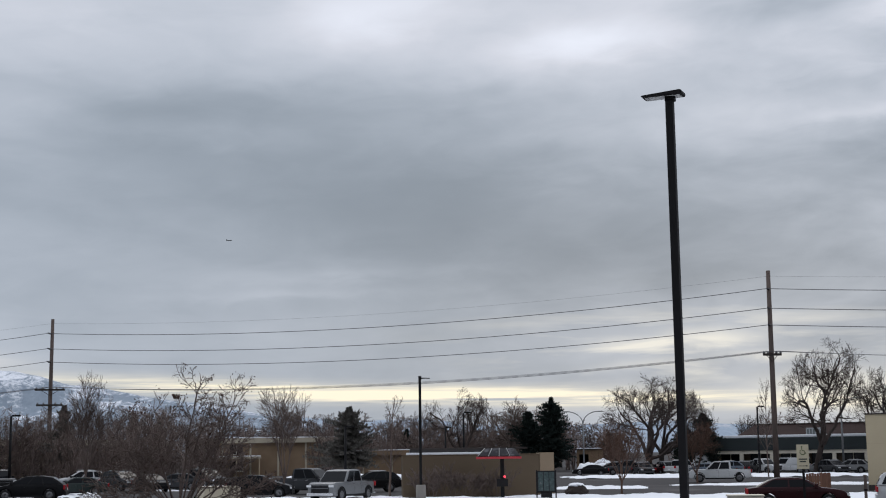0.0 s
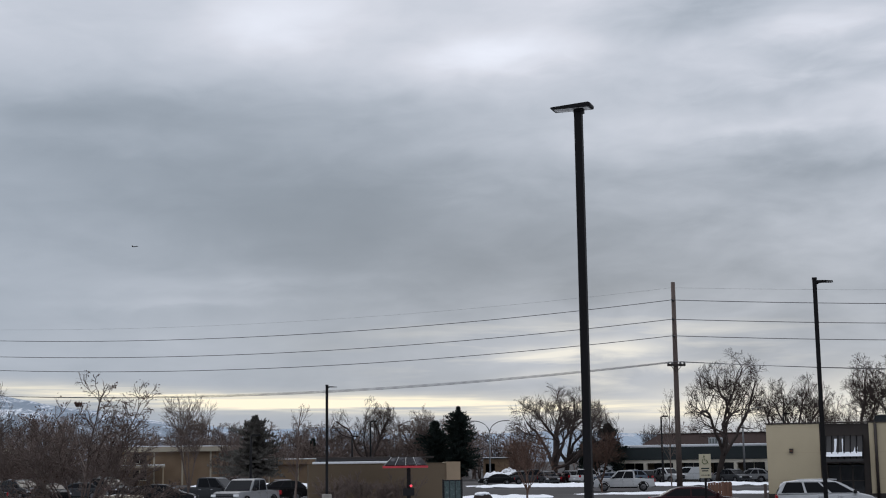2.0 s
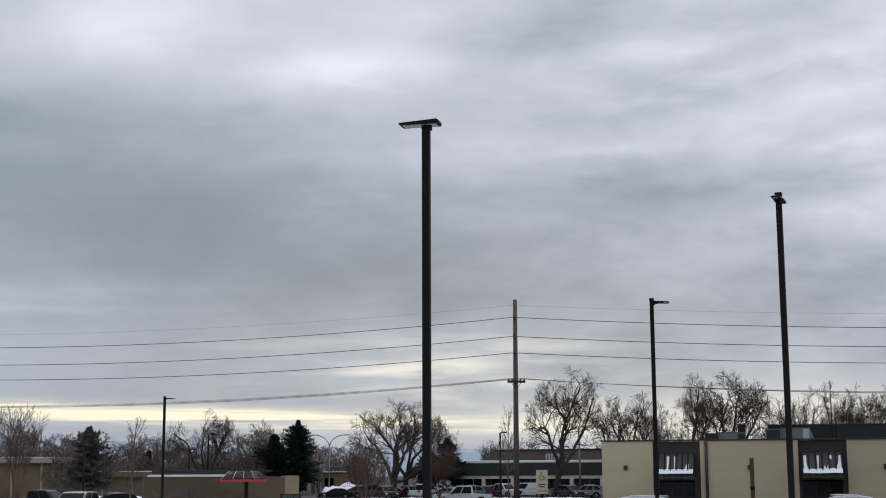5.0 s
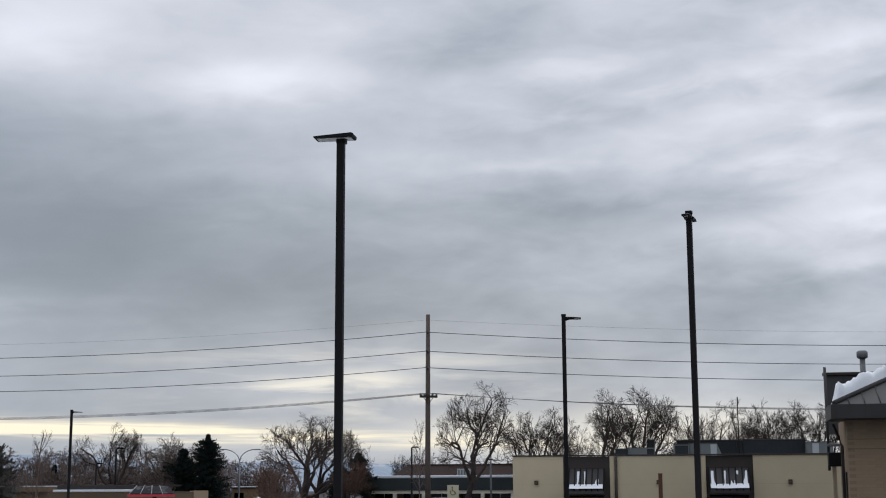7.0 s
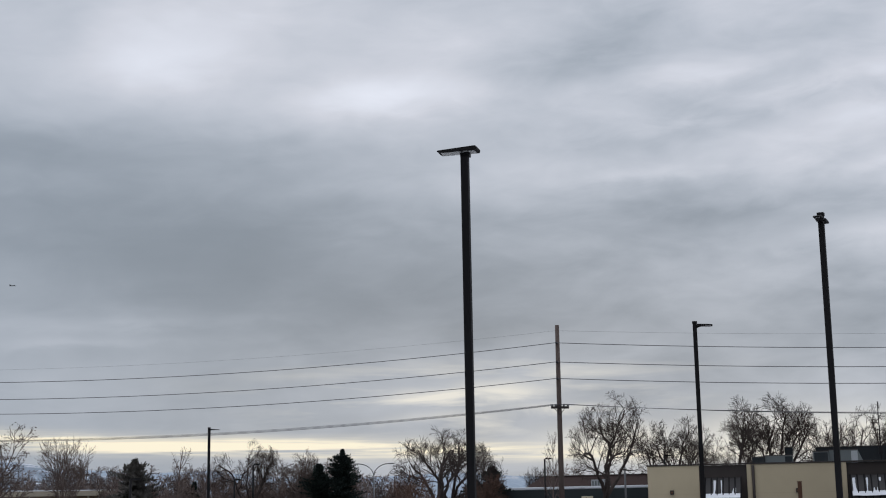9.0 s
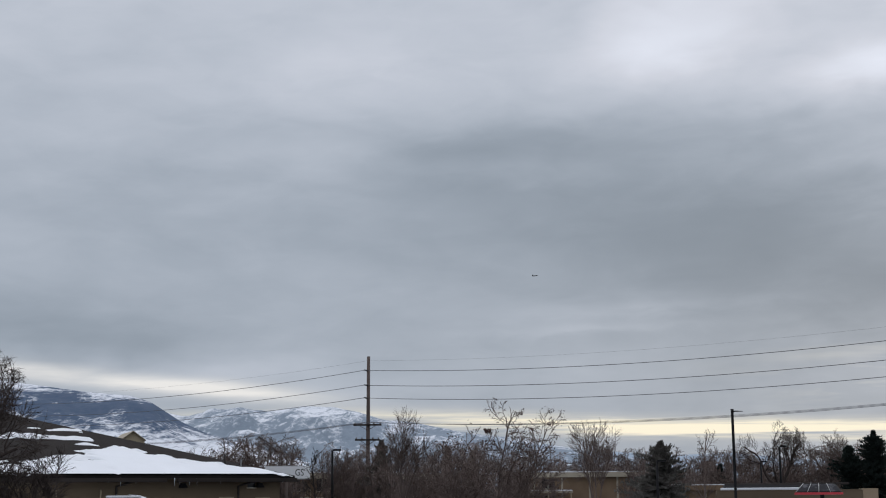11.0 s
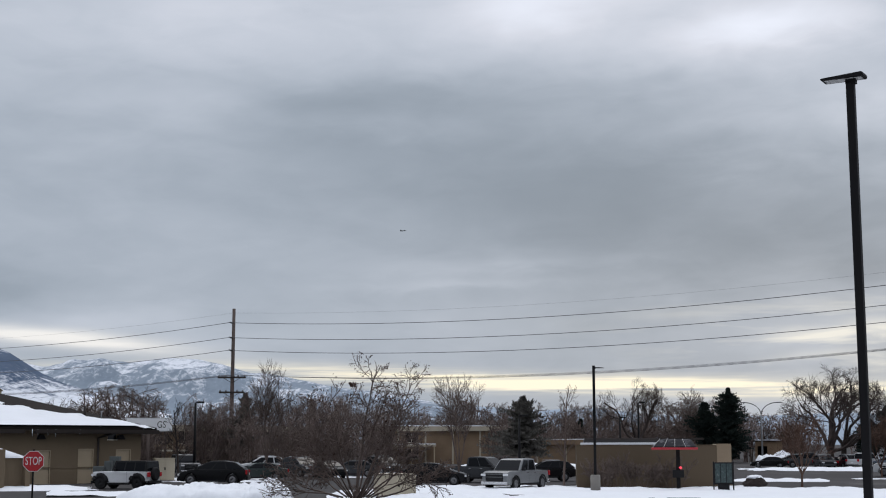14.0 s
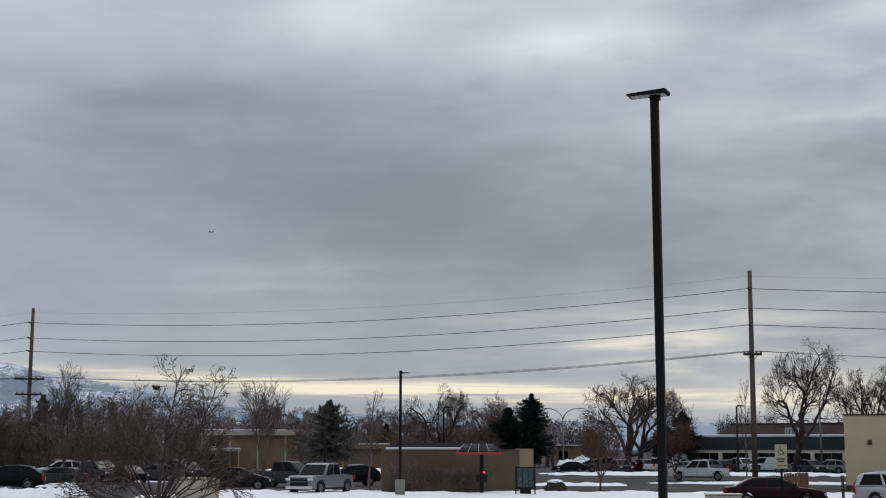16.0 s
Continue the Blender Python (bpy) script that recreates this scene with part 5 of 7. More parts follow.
bare_tree("broom", 8, 7.12, 88, 4.7, 1.15, 50, TWIG_RED, label="small russet leafless tree in the snow strip")
bare_tree("broom", 5, 10.15, 117, 5.2, 1.15, 150, TWIG_RED, label="small russet leafless tree in the snow strip")
bare_tree("slim", 7, 12.95, 140, 9.6, 0.45, 10, BARK_PALE)
bare_tree("slim", 9, -17.9, 105, 6.1, 1.0, 60, BARK, label="small leafless tree beside the parked cars")
bare_tree("broom", 8, -17.0, 150, 7.4, 0.9, 60, BARK_PALE)
for az, d, top, seed, k in ((-21.7, 135, 7.8, 10, "thicket"), (-21.2, 139, 8.2, 12, "thicket"), (-20.7, 134, 8.4, 11, "thicket"), (-20.2, 137, 8.4, 10, "thicket"), (-19.6, 133, 8.2, 12, "thicket"), (-19.0, 138, 7.8, 11, "thicket"), (-22.4, 142, 7.0, 11, "thicket")):
    bare_tree(k, seed, az, d, top, 1.2, None, BARK_PALE, label="round-headed leafless tree behind the block building")
rr = random.Random(11)
for i in range(33):
    az = -17.4 + 13.6 * (i + rr.uniform(0, 0.8)) / 33
    d = rr.uniform(128, 160)
    el = 2.05 + rr.uniform(-0.35, 0.15) - 0.05 * max(0, az + 12)
    if -9.5 < az < -5.0:
        continue
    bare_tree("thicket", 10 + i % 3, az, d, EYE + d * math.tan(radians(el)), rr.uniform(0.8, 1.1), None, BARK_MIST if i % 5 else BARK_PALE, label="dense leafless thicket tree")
for i in range(48):
    az = -8.5 + (16 if i < 38 else 27) * (i % 38 + rr.uniform(0, 0.9)) / (38 if i < 38 else 10)
    d = rr.uniform(205, 262)
    el = (1.60 if az < 6 else 1.3) + rr.uniform(-0.45, 0.35)
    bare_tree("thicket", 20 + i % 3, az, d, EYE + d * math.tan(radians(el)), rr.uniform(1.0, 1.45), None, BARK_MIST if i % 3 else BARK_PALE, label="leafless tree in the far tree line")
for i in range(14):
    az = -5.0 + 9.5 * (i + rr.uniform(0, 0.9)) / 14
    d = rr.uniform(212, 228)
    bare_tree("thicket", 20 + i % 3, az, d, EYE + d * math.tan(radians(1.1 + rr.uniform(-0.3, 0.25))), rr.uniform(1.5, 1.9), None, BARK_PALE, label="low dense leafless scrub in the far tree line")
conifer(4.35, 200, 10.5, 8.8, 1, 0.8)
conifer(3.4, 199, 8.4, 7.6, 2, 0.7)
conifer(10.45, 172, 7.0, 6.0, 3, 0.4, label="dark bushy evergreen tree")
conifer(9.7, 176, 5.6, 5.0, 4, 0.4, label="dark bushy evergreen tree")
conifer(6.75, 232, 5.6, 5.0, 5, 0.3)
conifer(-3.95, 126, 7.0, 8.2, 6, 0.5, True, label="dull green pine with layered open boughs")
conifer(-15.3, 150, 8.3, 5.4, 7, 0.4, True, label="dull green pine behind the parked cars")
conifer(-12.6, 160, 7.5, 4.4, 8, 0.4, True, label="dull green pine behind the parked cars")
conifer(-11.6, 162, 7.2, 4.0, 9, 0.4, True, label="dull green pine behind the parked cars")
conifer(-1.6, 225, 6.6, 2.0, 12, 0.3, label="narrow dark evergreen in the far tree line")
for k, (az, h, w) in enumerate(((-0.6, 2.1, 2.0), (0.35, 2.2, 2.4), (-0.1, 2.0, 1.9), (0.9, 1.9, 1.6), (2.05, 2.2, 1.7), (1.65, 1.5, 1.4), (-1.05, 1.7, 1.3))):
    shrub(az, 84.2 + 0.1 * k, h, w, 100 + k, BARK_PALE)


def crab_apple():
    """Near multi-stemmed tree that keeps a few dry leaves."""
    r = random.Random(77)
    root = thing("crab_apple_tree", pose(*spot(-10.75, 58)), "bare multi-stemmed crab apple with a few dry leaves", "tree")
    trunk, crown = Wood(771), Wood(772, 0.012, 0.008)
    spec = [(9, 0.09, 0.05, 13, 0.27, 42, 5), (4, 0.18, 0.06, 6, 0.5, 48, 4), (3, 0.2, 0.03, 5, 0.5, 45, 3), (1, 0.2, 0.02, 0, 0, 0, 3)]
    low = [(7, 0.11, 0.03, 10, 0.42, 44, 5), (4, 0.17, 0.04, 7, 0.48, 45, 4), (3, 0.2, 0.03, 5, 0.5, 45, 3), (1, 0.2, 0.02, 0, 0, 0, 3)]
    for a, b, L in ((-0.08, 0.02, 5.3), (0.42, 0.05, 5.2)):
        crown.grow(Vector((a * 0.4, b * 0.4, 0.45)), Vector((a, b, 1)), L, 0.055, 0, spec)
    for a, b, L in ((0.05, 0.3, 4.1), (0.22, -0.3, 3.9), (-0.45, 0.2, 4.0), (-0.85, 0.0, 3.7), (-1.25, 0.1, 3.1), (0.75, 0.2, 4.0), (1.1, -0.1, 3.5), (1.5, 0.1, 2.9), (-0.2, -0.6, 3.6), (0.3, 0.6, 3.8), (-0.6, -0.4, 3.2), (0.9, -0.5, 3.2), (2.4, 0.3, 3.0), (-2.2, -0.3, 2.9), (2.0, -0.9, 2.6), (-1.8, 0.8, 2.7), (3.2, 0.0, 2.8), (-3.0, 0.2, 2.7), (0.4, -1.6, 2.2), (-0.6, -1.8, 2.2)):
        crown.grow(Vector((a * 0.25, b * 0.25, 0.45)), Vector((a, b, 1)), L, 0.042, 0, low)
    trunk.limb([Vector((0, 0, -0.1)), Vector((0, 0, 0.3)), Vector((0.02, 0, 0.7))], [0.2, 0.17, 0.16], 9)
    part("trunk", mesh_of("trunk", trunk.v, trunk.f, BARK_PALE), None, root)
    part("crown", mesh_of("crown", crown.v, crown.f, BARK_PALE), None, root)
    v, f = [], []
    for tip in crown.tips:
        if r.random() < (0.22 if tip.z > 4.3 else 0.03):
            for q in range(r.randint(1, 3)):
                c = tip + Vector((r.gauss(0, 0.05), r.gauss(0, 0.05), r.gauss(0, 0.05)))
                u = Vector((r.gauss(0, 1), r.gauss(0, 1), r.gauss(0, 1))).normalized() * r.uniform(0.03, 0.065)
                w = u.orthogonal().normalized() * r.uniform(0.02, 0.04)
                b = len(v)
                v.extend([tuple(c - u), tuple(c + w), tuple(c + u), tuple(c - w + u * 0.2)])
                f.append((b, b + 1, b + 2, b + 3))
    part("leaves", mesh_of("leaves", v, f, DRY_LEAF), None, root, "curled dark red dry leaves")["kind"] = "stuff"
    # an old nest-like clump of leaves at one tip
    nest = min(crown.tips, key=lambda q: (q - Vector((-0.3, 0.0, 5.1))).length)
    v, f = [], []
    for q in range(45):
        c = nest + Vector((r.gauss(0, 0.07), r.gauss(0, 0.06), r.gauss(0, 0.06)))
        u = Vector((r.gauss(0, 1), r.gauss(0, 1), r.gauss(0, 1))).normalized() * 0.07
        w = u.orthogonal().normalized() * 0.04
        b = len(v)
        v.extend([tuple(c - u), tuple(c + w), tuple(c + u), tuple(c - w)])
        f.append((b, b + 1, b + 2, b + 3))
    part("leaf_clump", mesh_of("leaf_clump", v, f, DRY_LEAF), None, root)["kind"] = "stuff"


crab_apple()
bare_tree("gnarled", 2, -32.0, 45, 7.4, 0.9, 120, BARK_MID, label="leafless tree with fine drooping twigs beside the building")
bare_tree("broom", 8, -29.6, 47, 4.4, 1.3, 20, BARK_MID, label="leafless scrub tree beside the building")



# ---- vehicles ----
def paint(name, c, rough=0.3):
    return surface(name, c, rough, 0.06, 1.2, 25, 0.0, metal=0.1, gloss=0.3 if max(c) > 0.15 else 0.14)


PAINTS = {"white": paint("white_car_paint", (0.52, 0.53, 0.54)), "silver": paint("silver_car_paint", (0.18, 0.185, 0.19)), "black": paint("black_car_paint", (0.008, 0.008, 0.009)),
          "dark": paint("dark_grey_car_paint", (0.05, 0.052, 0.056)), "maroon": paint("maroon_car_paint", (0.030, 0.009, 0.011)), "blue": paint("blue_grey_car_paint", (0.10, 0.125, 0.16)), "green": paint("dark_green_car_paint", (0.03, 0.04, 0.038))}
TYRE = surface("tyre_rubber", (0.016, 0.016, 0.017), 0.85, 0.2, 5, 40, 0.1)
RIM = surface("alloy_rim", (0.13, 0.13, 0.135), 0.5, 0.1, 5, 30, 0.0, metal=0.4)
PLASTIC = surface("black_trim_plastic", (0.016, 0.016, 0.017), 0.8, 0.2, 5, 40, 0.05)
CAR_GLASS = surface("tinted_car_glass", (0.006, 0.007, 0.009), 0.1, 0.1, 1, 5, 0.0, gloss=0.10)
LAMP_RED = surface("red_lamp_lens", (0.35, 0.02, 0.025), 0.2, 0.1, 5, 20, 0.0)
LAMP_CLEAR = surface("clear_lamp_lens", (0.6, 0.61, 0.62), 0.12, 0.1, 5, 20, 0.0)
CHROME = surface("chrome", (0.55, 0.55, 0.56), 0.2, 0.05, 5, 20, 0.0, metal=0.9)

# length, width, height, belt, bonnet height, roof outline, wheel radius
SHAPES = {
    "sedan": dict(L=4.75, W=1.80, H=1.42, belt=0.92, hood=0.86, boot=0.98, cab=((-1.85, 0.96), (-1.05, 1.40), (0.25, 1.42), (1.15, 0.93)), wheel=0.32, base=2.75),
    "suv": dict(L=4.75, W=1.88, H=1.70, belt=1.05, hood=0.98, boot=1.04, cab=((-2.28, 1.05), (-1.72, 1.60), (-1.0, 1.70), (0.25, 1.67), (1.32, 1.06)), wheel=0.37, base=2.8),
    "hatch": dict(L=4.4, W=1.80, H=1.52, belt=0.98, hood=0.90, boot=1.0, cab=((-2.05, 0.99), (-1.45, 1.42), (-0.7, 1.52), (0.2, 1.50), (1.30, 0.97)), wheel=0.34, base=2.65),
    "minivan": dict(L=5.05, W=1.95, H=1.72, belt=1.02, hood=0.98, boot=1.02, cab=((-2.45, 1.03), (-2.2, 1.62), (-1.4, 1.72), (0.6, 1.70), (1.75, 1.03)), wheel=0.34, base=3.0),
    "van": dict(L=5.3, W=1.95, H=2.0, belt=1.2, hood=1.1, boot=1.2, cab=((-2.6, 1.2), (-2.55, 1.95), (-2.3, 2.0), (0.9, 2.0), (1.7, 1.2)), wheel=0.36, base=3.2),
    "pickup": dict(L=5.75, W=1.98, H=1.92, belt=1.16, hood=1.18, boot=1.20, cab=((-1.02, 1.16), (-0.96, 1.84), (-0.70, 1.92), (0.62, 1.90), (1.28, 1.18)), wheel=0.40, base=3.6),
    "jeep": dict(L=4.3, W=1.85, H=1.86, belt=1.16, hood=1.16, boot=1.16, cab=((-2.0, 1.16), (-1.95, 1.80), (-1.85, 1.86), (0.35, 1.86), (0.62, 1.16)), wheel=0.43, base=2.75),
}
CAR_WORDS = {"sedan": "sedan", "hatch": "hatchback", "suv": "sport utility vehicle", "minivan": "minivan", "van": "van", "pickup": "pickup truck", "jeep": "open off-road vehicle"}


def car(kind, colour, az, d, turn, scale=1.0, label="", z=0.0, name="car", extra=None):
    """A parked vehicle; its nose points along local +x."""
    s = SHAPES[kind]
    p = spot(az, d, z)
    root = thing(name, pose(p.x, p.y, z, 0, 0, turn - az), label or f"parked {colour} {CAR_WORDS[kind]} on the wet lot", "vehicle", "parked vehicles")
    root.scale = (scale, scale, scale)
    mat = PAINTS[colour]
    hl, hw = s["L"] / 2, s["W"] / 2
    wb, wr = s["base"] / 2, s["wheel"]
    front, rear = wb + 0.05, -wb + 0.05
    clear = 0.22 if kind in ("sedan", "minivan", "hatch") else 0.32
    hood, belt, boot = s["hood"], s["belt"], s["boot"]

    def arch(cx, up):
        pts = []
        for k in range(7):
            a = math.pi * k / 6
            pts.append((cx - math.cos(a) * (wr + 0.06), wr + math.sin(a) * (wr + 0.06) * up))
        return pts
    cabx1 = s["cab"][-1][0]
    prof = [(-hl, clear + 0.12), (rear - wr - 0.1, clear)] + [q for q in arch(rear, 1.0)] + [(rear + wr + 0.1, clear), (front - wr - 0.1, clear)] + [q for q in arch(front, 1.0)] + [(front + wr + 0.1, clear), (hl - 0.05, clear + 0.06), (hl, 0.55), (hl - 0.04, hood - 0.20), (hl - 0.16, hood - 0.08), (hl - 0.45, hood - 0.01), (cabx1, belt + 0.02), (s["cab"][0][0], boot), (-hl + 0.05, boot - 0.06), (-hl, boot - 0.2)]
    if kind == "jeep":
        prof = [q for q in prof if q[0] < hl - 0.04 or q[1] < 0.7] + []
        prof = [(-hl + 0.15, clear + 0.2), (rear - wr - 0.1, clear + 0.15)] + arch(rear, 1.15) + [(rear + wr + 0.1, clear + 0.1), (front - wr - 0.1, clear + 0.1)] + arch(front, 1.15) + [(front + wr + 0.12, clear + 0.3), (hl - 0.12, 0.75), (hl - 0.12, hood - 0.1), (hl - 0.2, hood - 0.02), (cabx1, belt + 0.02), (s["cab"][0][0], boot), (-hl + 0.15, boot)]
    bm = prism(prof, -hw, hw, 0.05, 3)

    def rounded(v):
        """Sides that bulge at the waist and draw in at nose and tail."""
        if kind == "jeep":
            return
        k = 1 - 0.055 * abs((v.z - 0.62) / 0.5) ** 2 - 0.11 * abs(v.x / hl) ** 7
        v.y *= k
        v.x *= 1 - 0.035 * (abs(v.y) / hw) ** 3 * (abs(v.x) / hl) ** 4
    for v in bm.verts:
        rounded(v.co)
    for f in bm.faces:
        f.smooth = True
    body = part("body", bm, mat, root)
    edge = body.modifiers.new("split", "EDGE_SPLIT")
    edge.split_angle = radians(38)
    # cabin: outline drawn in towards the roof
    cab = s["cab"]
    first = cab
    if kind not in ("jeep", "van"):
        # ease the roof outline through its corners
        eased = [cab[0]]
        for (xa, za), (xb, zb), (xc, zc) in zip(cab, cab[1:], cab[2:]):
            for u in (0.0, 0.33, 0.67, 1.0):
                p0 = (xb + (xa - xb) * 0.32, zb + (za - zb) * 0.32)
                p1 = (xb + (xc - xb) * 0.32, zb + (zc - zb) * 0.32)
                q = [p0[i] * (1 - u) ** 2 + 2 * (xb, zb + 0.02)[i] * u * (1 - u) + p1[i] * u * u for i in (0, 1)]
                eased.append(tuple(q))
        cab = tuple(eased + [cab[-1]])
    inset = 0.16 if kind not in ("jeep", "van") else 0.06
    zs = [c[1] for c in cab]
    zlo, zhi = min(zs), max(zs)

    def half(zz):
        return hw - 0.05 - inset * (zz - zlo) / (zhi - zlo)
    bm = bmesh.new()
    lf = [bm.verts.new((x, -half(zz), zz)) for x, zz in cab]
    rt = [bm.verts.new((x, half(zz), zz)) for x, zz in cab]
    n = len(cab)
    bm.faces.new(lf)
    bm.faces.new(rt[::-1])
    for i in range(n):
        bm.faces.new((lf[i], rt[i], rt[(i + 1) % n], lf[(i + 1) % n]))
    bmesh.ops.recalc_face_normals(bm, faces=bm.faces)
    bmesh.ops.bevel(bm, geom=[e for e in bm.edges if len(e.link_faces) == 2 and e.calc_face_angle(0) > 0.6], offset=0.035, segments=2, affect="EDGES", profile=0.6)
    roofmat = PLASTIC if kind == "jeep" else mat
    cabin = part("cabin", bm, roofmat, root)

    def outline(zz):
        """x where the cabin outline crosses a height, rear and front"""
        out = []
        for (xa, za), (xb, zb) in zip(cab, cab[1:]):
            if (za - zz) * (zb - zz) <= 0 and za != zb:
                out.append(xa + (xb - xa) * (zz - za) / (zb - za))
        return min(out), max(out)
    z0, z1 = zlo + 0.05, zhi - 0.10
    r0, f0 = outline(z0)
    r1, f1 = outline(z1)
    cuts = {"pickup": (0.0, 0.52, 1.0), "van": (0.66, 1.0), "sedan": (0.0, 0.5, 1.0)}.get(kind, (0.0, 0.34, 0.66, 1.0))
    for sg in (-1, 1):
        for a, b in zip(cuts, cuts[1:]):
            def at(u, lo):
                x = (r0 + 0.12 + (f0 - r0 - 0.26) * u) if lo else (r1 + 0.08 + (f1 - r1 - 0.18) * u)
                zz = z0 if lo else z1
                return (x, sg * (half(zz) + 0.004), zz)
            g = 0.018
            vs = [at(a + g, True), at(b - g, True), at(b - g, False), at(a + g, False)]
            part("window", mesh_of("window", vs, [(0, 1, 2, 3)] if sg < 0 else [(3, 2, 1, 0)], CAR_GLASS), None, cabin)
    for x0_, x1_, sg, nm in ((f0, f1, 1, "windscreen"), (r0, r1, -1, "rear_window")):
        o = (0.012 if kind in ("jeep", "van") else 0.055) * sg
        vs = [(x0_ + o, -half(z0) + 0.08, z0), (x0_ + o, half(z0) - 0.08, z0), (x1_ + o, half(z1) - 0.07, z1), (x1_ + o, -half(z1) + 0.07, z1)]
        part(nm, mesh_of(nm, vs, [(0, 1, 2, 3)], CAR_GLASS), None, cabin)
    for cx in (front, rear):
        for sg in (-1, 1):
            y = sg * (hw - 0.11)
            ty = tube([(cx, y - 0.115, wr), (cx, y - 0.10, wr), (cx, y + 0.10, wr), (cx, y + 0.115, wr)], [wr * 0.86, wr, wr, wr * 0.86], 20)
            w = part("wheel", ty, TYRE, root)
            part("rim", tube([(cx, y + sg * 0.10, wr), (cx, y + sg * 0.122, wr), (cx, y + sg * 0.118, wr)], [wr * 0.66, wr * 0.62, wr * 0.2], 14), RIM if kind != "jeep" else PLASTIC, w)
            if kind in ("jeep", "pickup", "suv"):
                part("arch_trim", tube([(cx - math.cos(math.pi * k / 8) * (wr + 0.09), sg * (hw + 0.005), wr + math.sin(math.pi * k / 8) * (wr + 0.09)) for k in range(9)], 0.045 if kind != "jeep" else 0.15, 6), PLASTIC, root)
    # lamps, bumpers, grille, mirrors, handles
    for sg in (-1, 1):
        part("headlight", box(hl - 0.1, hl + 0.012, sg * (hw - 0.22) - 0.16, sg * (hw - 0.22) + 0.16, hood - 0.30, hood - 0.17, 0.02), LAMP_CLEAR, root)
        part("tail_light", box(-hl - 0.012, -hl + 0.1, sg * (hw - 0.16) - 0.13, sg * (hw - 0.16) + 0.13, boot - 0.34, boot - 0.06, 0.02), LAMP_RED, root)
        mx = first[-1][0] - 0.28
        part("mirror", box(mx - 0.1, mx + 0.08, sg * (hw + 0.10) - 0.1, sg * (hw + 0.10) + 0.1, belt + 0.02, belt + 0.2, 0.03), PLASTIC if kind != "sedan" else mat, root)
        for hx in (cab[-1][0] - 1.0, cab[-1][0] - 1.95):
            if hx > cab[0][0] + 0.2:
                part("door_handle", box(hx - 0.1, hx + 0.1, sg * (hw + 0.003), sg * (hw + 0.03), belt - 0.14, belt - 0.1, 0.008), CHROME if kind == "pickup" else mat, root)
                part("door_seam", box(hx - 0.16, hx - 0.15, sg * (hw + 0.001), sg * (hw + 0.004), clear + 0.16, belt - 0.02), PLASTIC, root)
        part("sill", box(rear + wr + 0.1, front - wr - 0.1, sg * hw - 0.02, sg * hw + 0.02, clear - 0.02, clear + 0.1, 0.01), PLASTIC, root)
    part("grille", box(hl - 0.06, hl + 0.014, -hw * 0.6, hw * 0.6, 0.52, hood - 0.13, 0.02), PLASTIC, root)
    part("bumper", box(hl - 0.08, hl + 0.05, -hw + 0.08, hw - 0.08, clear + 0.04, 0.54, 0.04), CHROME if kind == "pickup" else (PLASTIC if kind == "jeep" else mat), root)
    part("bumper", box(-hl - 0.05, -hl + 0.1, -hw + 0.08, hw - 0.08, clear + 0.08, 0.56, 0.04), CHROME if kind == "pickup" else (PLASTIC if kind == "jeep" else mat), root)
    part("plate", box(-hl - 0.06, -hl - 0.05, -0.16, 0.16, 0.62, 0.76), WHITE_SIGN, root)
    if kind == "pickup":
        part("bed_floor", box(-hl + 0.12, cab[0][0] - 0.1, -hw + 0.12, hw - 0.12, boot - 0.045, boot + 0.004), PLASTIC, root)
        part("grille_bar", box(hl, hl + 0.03, -hw * 0.6, hw * 0.6, 0.80, 0.83, 0.01), DULL_STEEL, root)
        part("grille_bar", box(hl, hl + 0.03, -hw * 0.6, hw * 0.6, 0.97, 1.0, 0.01), DULL_STEEL, root)
    if kind == "jeep":
        part("spare_wheel", tube([(-hl - 0.16, 0, 1.0), (-hl - 0.12, 0, 1.0), (-hl + 0.1, 0, 1.0), (-hl + 0.14, 0, 1.0)], [0.36, 0.43, 0.43, 0.36], 20), TYRE, root)
        for q in range(7):
            part("grille_slot", box(hl - 0.13, hl - 0.1, -0.42 + q * 0.13, -0.36 + q * 0.13, 0.75, 1.03), PLASTIC, root)
    if kind in ("suv", "minivan"):
        for sg in (-1, 1):
            part("roof_rail", tube([(first[2][0], sg * (half(zhi) - 0.08), zhi + 0.03), (first[3][0], sg * (half(zhi) - 0.08), zhi + 0.03)], 0.025, 6), GREY_STEEL, root)
    return root


# turn: 0 noses to the viewer's right, 180 to the left, -90 to the viewer
car("jeep", "white", -19.95, 86.5, 150, 0.90, "white off-road vehicle with a black hardtop and spare wheel")
car("hatch", "black", -16.5, 94, 172, 1.03, "black parked sport utility vehicle behind a snow heap")
car("pickup", "dark", -17.75, 122, -75, 0.95, "dark parked pickup truck beyond the black vehicle")
car("suv", "white", -14.6, 124, 190, 0.95)
car("sedan", "green", -14.7, 104, 178, 0.92)
car("suv", "dark", -13.0, 116, -60, 0.95)
car("sedan", "black", -11.9, 112, -70, 0.95)
car("sedan", "dark", -10.9, 115, 175, 0.95)
car("suv", "black", -9.7, 120, -60, 0.95)
car("suv", "white", -10.3, 140, 180, 0.95)
car("hatch", "black", -7.55, 90, -8, 0.95, "black parked hatchback behind bare branches")
car("pickup", "dark", -5.55, 97, -28, 0.92, "dark parked pickup truck on the wet lot")
car("pickup", "silver", -4.25, 82.5, -118, 0.93, "silver pickup truck with chrome bumpers on the lane")
car("suv", "black", -3.0, 100, 188, 0.86, "black sport utility vehicle near the drive-through wall")
car("sedan", "silver", -4.75, 150, 180, 0.95)
rr2 = random.Random(5)
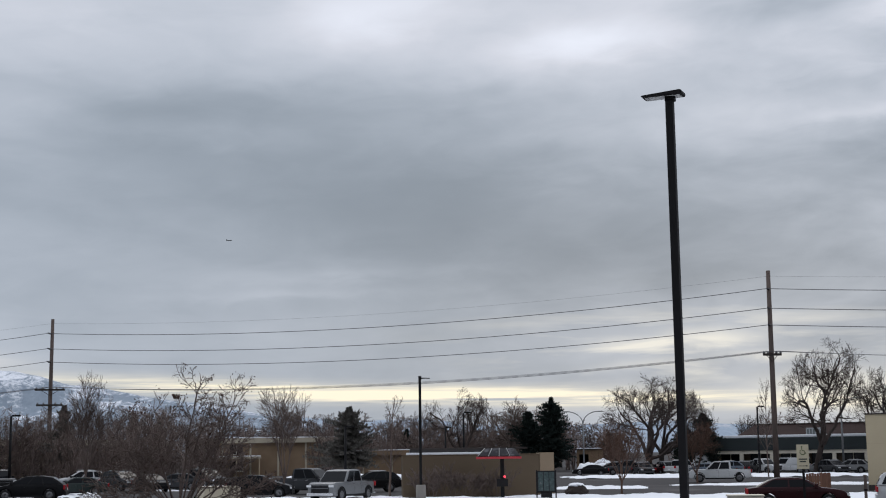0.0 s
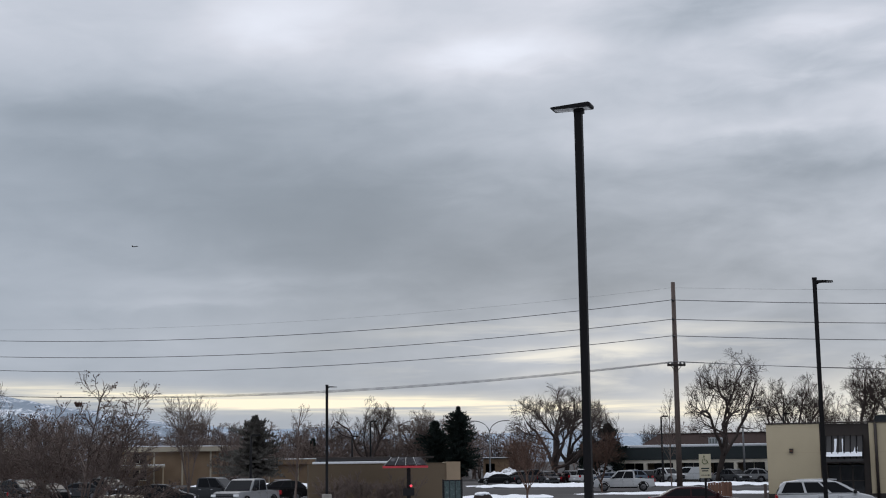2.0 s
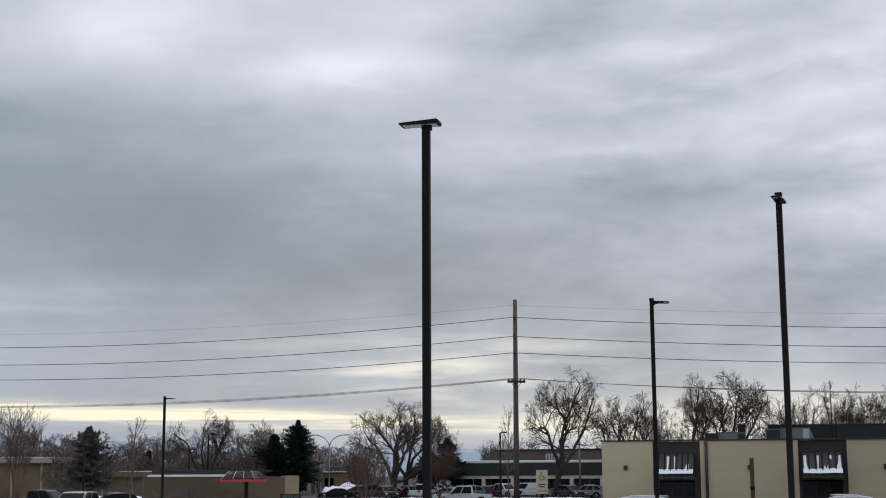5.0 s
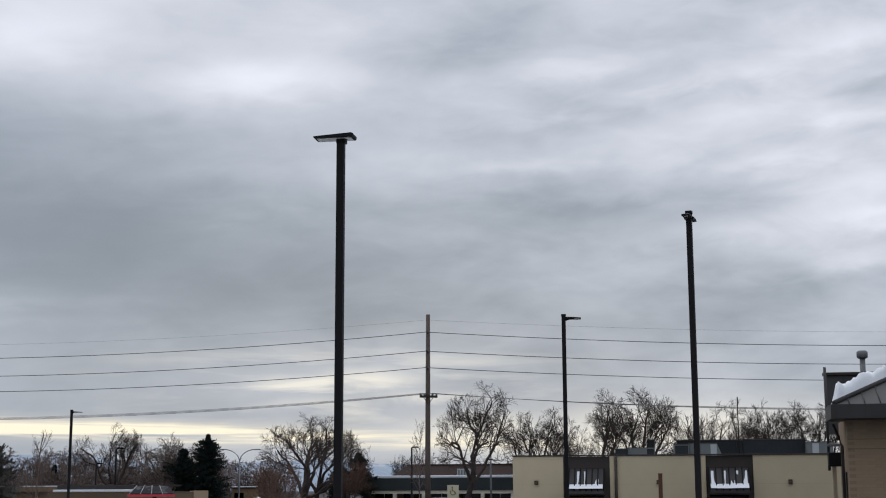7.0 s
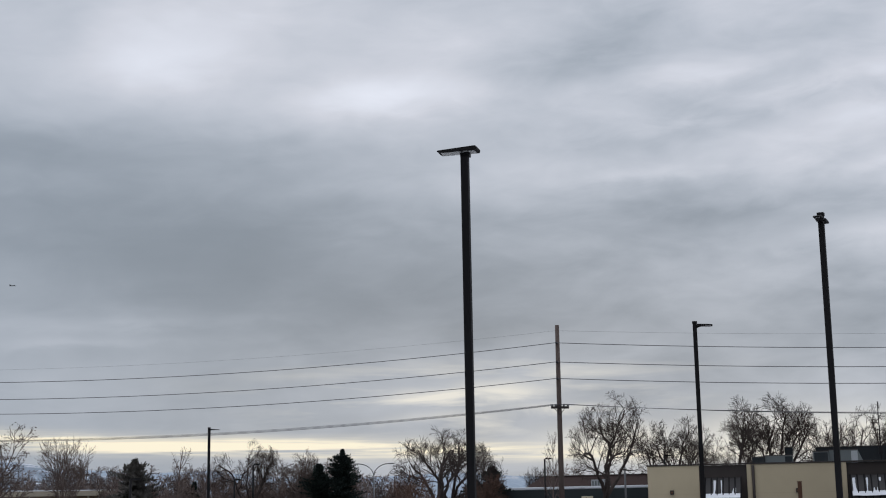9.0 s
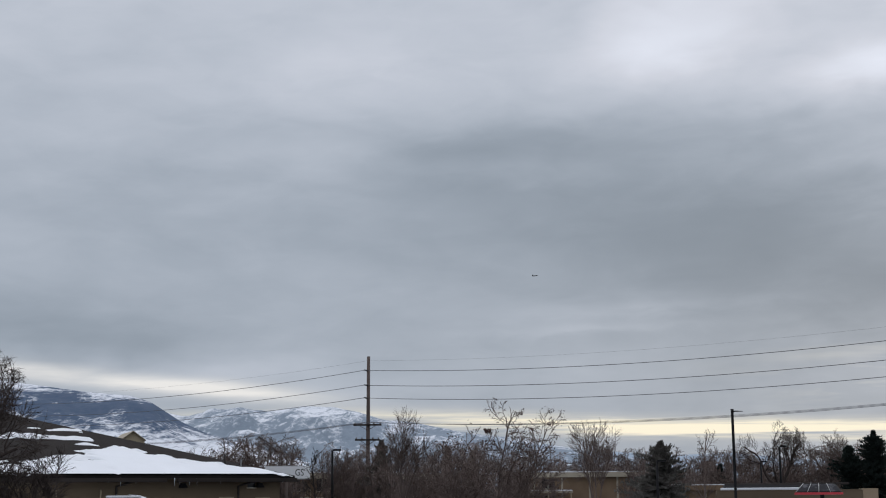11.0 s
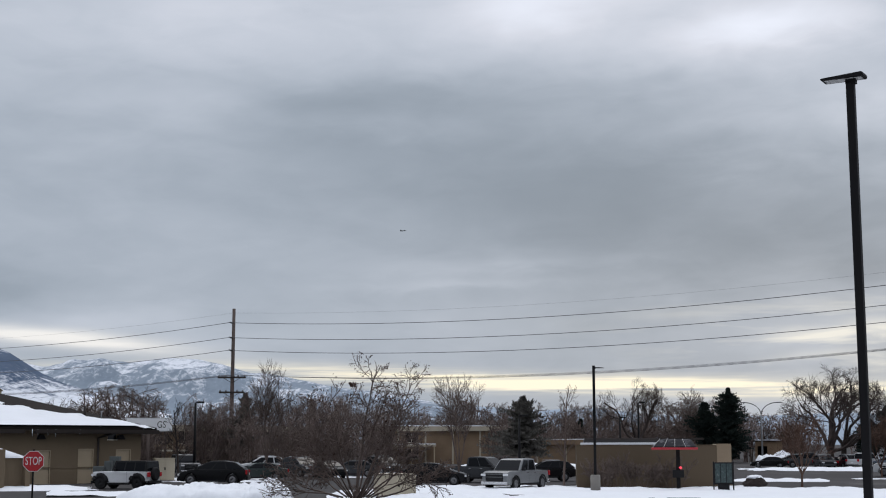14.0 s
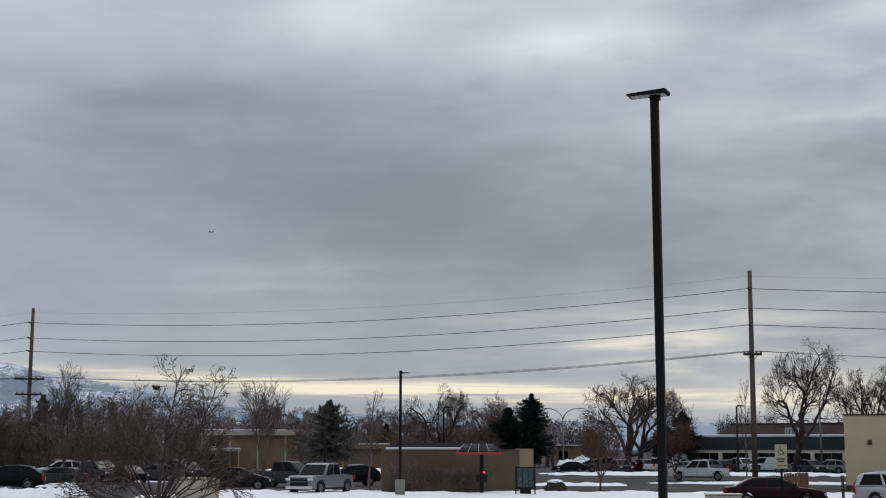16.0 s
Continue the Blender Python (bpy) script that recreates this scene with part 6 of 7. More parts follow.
FAR = ((5.9, "sedan", "black", 175), (6.75, "suv", "dark", 180), (7.35, "pickup", "dark", 178), (8.0, "suv", "dark", -75), (8.65, "sedan", "maroon", 60), (9.0, "suv", "silver", -60),
       (9.55, "pickup", "white", 60), (10.35, "sedan", "blue", 175), (11.3, "suv", "blue", 180), (12.15, "suv", "black", 70), (12.75, "pickup", "white", -45), (13.75, "van", "white", 172), (14.9, "sedan", "silver", 178), (15.45, "suv", "dark", -60), (16.1, "suv", "silver", 175), (16.75, "sedan", "dark", 180))
for az, kind, colour, turn in FAR:
    car(kind, colour, az, 157 + rr2.uniform(-1.5, 3), turn + rr2.uniform(-6, 6), 0.86, f"parked {colour} {CAR_WORDS[kind]} in the far row")
car("pickup", "white", 11.05, 119, 180, 0.90, "white pickup truck waiting on the road beyond the verge")
car("sedan", "maroon", 13.98, 66, 4, 0.95, "maroon sedan parked beside the snowy verge")
car("minivan", "white", 18.9, 68.5, 3, 0.90, "white minivan with roof rails parked before the stucco building")
car("suv", "white", 25.9, 66.5, 178, 0.95, "white parked sport utility vehicle before the stucco building")


# ---- drive-through furniture ----
def order_canopy():
    root = thing("order_canopy", facing(2.30, 79.5, 0), "red and black drive-through order canopy on a post", "canopy")
    part("post", box(-0.11, 0.11, -0.11, 0.11, 0, 2.4, 0.01), BLACK_STEEL, root)
    part("canopy_rim", box(-1.45, 1.1, -0.95, 0.55, 2.30, 2.42, 0.015), RED_PAINT, root, "red rim")
    rv = [(-1.42, -0.93, 2.42), (1.07, -0.93, 2.42), (1.07, 0.53, 2.42), (-1.42, 0.53, 2.42), (-1.0, -0.2, 2.88), (0.72, -0.2, 2.88), (0.72, 0.1, 2.88), (-1.0, 0.1, 2.88)]
    part("canopy_roof", mesh_of("canopy_roof", rv, [(3, 2, 1, 0), (4, 5, 6, 7), (0, 1, 5, 4), (1, 2, 6, 5), (2, 3, 7, 6), (3, 0, 4, 7)], BLACK_STEEL), None, root)
    for i in range(4):
        x, xt = -1.30 + i * 0.60, -0.93 + i * 0.41
        v = [(x, -0.90, 2.45), (x + 0.48, -0.90, 2.45), (xt + 0.34, -0.23, 2.86), (xt, -0.23, 2.86)]
        part("roof_panel", mesh_of("roof_panel", [(a, b - 0.02, c + 0.02) for a, b, c in v] + v, [(0, 1, 2, 3), (4, 5, 1, 0), (5, 6, 2, 1), (6, 7, 3, 2), (7, 4, 0, 3)], CANOPY_GLASS), None, root, "dark translucent roof panel")
        part("roof_bar", tube([(x - 0.06, -0.93, 2.46), (xt - 0.04, -0.22, 2.90)], 0.015, 6), GREY_STEEL, root)
    sp = part("speaker_box", box(-0.32, 0.32, -0.30, 0.1, 0.75, 1.18, 0.03), PLASTIC, root)
    part("screen", box(-0.12, 0.12, -0.14, -0.11, 1.2, 1.5, 0.01), PLASTIC, sp)
    part("red_lamp", tube([(0.13, -0.2, 1.3), (0.13, -0.26, 1.3)], [0.07, 0.055], 12), RED_GLOW, sp, "small lit red lamp")


CANOPY_GLASS = surface("grey_canopy_panel", (0.022, 0.022, 0.026), 0.85, 0.3, 2, 6, 0.1, second=(0.09, 0.09, 0.10), cover=0.38)
RED_GLOW = surface("lit_red_lamp", (0.5, 0.03, 0.05), 0.3)
_b = RED_GLOW.node_tree.nodes["Principled BSDF"]
_b.inputs["Emission Color"].default_value = (1.0, 0.08, 0.12, 1)
_b.inputs["Emission Strength"].default_value = 1.2
order_canopy()


def menu_board():
    root = thing("menu_board", facing(4.08, 78.0, 4), "black framed drive-through menu board with dark panels", "menu board")
    part("base", box(-0.3, 0.3, -0.2, 0.2, 0, 0.42, 0.02), PLASTIC, root)
    part("cabinet", box(-0.50, 0.50, -0.12, 0.12, 0.42, 1.62, 0.02), PLASTIC, root)
    for i in range(3):
        x = -0.45 + i * 0.31
        part("panel", box(x, x + 0.27, -0.135, -0.121, 0.52, 1.55, 0.004), MENU_PANEL, root)
    for s in (-1, 1):
        part("frame_post", box(s * 0.53 - 0.03, s * 0.53 + 0.03, -0.1, 0.1, 0.0, 1.66, 0.01), BLACK_STEEL, root)


MENU_PANEL = surface("dark_menu_panel", (0.05, 0.07, 0.07), 0.2, 0.5, 6, 14, 0.0, second=(0.16, 0.17, 0.16), cover=0.3)
menu_board()


def boulder(az, d, w, h, seed, label="snow-topped brown shrub mound beside the lane"):
    bm = bmesh.new()
    bmesh.ops.create_icosphere(bm, subdivisions=3, radius=1.0)
    for v in bm.verts:
        k = 1 + 0.22 * noise.noise(v.co * 1.7 + Vector((seed, 0, 0)))
        v.co = Vector((v.co.x * w / 2 * k, v.co.y * w / 2 * k, max(-0.05, (v.co.z * 0.6 + 0.4) * h * k)))
    root = thing("boulder", pose(*spot(az, d)), label, "boulder")
    part("stone", bm, BARK, root)
    bm = bmesh.new()
    bmesh.ops.create_icosphere(bm, subdivisions=3, radius=1.0)
    for v in bm.verts:
        k = 1 + 0.3 * noise.noise(v.co * 2.3 + Vector((seed, 4, 0)))
        v.co = Vector((v.co.x * w * 0.34 * k, v.co.y * w * 0.40 * k, h * 0.95 + v.co.z * 0.13 * k))
    part("snow_cap", bm, SNOW, root, "cap of snow")


boulder(5.30, 85, 1.35, 0.70, 2.0)


# ---- signs, cabinets, enclosures ----
def text_part(name, body, size, material, parent, m, depth=0.004):
    cu = bpy.data.curves.new(name, "FONT")
    cu.body, cu.size, cu.align_x, cu.align_y, cu.extrude = body, size, "CENTER", "CENTER", depth
    tmp = bpy.data.objects.new(name, cu)
    scene.collection.objects.link(tmp)
    dg = bpy.context.evaluated_depsgraph_get()
    me = bpy.data.meshes.new_from_object(tmp.evaluated_get(dg))
    bpy.data.objects.remove(tmp)
    me.materials.clear()
    me.materials.append(material)
    ob = new(name, me)
    ob.parent = parent
    ob.matrix_basis = m
    return ob


SIGN_RED = surface("stop_red", (0.42, 0.03, 0.035), 0.4, 0.1, 3, 20, 0.02)


def stop_sign():
    d = 58.0
    root = thing("stop_sign", facing(-23.53, d, 0), "red octagonal stop sign with a white border on a post", "road sign")
    zc, r = 2.6 + d * math.tan(radians(-0.62)), 0.42
    part("post", box(-0.035, 0.035, 0.0, 0.06, 0, zc + r + 0.05, 0.005), BLACK_STEEL, root)

    def octagon(rad, y0, y1):
        bm = bmesh.new()
        a = [bm.verts.new((rad * math.cos(radians(22.5 + 45 * k)), y0, zc + rad * math.sin(radians(22.5 + 45 * k)))) for k in range(8)]
        b = [bm.verts.new((v.co.x, y1, v.co.z)) for v in a]
        bm.faces.new(a[::-1])
        bm.faces.new(b)
        for k in range(8):
            bm.faces.new((a[k], a[(k + 1) % 8], b[(k + 1) % 8], b[k]))
        bmesh.ops.recalc_face_normals(bm, faces=bm.faces)
        return bm
    part("border", octagon(r * 1.04, -0.006, 0.0), WHITE_SIGN, root, "white border")
    part("face", octagon(r * 0.985, -0.012, -0.0065), SIGN_RED, root, "red face")
    t_ = text_part("lettering", "STOP", 0.33, WHITE_SIGN, root, pose(0, -0.016, zc, 90, 0, 0) @ Matrix.Diagonal((0.80, 1.35, 1, 1)))


stop_sign()
SIGN_CREAM = surface("cream_sign_face", (0.55, 0.50, 0.36), 0.5, 0.06, 2, 20, 0.02)
SIGN_INK = surface("dark_sign_ink", (0.03, 0.035, 0.035), 0.6, 0.1, 3, 20, 0.0)
SIGN_GREEN = surface("olive_sign_ink", (0.10, 0.13, 0.05), 0.6, 0.1, 3, 20, 0.0)


def parking_sign():
    root = thing("parking_sign", facing(14.30, 60, 0), "cream accessible parking sign with a green wheelchair symbol", "sign")
    z0, z1, hw = 1.80, 2.80, 0.245
    part("post", box(-0.05, 0.05, 0.0, 0.08, 0, 1.82, 0.005), BLACK_STEEL, root)
    part("panel", box(-hw, hw, -0.02, 0.02, z0, z1, 0.006), SIGN_CREAM, root)
    y = -0.024
    ring = [(0.0 + 0.11 * math.cos(a), y, 2.50 + 0.11 * math.sin(a)) for a in [math.pi * (0.75 + 1.25 * k / 14) for k in range(15)]]
    part("symbol", tube(ring, 0.017, 5), SIGN_GREEN, root)
    part("symbol", tube([(-0.03, y, 2.68), (-0.02, y, 2.56), (0.07, y, 2.545), (0.10, y, 2.43), (0.14, y, 2.42)], 0.018, 5), SIGN_GREEN, root)
    part("symbol", tube([(-0.03, y - 0.01, 2.71), (-0.03, y + 0.01, 2.71)], 0.03, 10), SIGN_GREEN, root)
    for zz, w in ((2.20, 0.17), (2.10, 0.13)):
        part("text_bar", box(-w, w, -0.024, -0.021, zz - 0.025, zz + 0.025), SIGN_INK, root)
    part("arrow", box(-0.18, 0.12, -0.024, -0.021, 1.91, 1.935), SIGN_INK, root)
    part("arrow", prism([(0.12, 1.885), (0.2, 1.9225), (0.12, 1.96)], -0.024, -0.021), SIGN_INK, root)


parking_sign()


def pole_sign():
    root = thing("pole_sign", facing(-18.85, 118, 0), "white rectangular shop sign on a steel pole", "sign")
    part("pole", tube([(-0.6, 0.2, 0), (-0.6, 0.2, 4.6)], 0.12, 10), POLE_WOOD, root)
    part("panel", box(-2.4, 1.32, -0.1, 0.15, 3.78, 4.78, 0.02), WHITE_SIGN, root)
    part("frame", box(-2.45, 1.36, -0.08, 0.13, 3.72, 3.78, 0.01), GREY_STEEL, root)
    part("frame", box(-2.45, 1.36, -0.08, 0.13, 4.78, 4.84, 0.01), GREY_STEEL, root)
    text_part("lettering", "GS", 0.78, SIGN_INK, root, pose(0.45, -0.106, 4.26, 90, 0, 0) @ Matrix.Diagonal((0.8, 1, 1, 1)))


pole_sign()


def cabinet(az, d, w, dp, h, turn, label, mat, name="utility_cabinet"):
    root = thing(name, facing(az, d, turn), label, "utility box", "utility boxes")
    part("plinth", box(-w / 2 - 0.08, w / 2 + 0.08, -dp / 2 - 0.08, dp / 2 + 0.08, 0, 0.1, 0.01), CONCRETE, root)
    part("casing", box(-w / 2, w / 2, -dp / 2, dp / 2, 0.1, h, 0.03), mat, root)
    for s in (-1, 1):
        dr = part("door", box(s * w / 4 - w / 4 + 0.03, s * w / 4 + w / 4 - 0.03, -dp / 2 - 0.015, -dp / 2, 0.18, h - 0.08, 0.005), mat, root)
        part("handle", box(-s * 0.06 - 0.02 + s * w * 0.02, -s * 0.06 + 0.02 + s * w * 0.02, -dp / 2 - 0.04, -dp / 2 - 0.015, h * 0.5, h * 0.62), PLASTIC, dr)
    part("lid", box(-w / 2 - 0.03, w / 2 + 0.03, -dp / 2 - 0.03, dp / 2 + 0.03, h, h + 0.05, 0.01), mat, root)
    return root


BEIGE_BOX = surface("beige_box_paint", (0.42, 0.37, 0.28), 0.6, 0.1, 1, 20, 0.05)
cabinet(-18.5, 104, 1.42, 1.0, 1.62, 10, "beige steel utility cabinet beside parked cars", BEIGE_BOX)
cabinet(-9.2, 69, 1.75, 1.5, 1.15, 15, "beige steel transformer box standing in snow", BEIGE_BOX, "transformer_box")
cabinet(12.0, 50, 1.2, 0.8, 1.02, 5, "cream steel utility box beside the verge", CREAM)


def bollard(az, d, h, w, label, mat, name="bollard"):
    root = thing(name, facing(az, d), label, "post")
    part("post", box(-w / 2, w / 2, -w / 2, w / 2, 0, h, 0.015), mat, root)
    part("cap", box(-w / 2 - 0.015, w / 2 + 0.015, -w / 2 - 0.015, w / 2 + 0.015, h, h + 0.04, 0.01), mat, root)
    part("band", box(-w / 2 - 0.01, w / 2 + 0.01, -w / 2 - 0.01, w / 2 + 0.01, h * 0.55, h * 0.6), BLACK_STEEL, root)


bollard(16.62, 64, 1.42, 0.13, "short dark steel post beside the parked vehicles", POLE_WOOD)
bollard(22.70, 70, 3.32, 0.20, "tall brown wooden post before the stucco wall", WOOD_FENCE, "wooden_post")


def wood_enclosure(az, d, w, h):
    root = thing("wooden_enclosure", facing(az, d, 20), "red-brown board enclosure behind the parking sign", "fence")
    n = 9
    for i in range(n):
        x = -w / 2 + w * i / n
        part("board", box(x + 0.01, x + w / n - 0.01, 0, 0.03, 0.05, h + 0.02 * ((i * 7) % 3)), WOOD_FENCE, root)
        y = 0.03 + 1.5 * i / n
        part("board", box(w / 2, w / 2 + 0.03, y, y + 1.5 / n - 0.02, 0.05, h + 0.02 * ((i * 5) % 3)), WOOD_FENCE, root)
    part("rail", box(-w / 2, w / 2, 0.03, 0.08, h * 0.7, h * 0.78), WOOD_FENCE, root)
    part("rail", box(-w / 2, w / 2, 0.03, 0.08, h * 0.2, h * 0.28), WOOD_FENCE, root)


wood_enclosure(14.85, 75, 1.3, 1.35)


def dumpster():
    root = thing("dumpster", facing(-26.45, 78, 8), "cream steel dumpster with a sloped black lid", "dumpster")
    part("bin", prism([(-0.85, 0.15), (0.75, 0.15), (0.75, 1.25), (0.45, 1.66), (-0.85, 1.05)], -0.98, 0.98, 0.02), CREAM, root).matrix_basis = Matrix(((0, 1, 0, 0), (1, 0, 0, 0), (0, 0, 1, 0), (0, 0, 0, 1)))
    part("lid", mesh_of("lid", [(-1.0, -0.9, 1.08), (1.0, -0.9, 1.08), (1.0, 0.45, 1.72), (-1.0, 0.45, 1.72), (-1.0, -0.9, 1.03), (1.0, -0.9, 1.03), (1.0, 0.45, 1.67), (-1.0, 0.45, 1.67)], [(0, 1, 2, 3), (4, 7, 6, 5), (0, 4, 5, 1), (1, 5, 6, 2), (2, 6, 7, 3), (3, 7, 4, 0)], PLASTIC), None, root, "black plastic lid")
    part("lifting_bar", box(-1.05, 1.05, -0.95, -0.87, 0.75, 0.9, 0.02), PLASTIC, root)
    part("pocket", box(-1.12, -0.98, -0.6, 0.5, 0.6, 0.85, 0.02), CREAM, root)
    part("pocket", box(0.98, 1.12, -0.6, 0.5, 0.6, 0.85, 0.02), CREAM, root)
    part("label_bar", box(-0.75, 0.75, -0.862, -0.855, 0.35, 0.55), WHITE_SIGN, root)
    for s in (-0.8, 0.8):
        part("caster", tube([(s, -0.05, 0.08), (s, 0.05, 0.08)], 0.08, 10), TYRE, root)


dumpster()


def trash_enclosure():
    root = thing("trash_enclosure", facing(-25.4, 86, 20), "tan block trash enclosure with a steel gate and snow on top", "enclosure")
    part("pier", box(0.75, 1.15, -0.4, 0.0, 0, 2.38, 0.02), WALL_TAN, root)
    part("beam", box(-2.2, 0.75, -0.25, -0.05, 2.2, 2.38, 0.02), TRIM_DARK, root)
    part("snow_cover", box(-1.3, 0.75, -0.22, 0.3, 2.384, 2.52, 0.05), SNOW, root, "ridge of snow")
    part("wall", box(-2.6, -2.3, -0.3, 3, 0, 2.3), WALL_TAN, root)
    g = part("gate", box(-2.2, 0.7, -0.12, -0.08, 0.1, 2.15), WALL_GROOVE, root)
    for x in (-2.1, -0.8, 0.55):
        part("gate_post", tube([(x, -0.15, 0.05), (x, -0.15, 2.15)], 0.045, 6), DOOR_TAN, g)
    part("wall", box(0.85, 2.75, 0.5, 0.8, 0, 1.85, 0.02), WALL_TAN, root)
    part("wall", box(2.55, 2.85, 0.0, 3.0, 0, 1.85, 0.02), WALL_TAN, root)
    part("snow_cover", mesh_of("snow_cover", [(0.9, 0.35, 1.86), (2.9, 0.35, 1.86), (2.9, 2.6, 2.0), (0.9, 2.6, 2.6), (0.9, 0.35, 2.0), (2.6, 0.4, 1.95), (1.4, 1.0, 2.42), (0.9, 1.0, 2.55)], [(0, 1, 5, 4), (4, 5, 6, 7), (1, 2, 6, 5), (2, 3, 7, 6)], SNOW, True), None, root, "sloping snow heap")


trash_enclosure()
ac = thing("condenser_unit", facing(-28.0, 80), "dark steel condenser unit beside the wall", "condenser")
part("casing", box(-0.5, 0.5, -0.4, 0.4, 0.05, 1.1, 0.03), UNIT_DARK, ac)
for i in range(8):
    part("slat", box(-0.45, 0.45, -0.42, -0.4, 0.15 + i * 0.11, 0.19 + i * 0.11), PLASTIC, ac)
for az, d, w, h in ((-21.0, 97, 0.8, 1.2), (-20.65, 97, 0.5, 1.55), (-20.4, 97.5, 0.7, 1.85)):
    u = thing("meter_cabinet", facing(az, d, -20), "grey steel meter cabinet against the block wall", "utility box", "utility boxes")
    part("casing", box(-w / 2, w / 2, -0.2, 0.2, 0.1, h, 0.03), UNIT_GREY, u)
    part("door", box(-w / 2 + 0.05, w / 2 - 0.05, -0.215, -0.2, 0.2, h - 0.1, 0.005), UNIT_GREY, u)
    part("foot", box(-w / 2, w / 2, -0.18, 0.18, 0, 0.1), CONCRETE, u)


# ---- street lights further off ----
def street_light(az, d, top, arms, mat, label, reach=2.2):
    root = thing("street_lamp", facing(az, d), label, "street lamp", "street lamps")
    part("pole", tube([(0, 0, 0), (0, 0, top * 0.80 if mat is not BLACK_STEEL else top - 0.2)], [0.13, 0.09], 8), mat, root)
    for s in ((-1, 1) if arms == 2 else (1,)):
        if mat is not BLACK_STEEL:
            pts = [(s * reach * (1 - math.cos(k / 8 * math.pi * 0.5)), 0, top * 0.79 + top * 0.21 * math.sin(k / 8 * math.pi * 0.5)) for k in range(9)]
            arm = part("arm", tube(pts, 0.065, 6), mat, root)
            e = pts[-1]
            part("lamp_head", box(e[0] - 0.35 + s * 0.25, e[0] + 0.35 + s * 0.25, -0.14, 0.14, e[2] - 0.08, e[2] + 0.06, 0.03), mat, arm)
        else:
            part("lamp_head", box(0.05, 0.75, -0.17, 0.17, top - 0.25, top - 0.1, 0.02), mat, root)
    return root


street_light(5.63, 196, 8.25, 2, DULL_STEEL, "curved two-armed galvanised street lamp")
street_light(15.85, 160, 8.2, 1, DULL_STEEL, "galvanised street lamp with a curved arm", 1.6)
street_light(9.75, 185, 5.8, 1, DULL_STEEL, "galvanised street lamp behind bare trees", 1.2)
street_light(0.75, 150, 7.2, 1, BLACK_STEEL, "dark lamp post beyond the drive-through")
street_light(0.0, 170, 6.0, 1, BLACK_STEEL, "dark lamp post beyond the drive-through")
street_light(-17.3, 121, 6.4, 1, BLACK_STEEL, "dark lamp post in the motel lot")
street_light(-4.1, 118, 5.2, 1, BLACK_STEEL, "dark lamp post in the motel lot")
street_light(12.62, 150, 7.3, 1, BLACK_STEEL, "dark lamp post near the utility pole")
street_light(17.45, 158, 7.6, 1, BLACK_STEEL, "dark lamp post behind the stucco building")


# ---- snow heaps ----
def snow_heap(az, d, w, dp, h, seed, label="ploughed heap of lumpy snow beside the lane"):
    nu, nv = 110, 30
    verts, faces = [], []
    for j in range(nv + 1):
        for i in range(nu + 1):
            u, v = i / nu * 2 - 1, j / nv * 2 - 1
            e = max(0.0, 1 - (abs(u) ** 2.4 + abs(v) ** 2.2))
            x, y = u * w / 2, v * dp / 2
            q = noise.fractal((x * 0.55 + seed, y * 0.55, seed), 0.9, 2.1, 6)
            lump = abs(noise.noise((x * 1.7 + seed, y * 1.7, 3.0))) + 0.7 * abs(noise.noise((x * 4.1 + seed, y * 4.1, 8.0)))
            verts.append((x, y, h * (e ** 0.55) * (0.75 + 0.35 * q + 0.2 * lump) - 0.03))
    for j in range(nv):
        for i in range(nu):
            q = j * (nu + 1) + i
            faces.append((q, q + 1, q + nu + 2, q + nu + 1))
    ob = new("snow_heap", mesh_of("snow_heap", verts, faces, SNOW, True))
    ob.matrix_world = facing(az, d)
    return tagged(ob, label, "snow heap", "snow heaps", "structure")


snow_heap(-16.9, 70, 8.5, 6, 0.90, 1)
snow_heap(-14.7, 69, 3.4, 4, 1.0, 4)
snow_heap(6.2, 195, 6.0, 5, 1.6, 6)
snow_heap(-1.9, 130, 4.5, 4, 0.8, 8)
snow_heap(-7.6, 68, 6.0, 5, 0.35, 9)
snow_heap(10.4, 172, 3.0, 3, 2.4, 10)


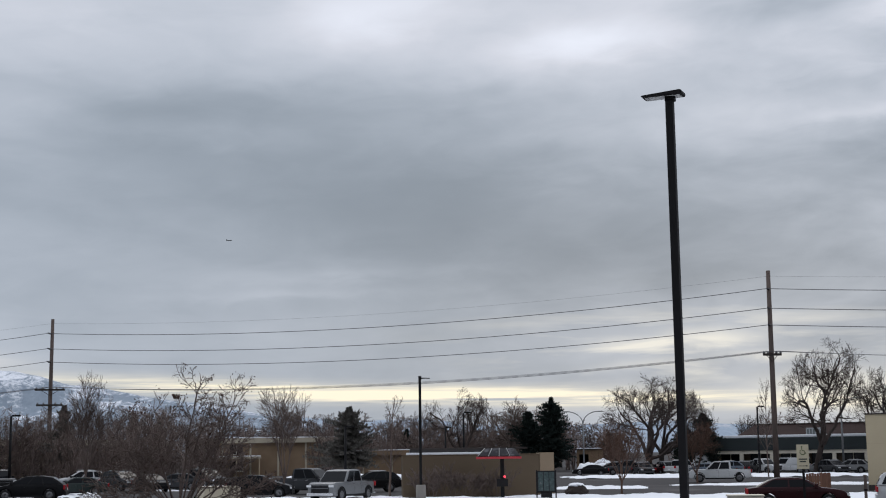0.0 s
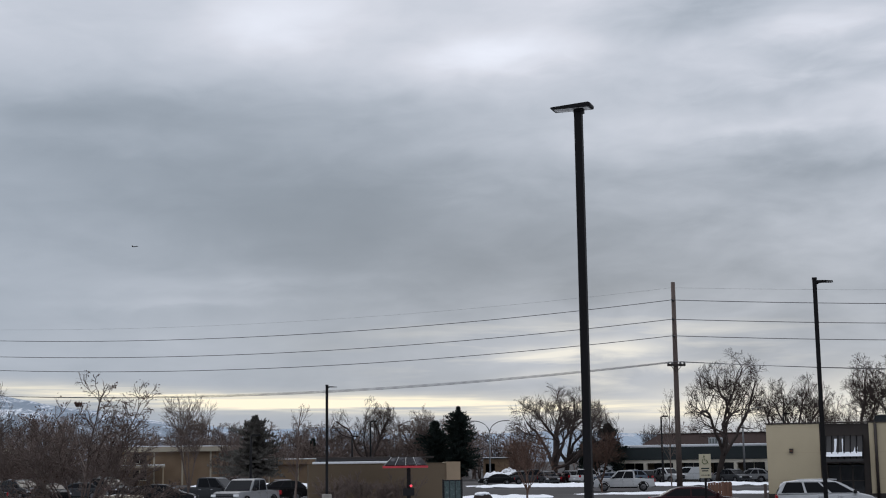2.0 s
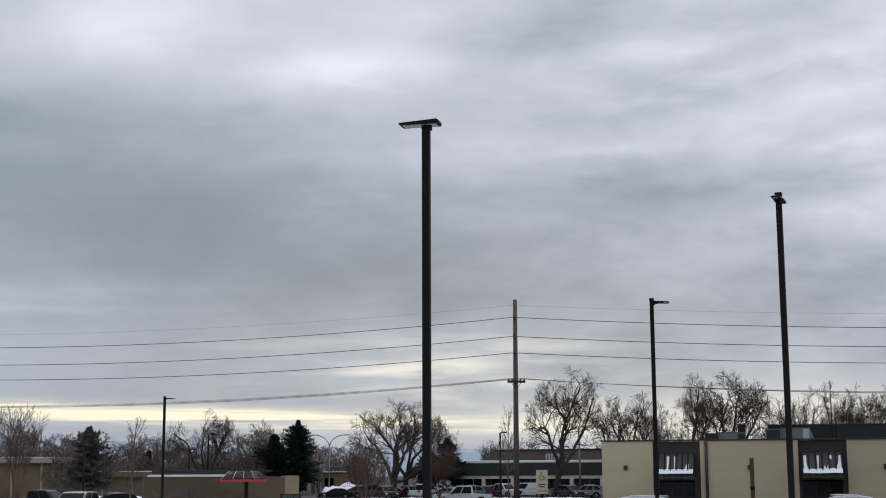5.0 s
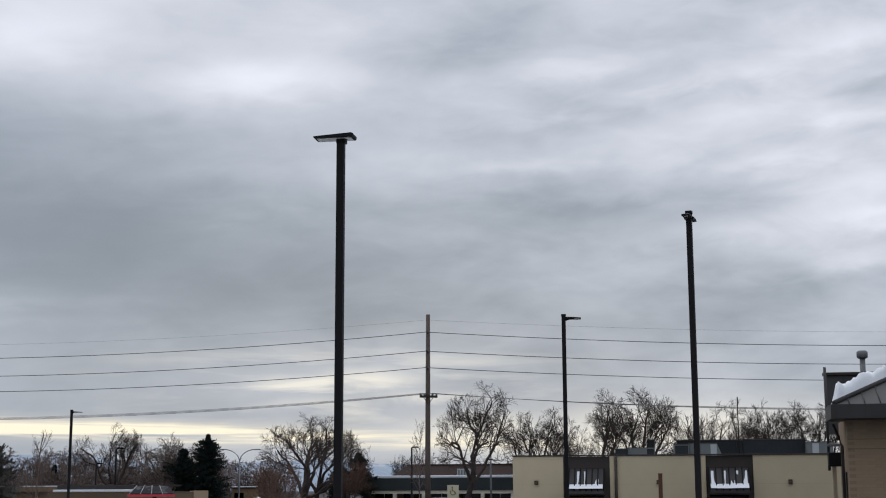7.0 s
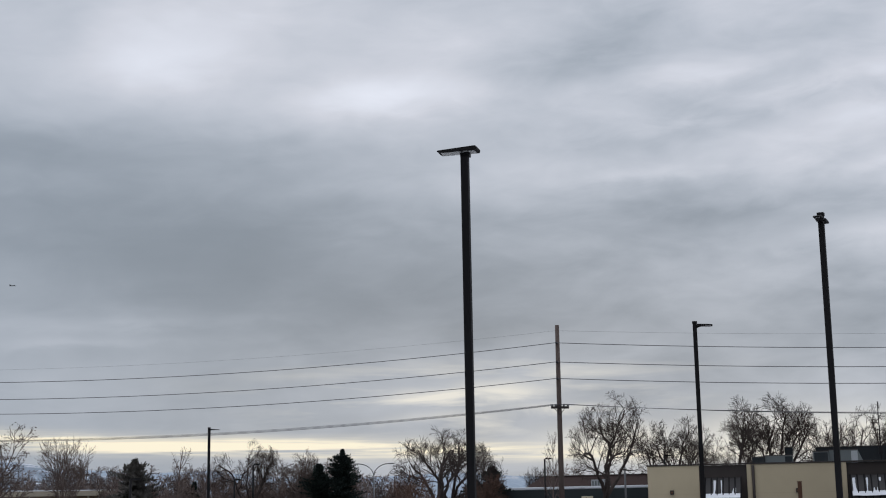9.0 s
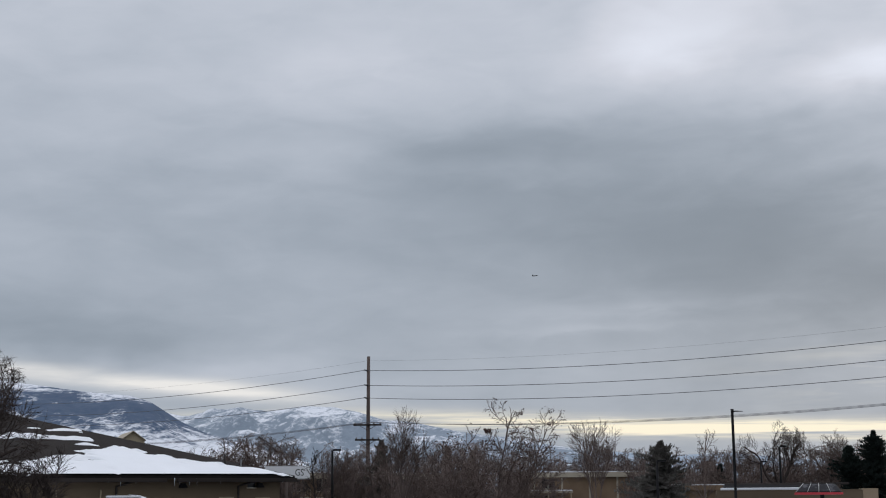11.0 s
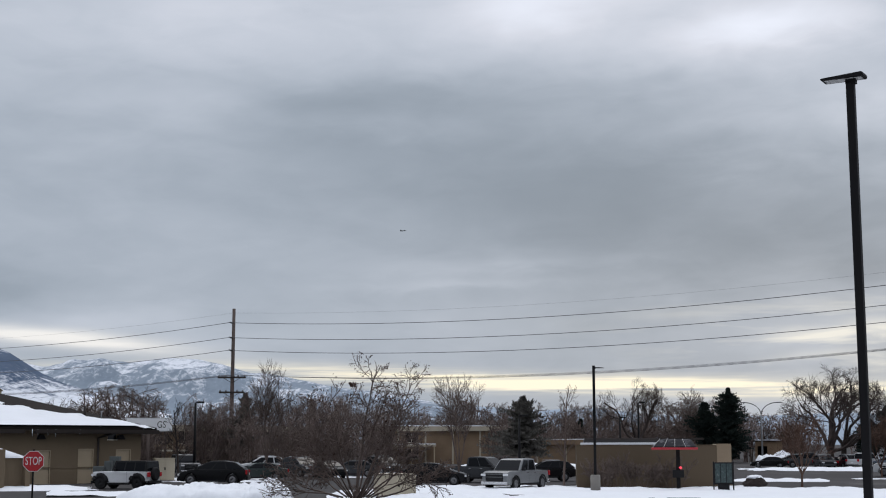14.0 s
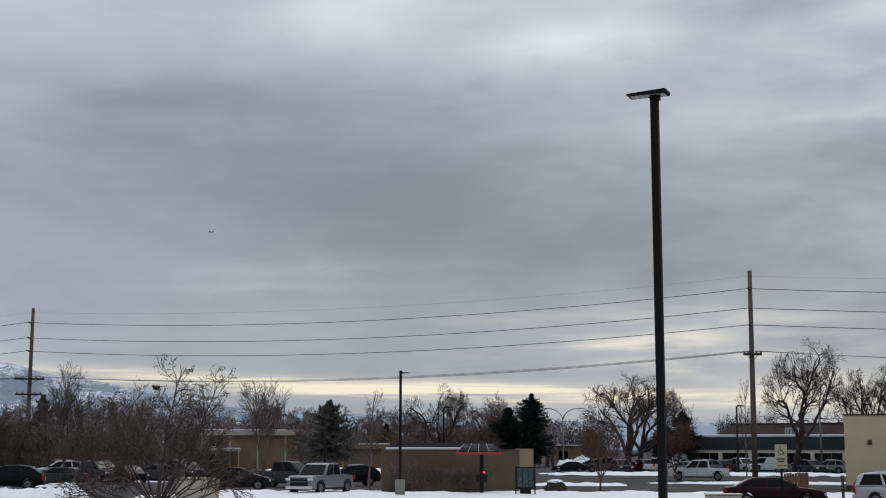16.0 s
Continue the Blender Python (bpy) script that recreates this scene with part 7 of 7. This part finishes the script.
# ---- jet ----
def jet():
    p = spot(-8.87, 2500, EYE + 2500 * math.tan(radians(8.79)))
    root = thing("jet_aircraft", pose(p.x, p.y, p.z, 0, -4, 10), "small dark grey jet aircraft under the clouds", "aircraft")
    root.scale = (0.78, 0.78, 0.78)
    m = BLACK_STEEL
    part("fuselage", tube([(-7.2, 0, 0), (-6.6, 0, 0.1), (-2, 0, 0.2), (2, 0, 0.25), (5, 0, 0.1), (7.6, 0, 0)], [0.55, 0.75, 0.95, 0.9, 0.6, 0.05], 12), m, root)
    part("canopy", tube([(1.6, 0, 0.9), (3.0, 0, 1.15), (4.6, 0, 0.7)], [0.2, 0.45, 0.15], 8), CAR_GLASS, root)
    for s in (-1, 1):
        part("wing", mesh_of("wing", [(1.8, s * 0.7, 0.1), (-2.6, s * 0.7, 0.1), (-2.8, s * 4.8, 0.0), (-1.5, s * 4.8, 0.0), (1.8, s * 0.7, -0.1), (-2.6, s * 0.7, -0.1), (-2.8, s * 4.8, -0.08), (-1.5, s * 4.8, -0.08)], [(0, 1, 2, 3), (7, 6, 5, 4), (0, 3, 7, 4), (1, 5, 6, 2), (2, 6, 7, 3)], m), None, root)
        part("tailplane", mesh_of("tailplane", [(-4.6, s * 0.6, 0), (-6.8, s * 0.6, 0), (-7.4, s * 2.7, -0.1), (-6.4, s * 2.7, -0.1), (-4.6, s * 0.6, -0.12), (-6.8, s * 0.6, -0.12), (-7.4, s * 2.7, -0.16), (-6.4, s * 2.7, -0.16)], [(0, 1, 2, 3), (7, 6, 5, 4), (0, 3, 7, 4), (1, 5, 6, 2), (2, 6, 7, 3)], m), None, root)
    part("fin", prism([(-3.8, 0.7), (-7.0, 0.7), (-7.4, 3.3), (-6.2, 3.3)], -0.09, 0.09), m, root)


jet()



# ---- brickwork of the near corner ----
def brickwork():
    """Long tan bricks on the part of the wall that stands in view, each proud of the joint."""
    bw, bh, g = 0.40, 0.10, 0.006
    me = bpy.data.meshes.new("brick")
    bm = box(0, bw - g, 0.0, 0.02, 0, bh - g, 0.003)
    bm.to_mesh(me)
    bm.free()
    me.materials.append(BRICK_TAN)
    r = random.Random(9)
    for j in range(26):
        z = 4.72 - (j + 1) * bh
        for i in range(10):
            x = i * bw + (0.2 if j % 2 else 0.0)
            b = new("brick", me)
            b.parent = brick_front
            b.location = (x, -0.001 + r.uniform(-0.002, 0.002), z)
    # joined rest of the face, lower down and further along
    v, f = [], []
    for j in range(47):
        z = 4.72 - (j + 1) * bh
        for i in range(35):
            x = i * bw + (0.2 if j % 2 else 0.0)
            if (j < 26 and i < 10) or z < 0:
                continue
            x1, z1 = min(13.99, x + bw - g), z + bh - g
            b = len(v)
            v.extend([(x, 0.0, z), (x1, 0.0, z), (x1, 0.0, z1), (x, 0.0, z1), (x, 0.02, z), (x1, 0.02, z), (x1, 0.02, z1), (x, 0.02, z1)])
            f.extend([(b, b + 1, b + 2, b + 3), (b + 4, b, b + 3, b + 7), (b + 1, b + 5, b + 6, b + 2), (b + 3, b + 2, b + 6, b + 7), (b + 4, b + 5, b + 1, b)])
    ob = part("brick_courses", mesh_of("brick_courses", v, f, BRICK_TAN), None, brick_front)
    ob["kind"] = "stuff"


brickwork()
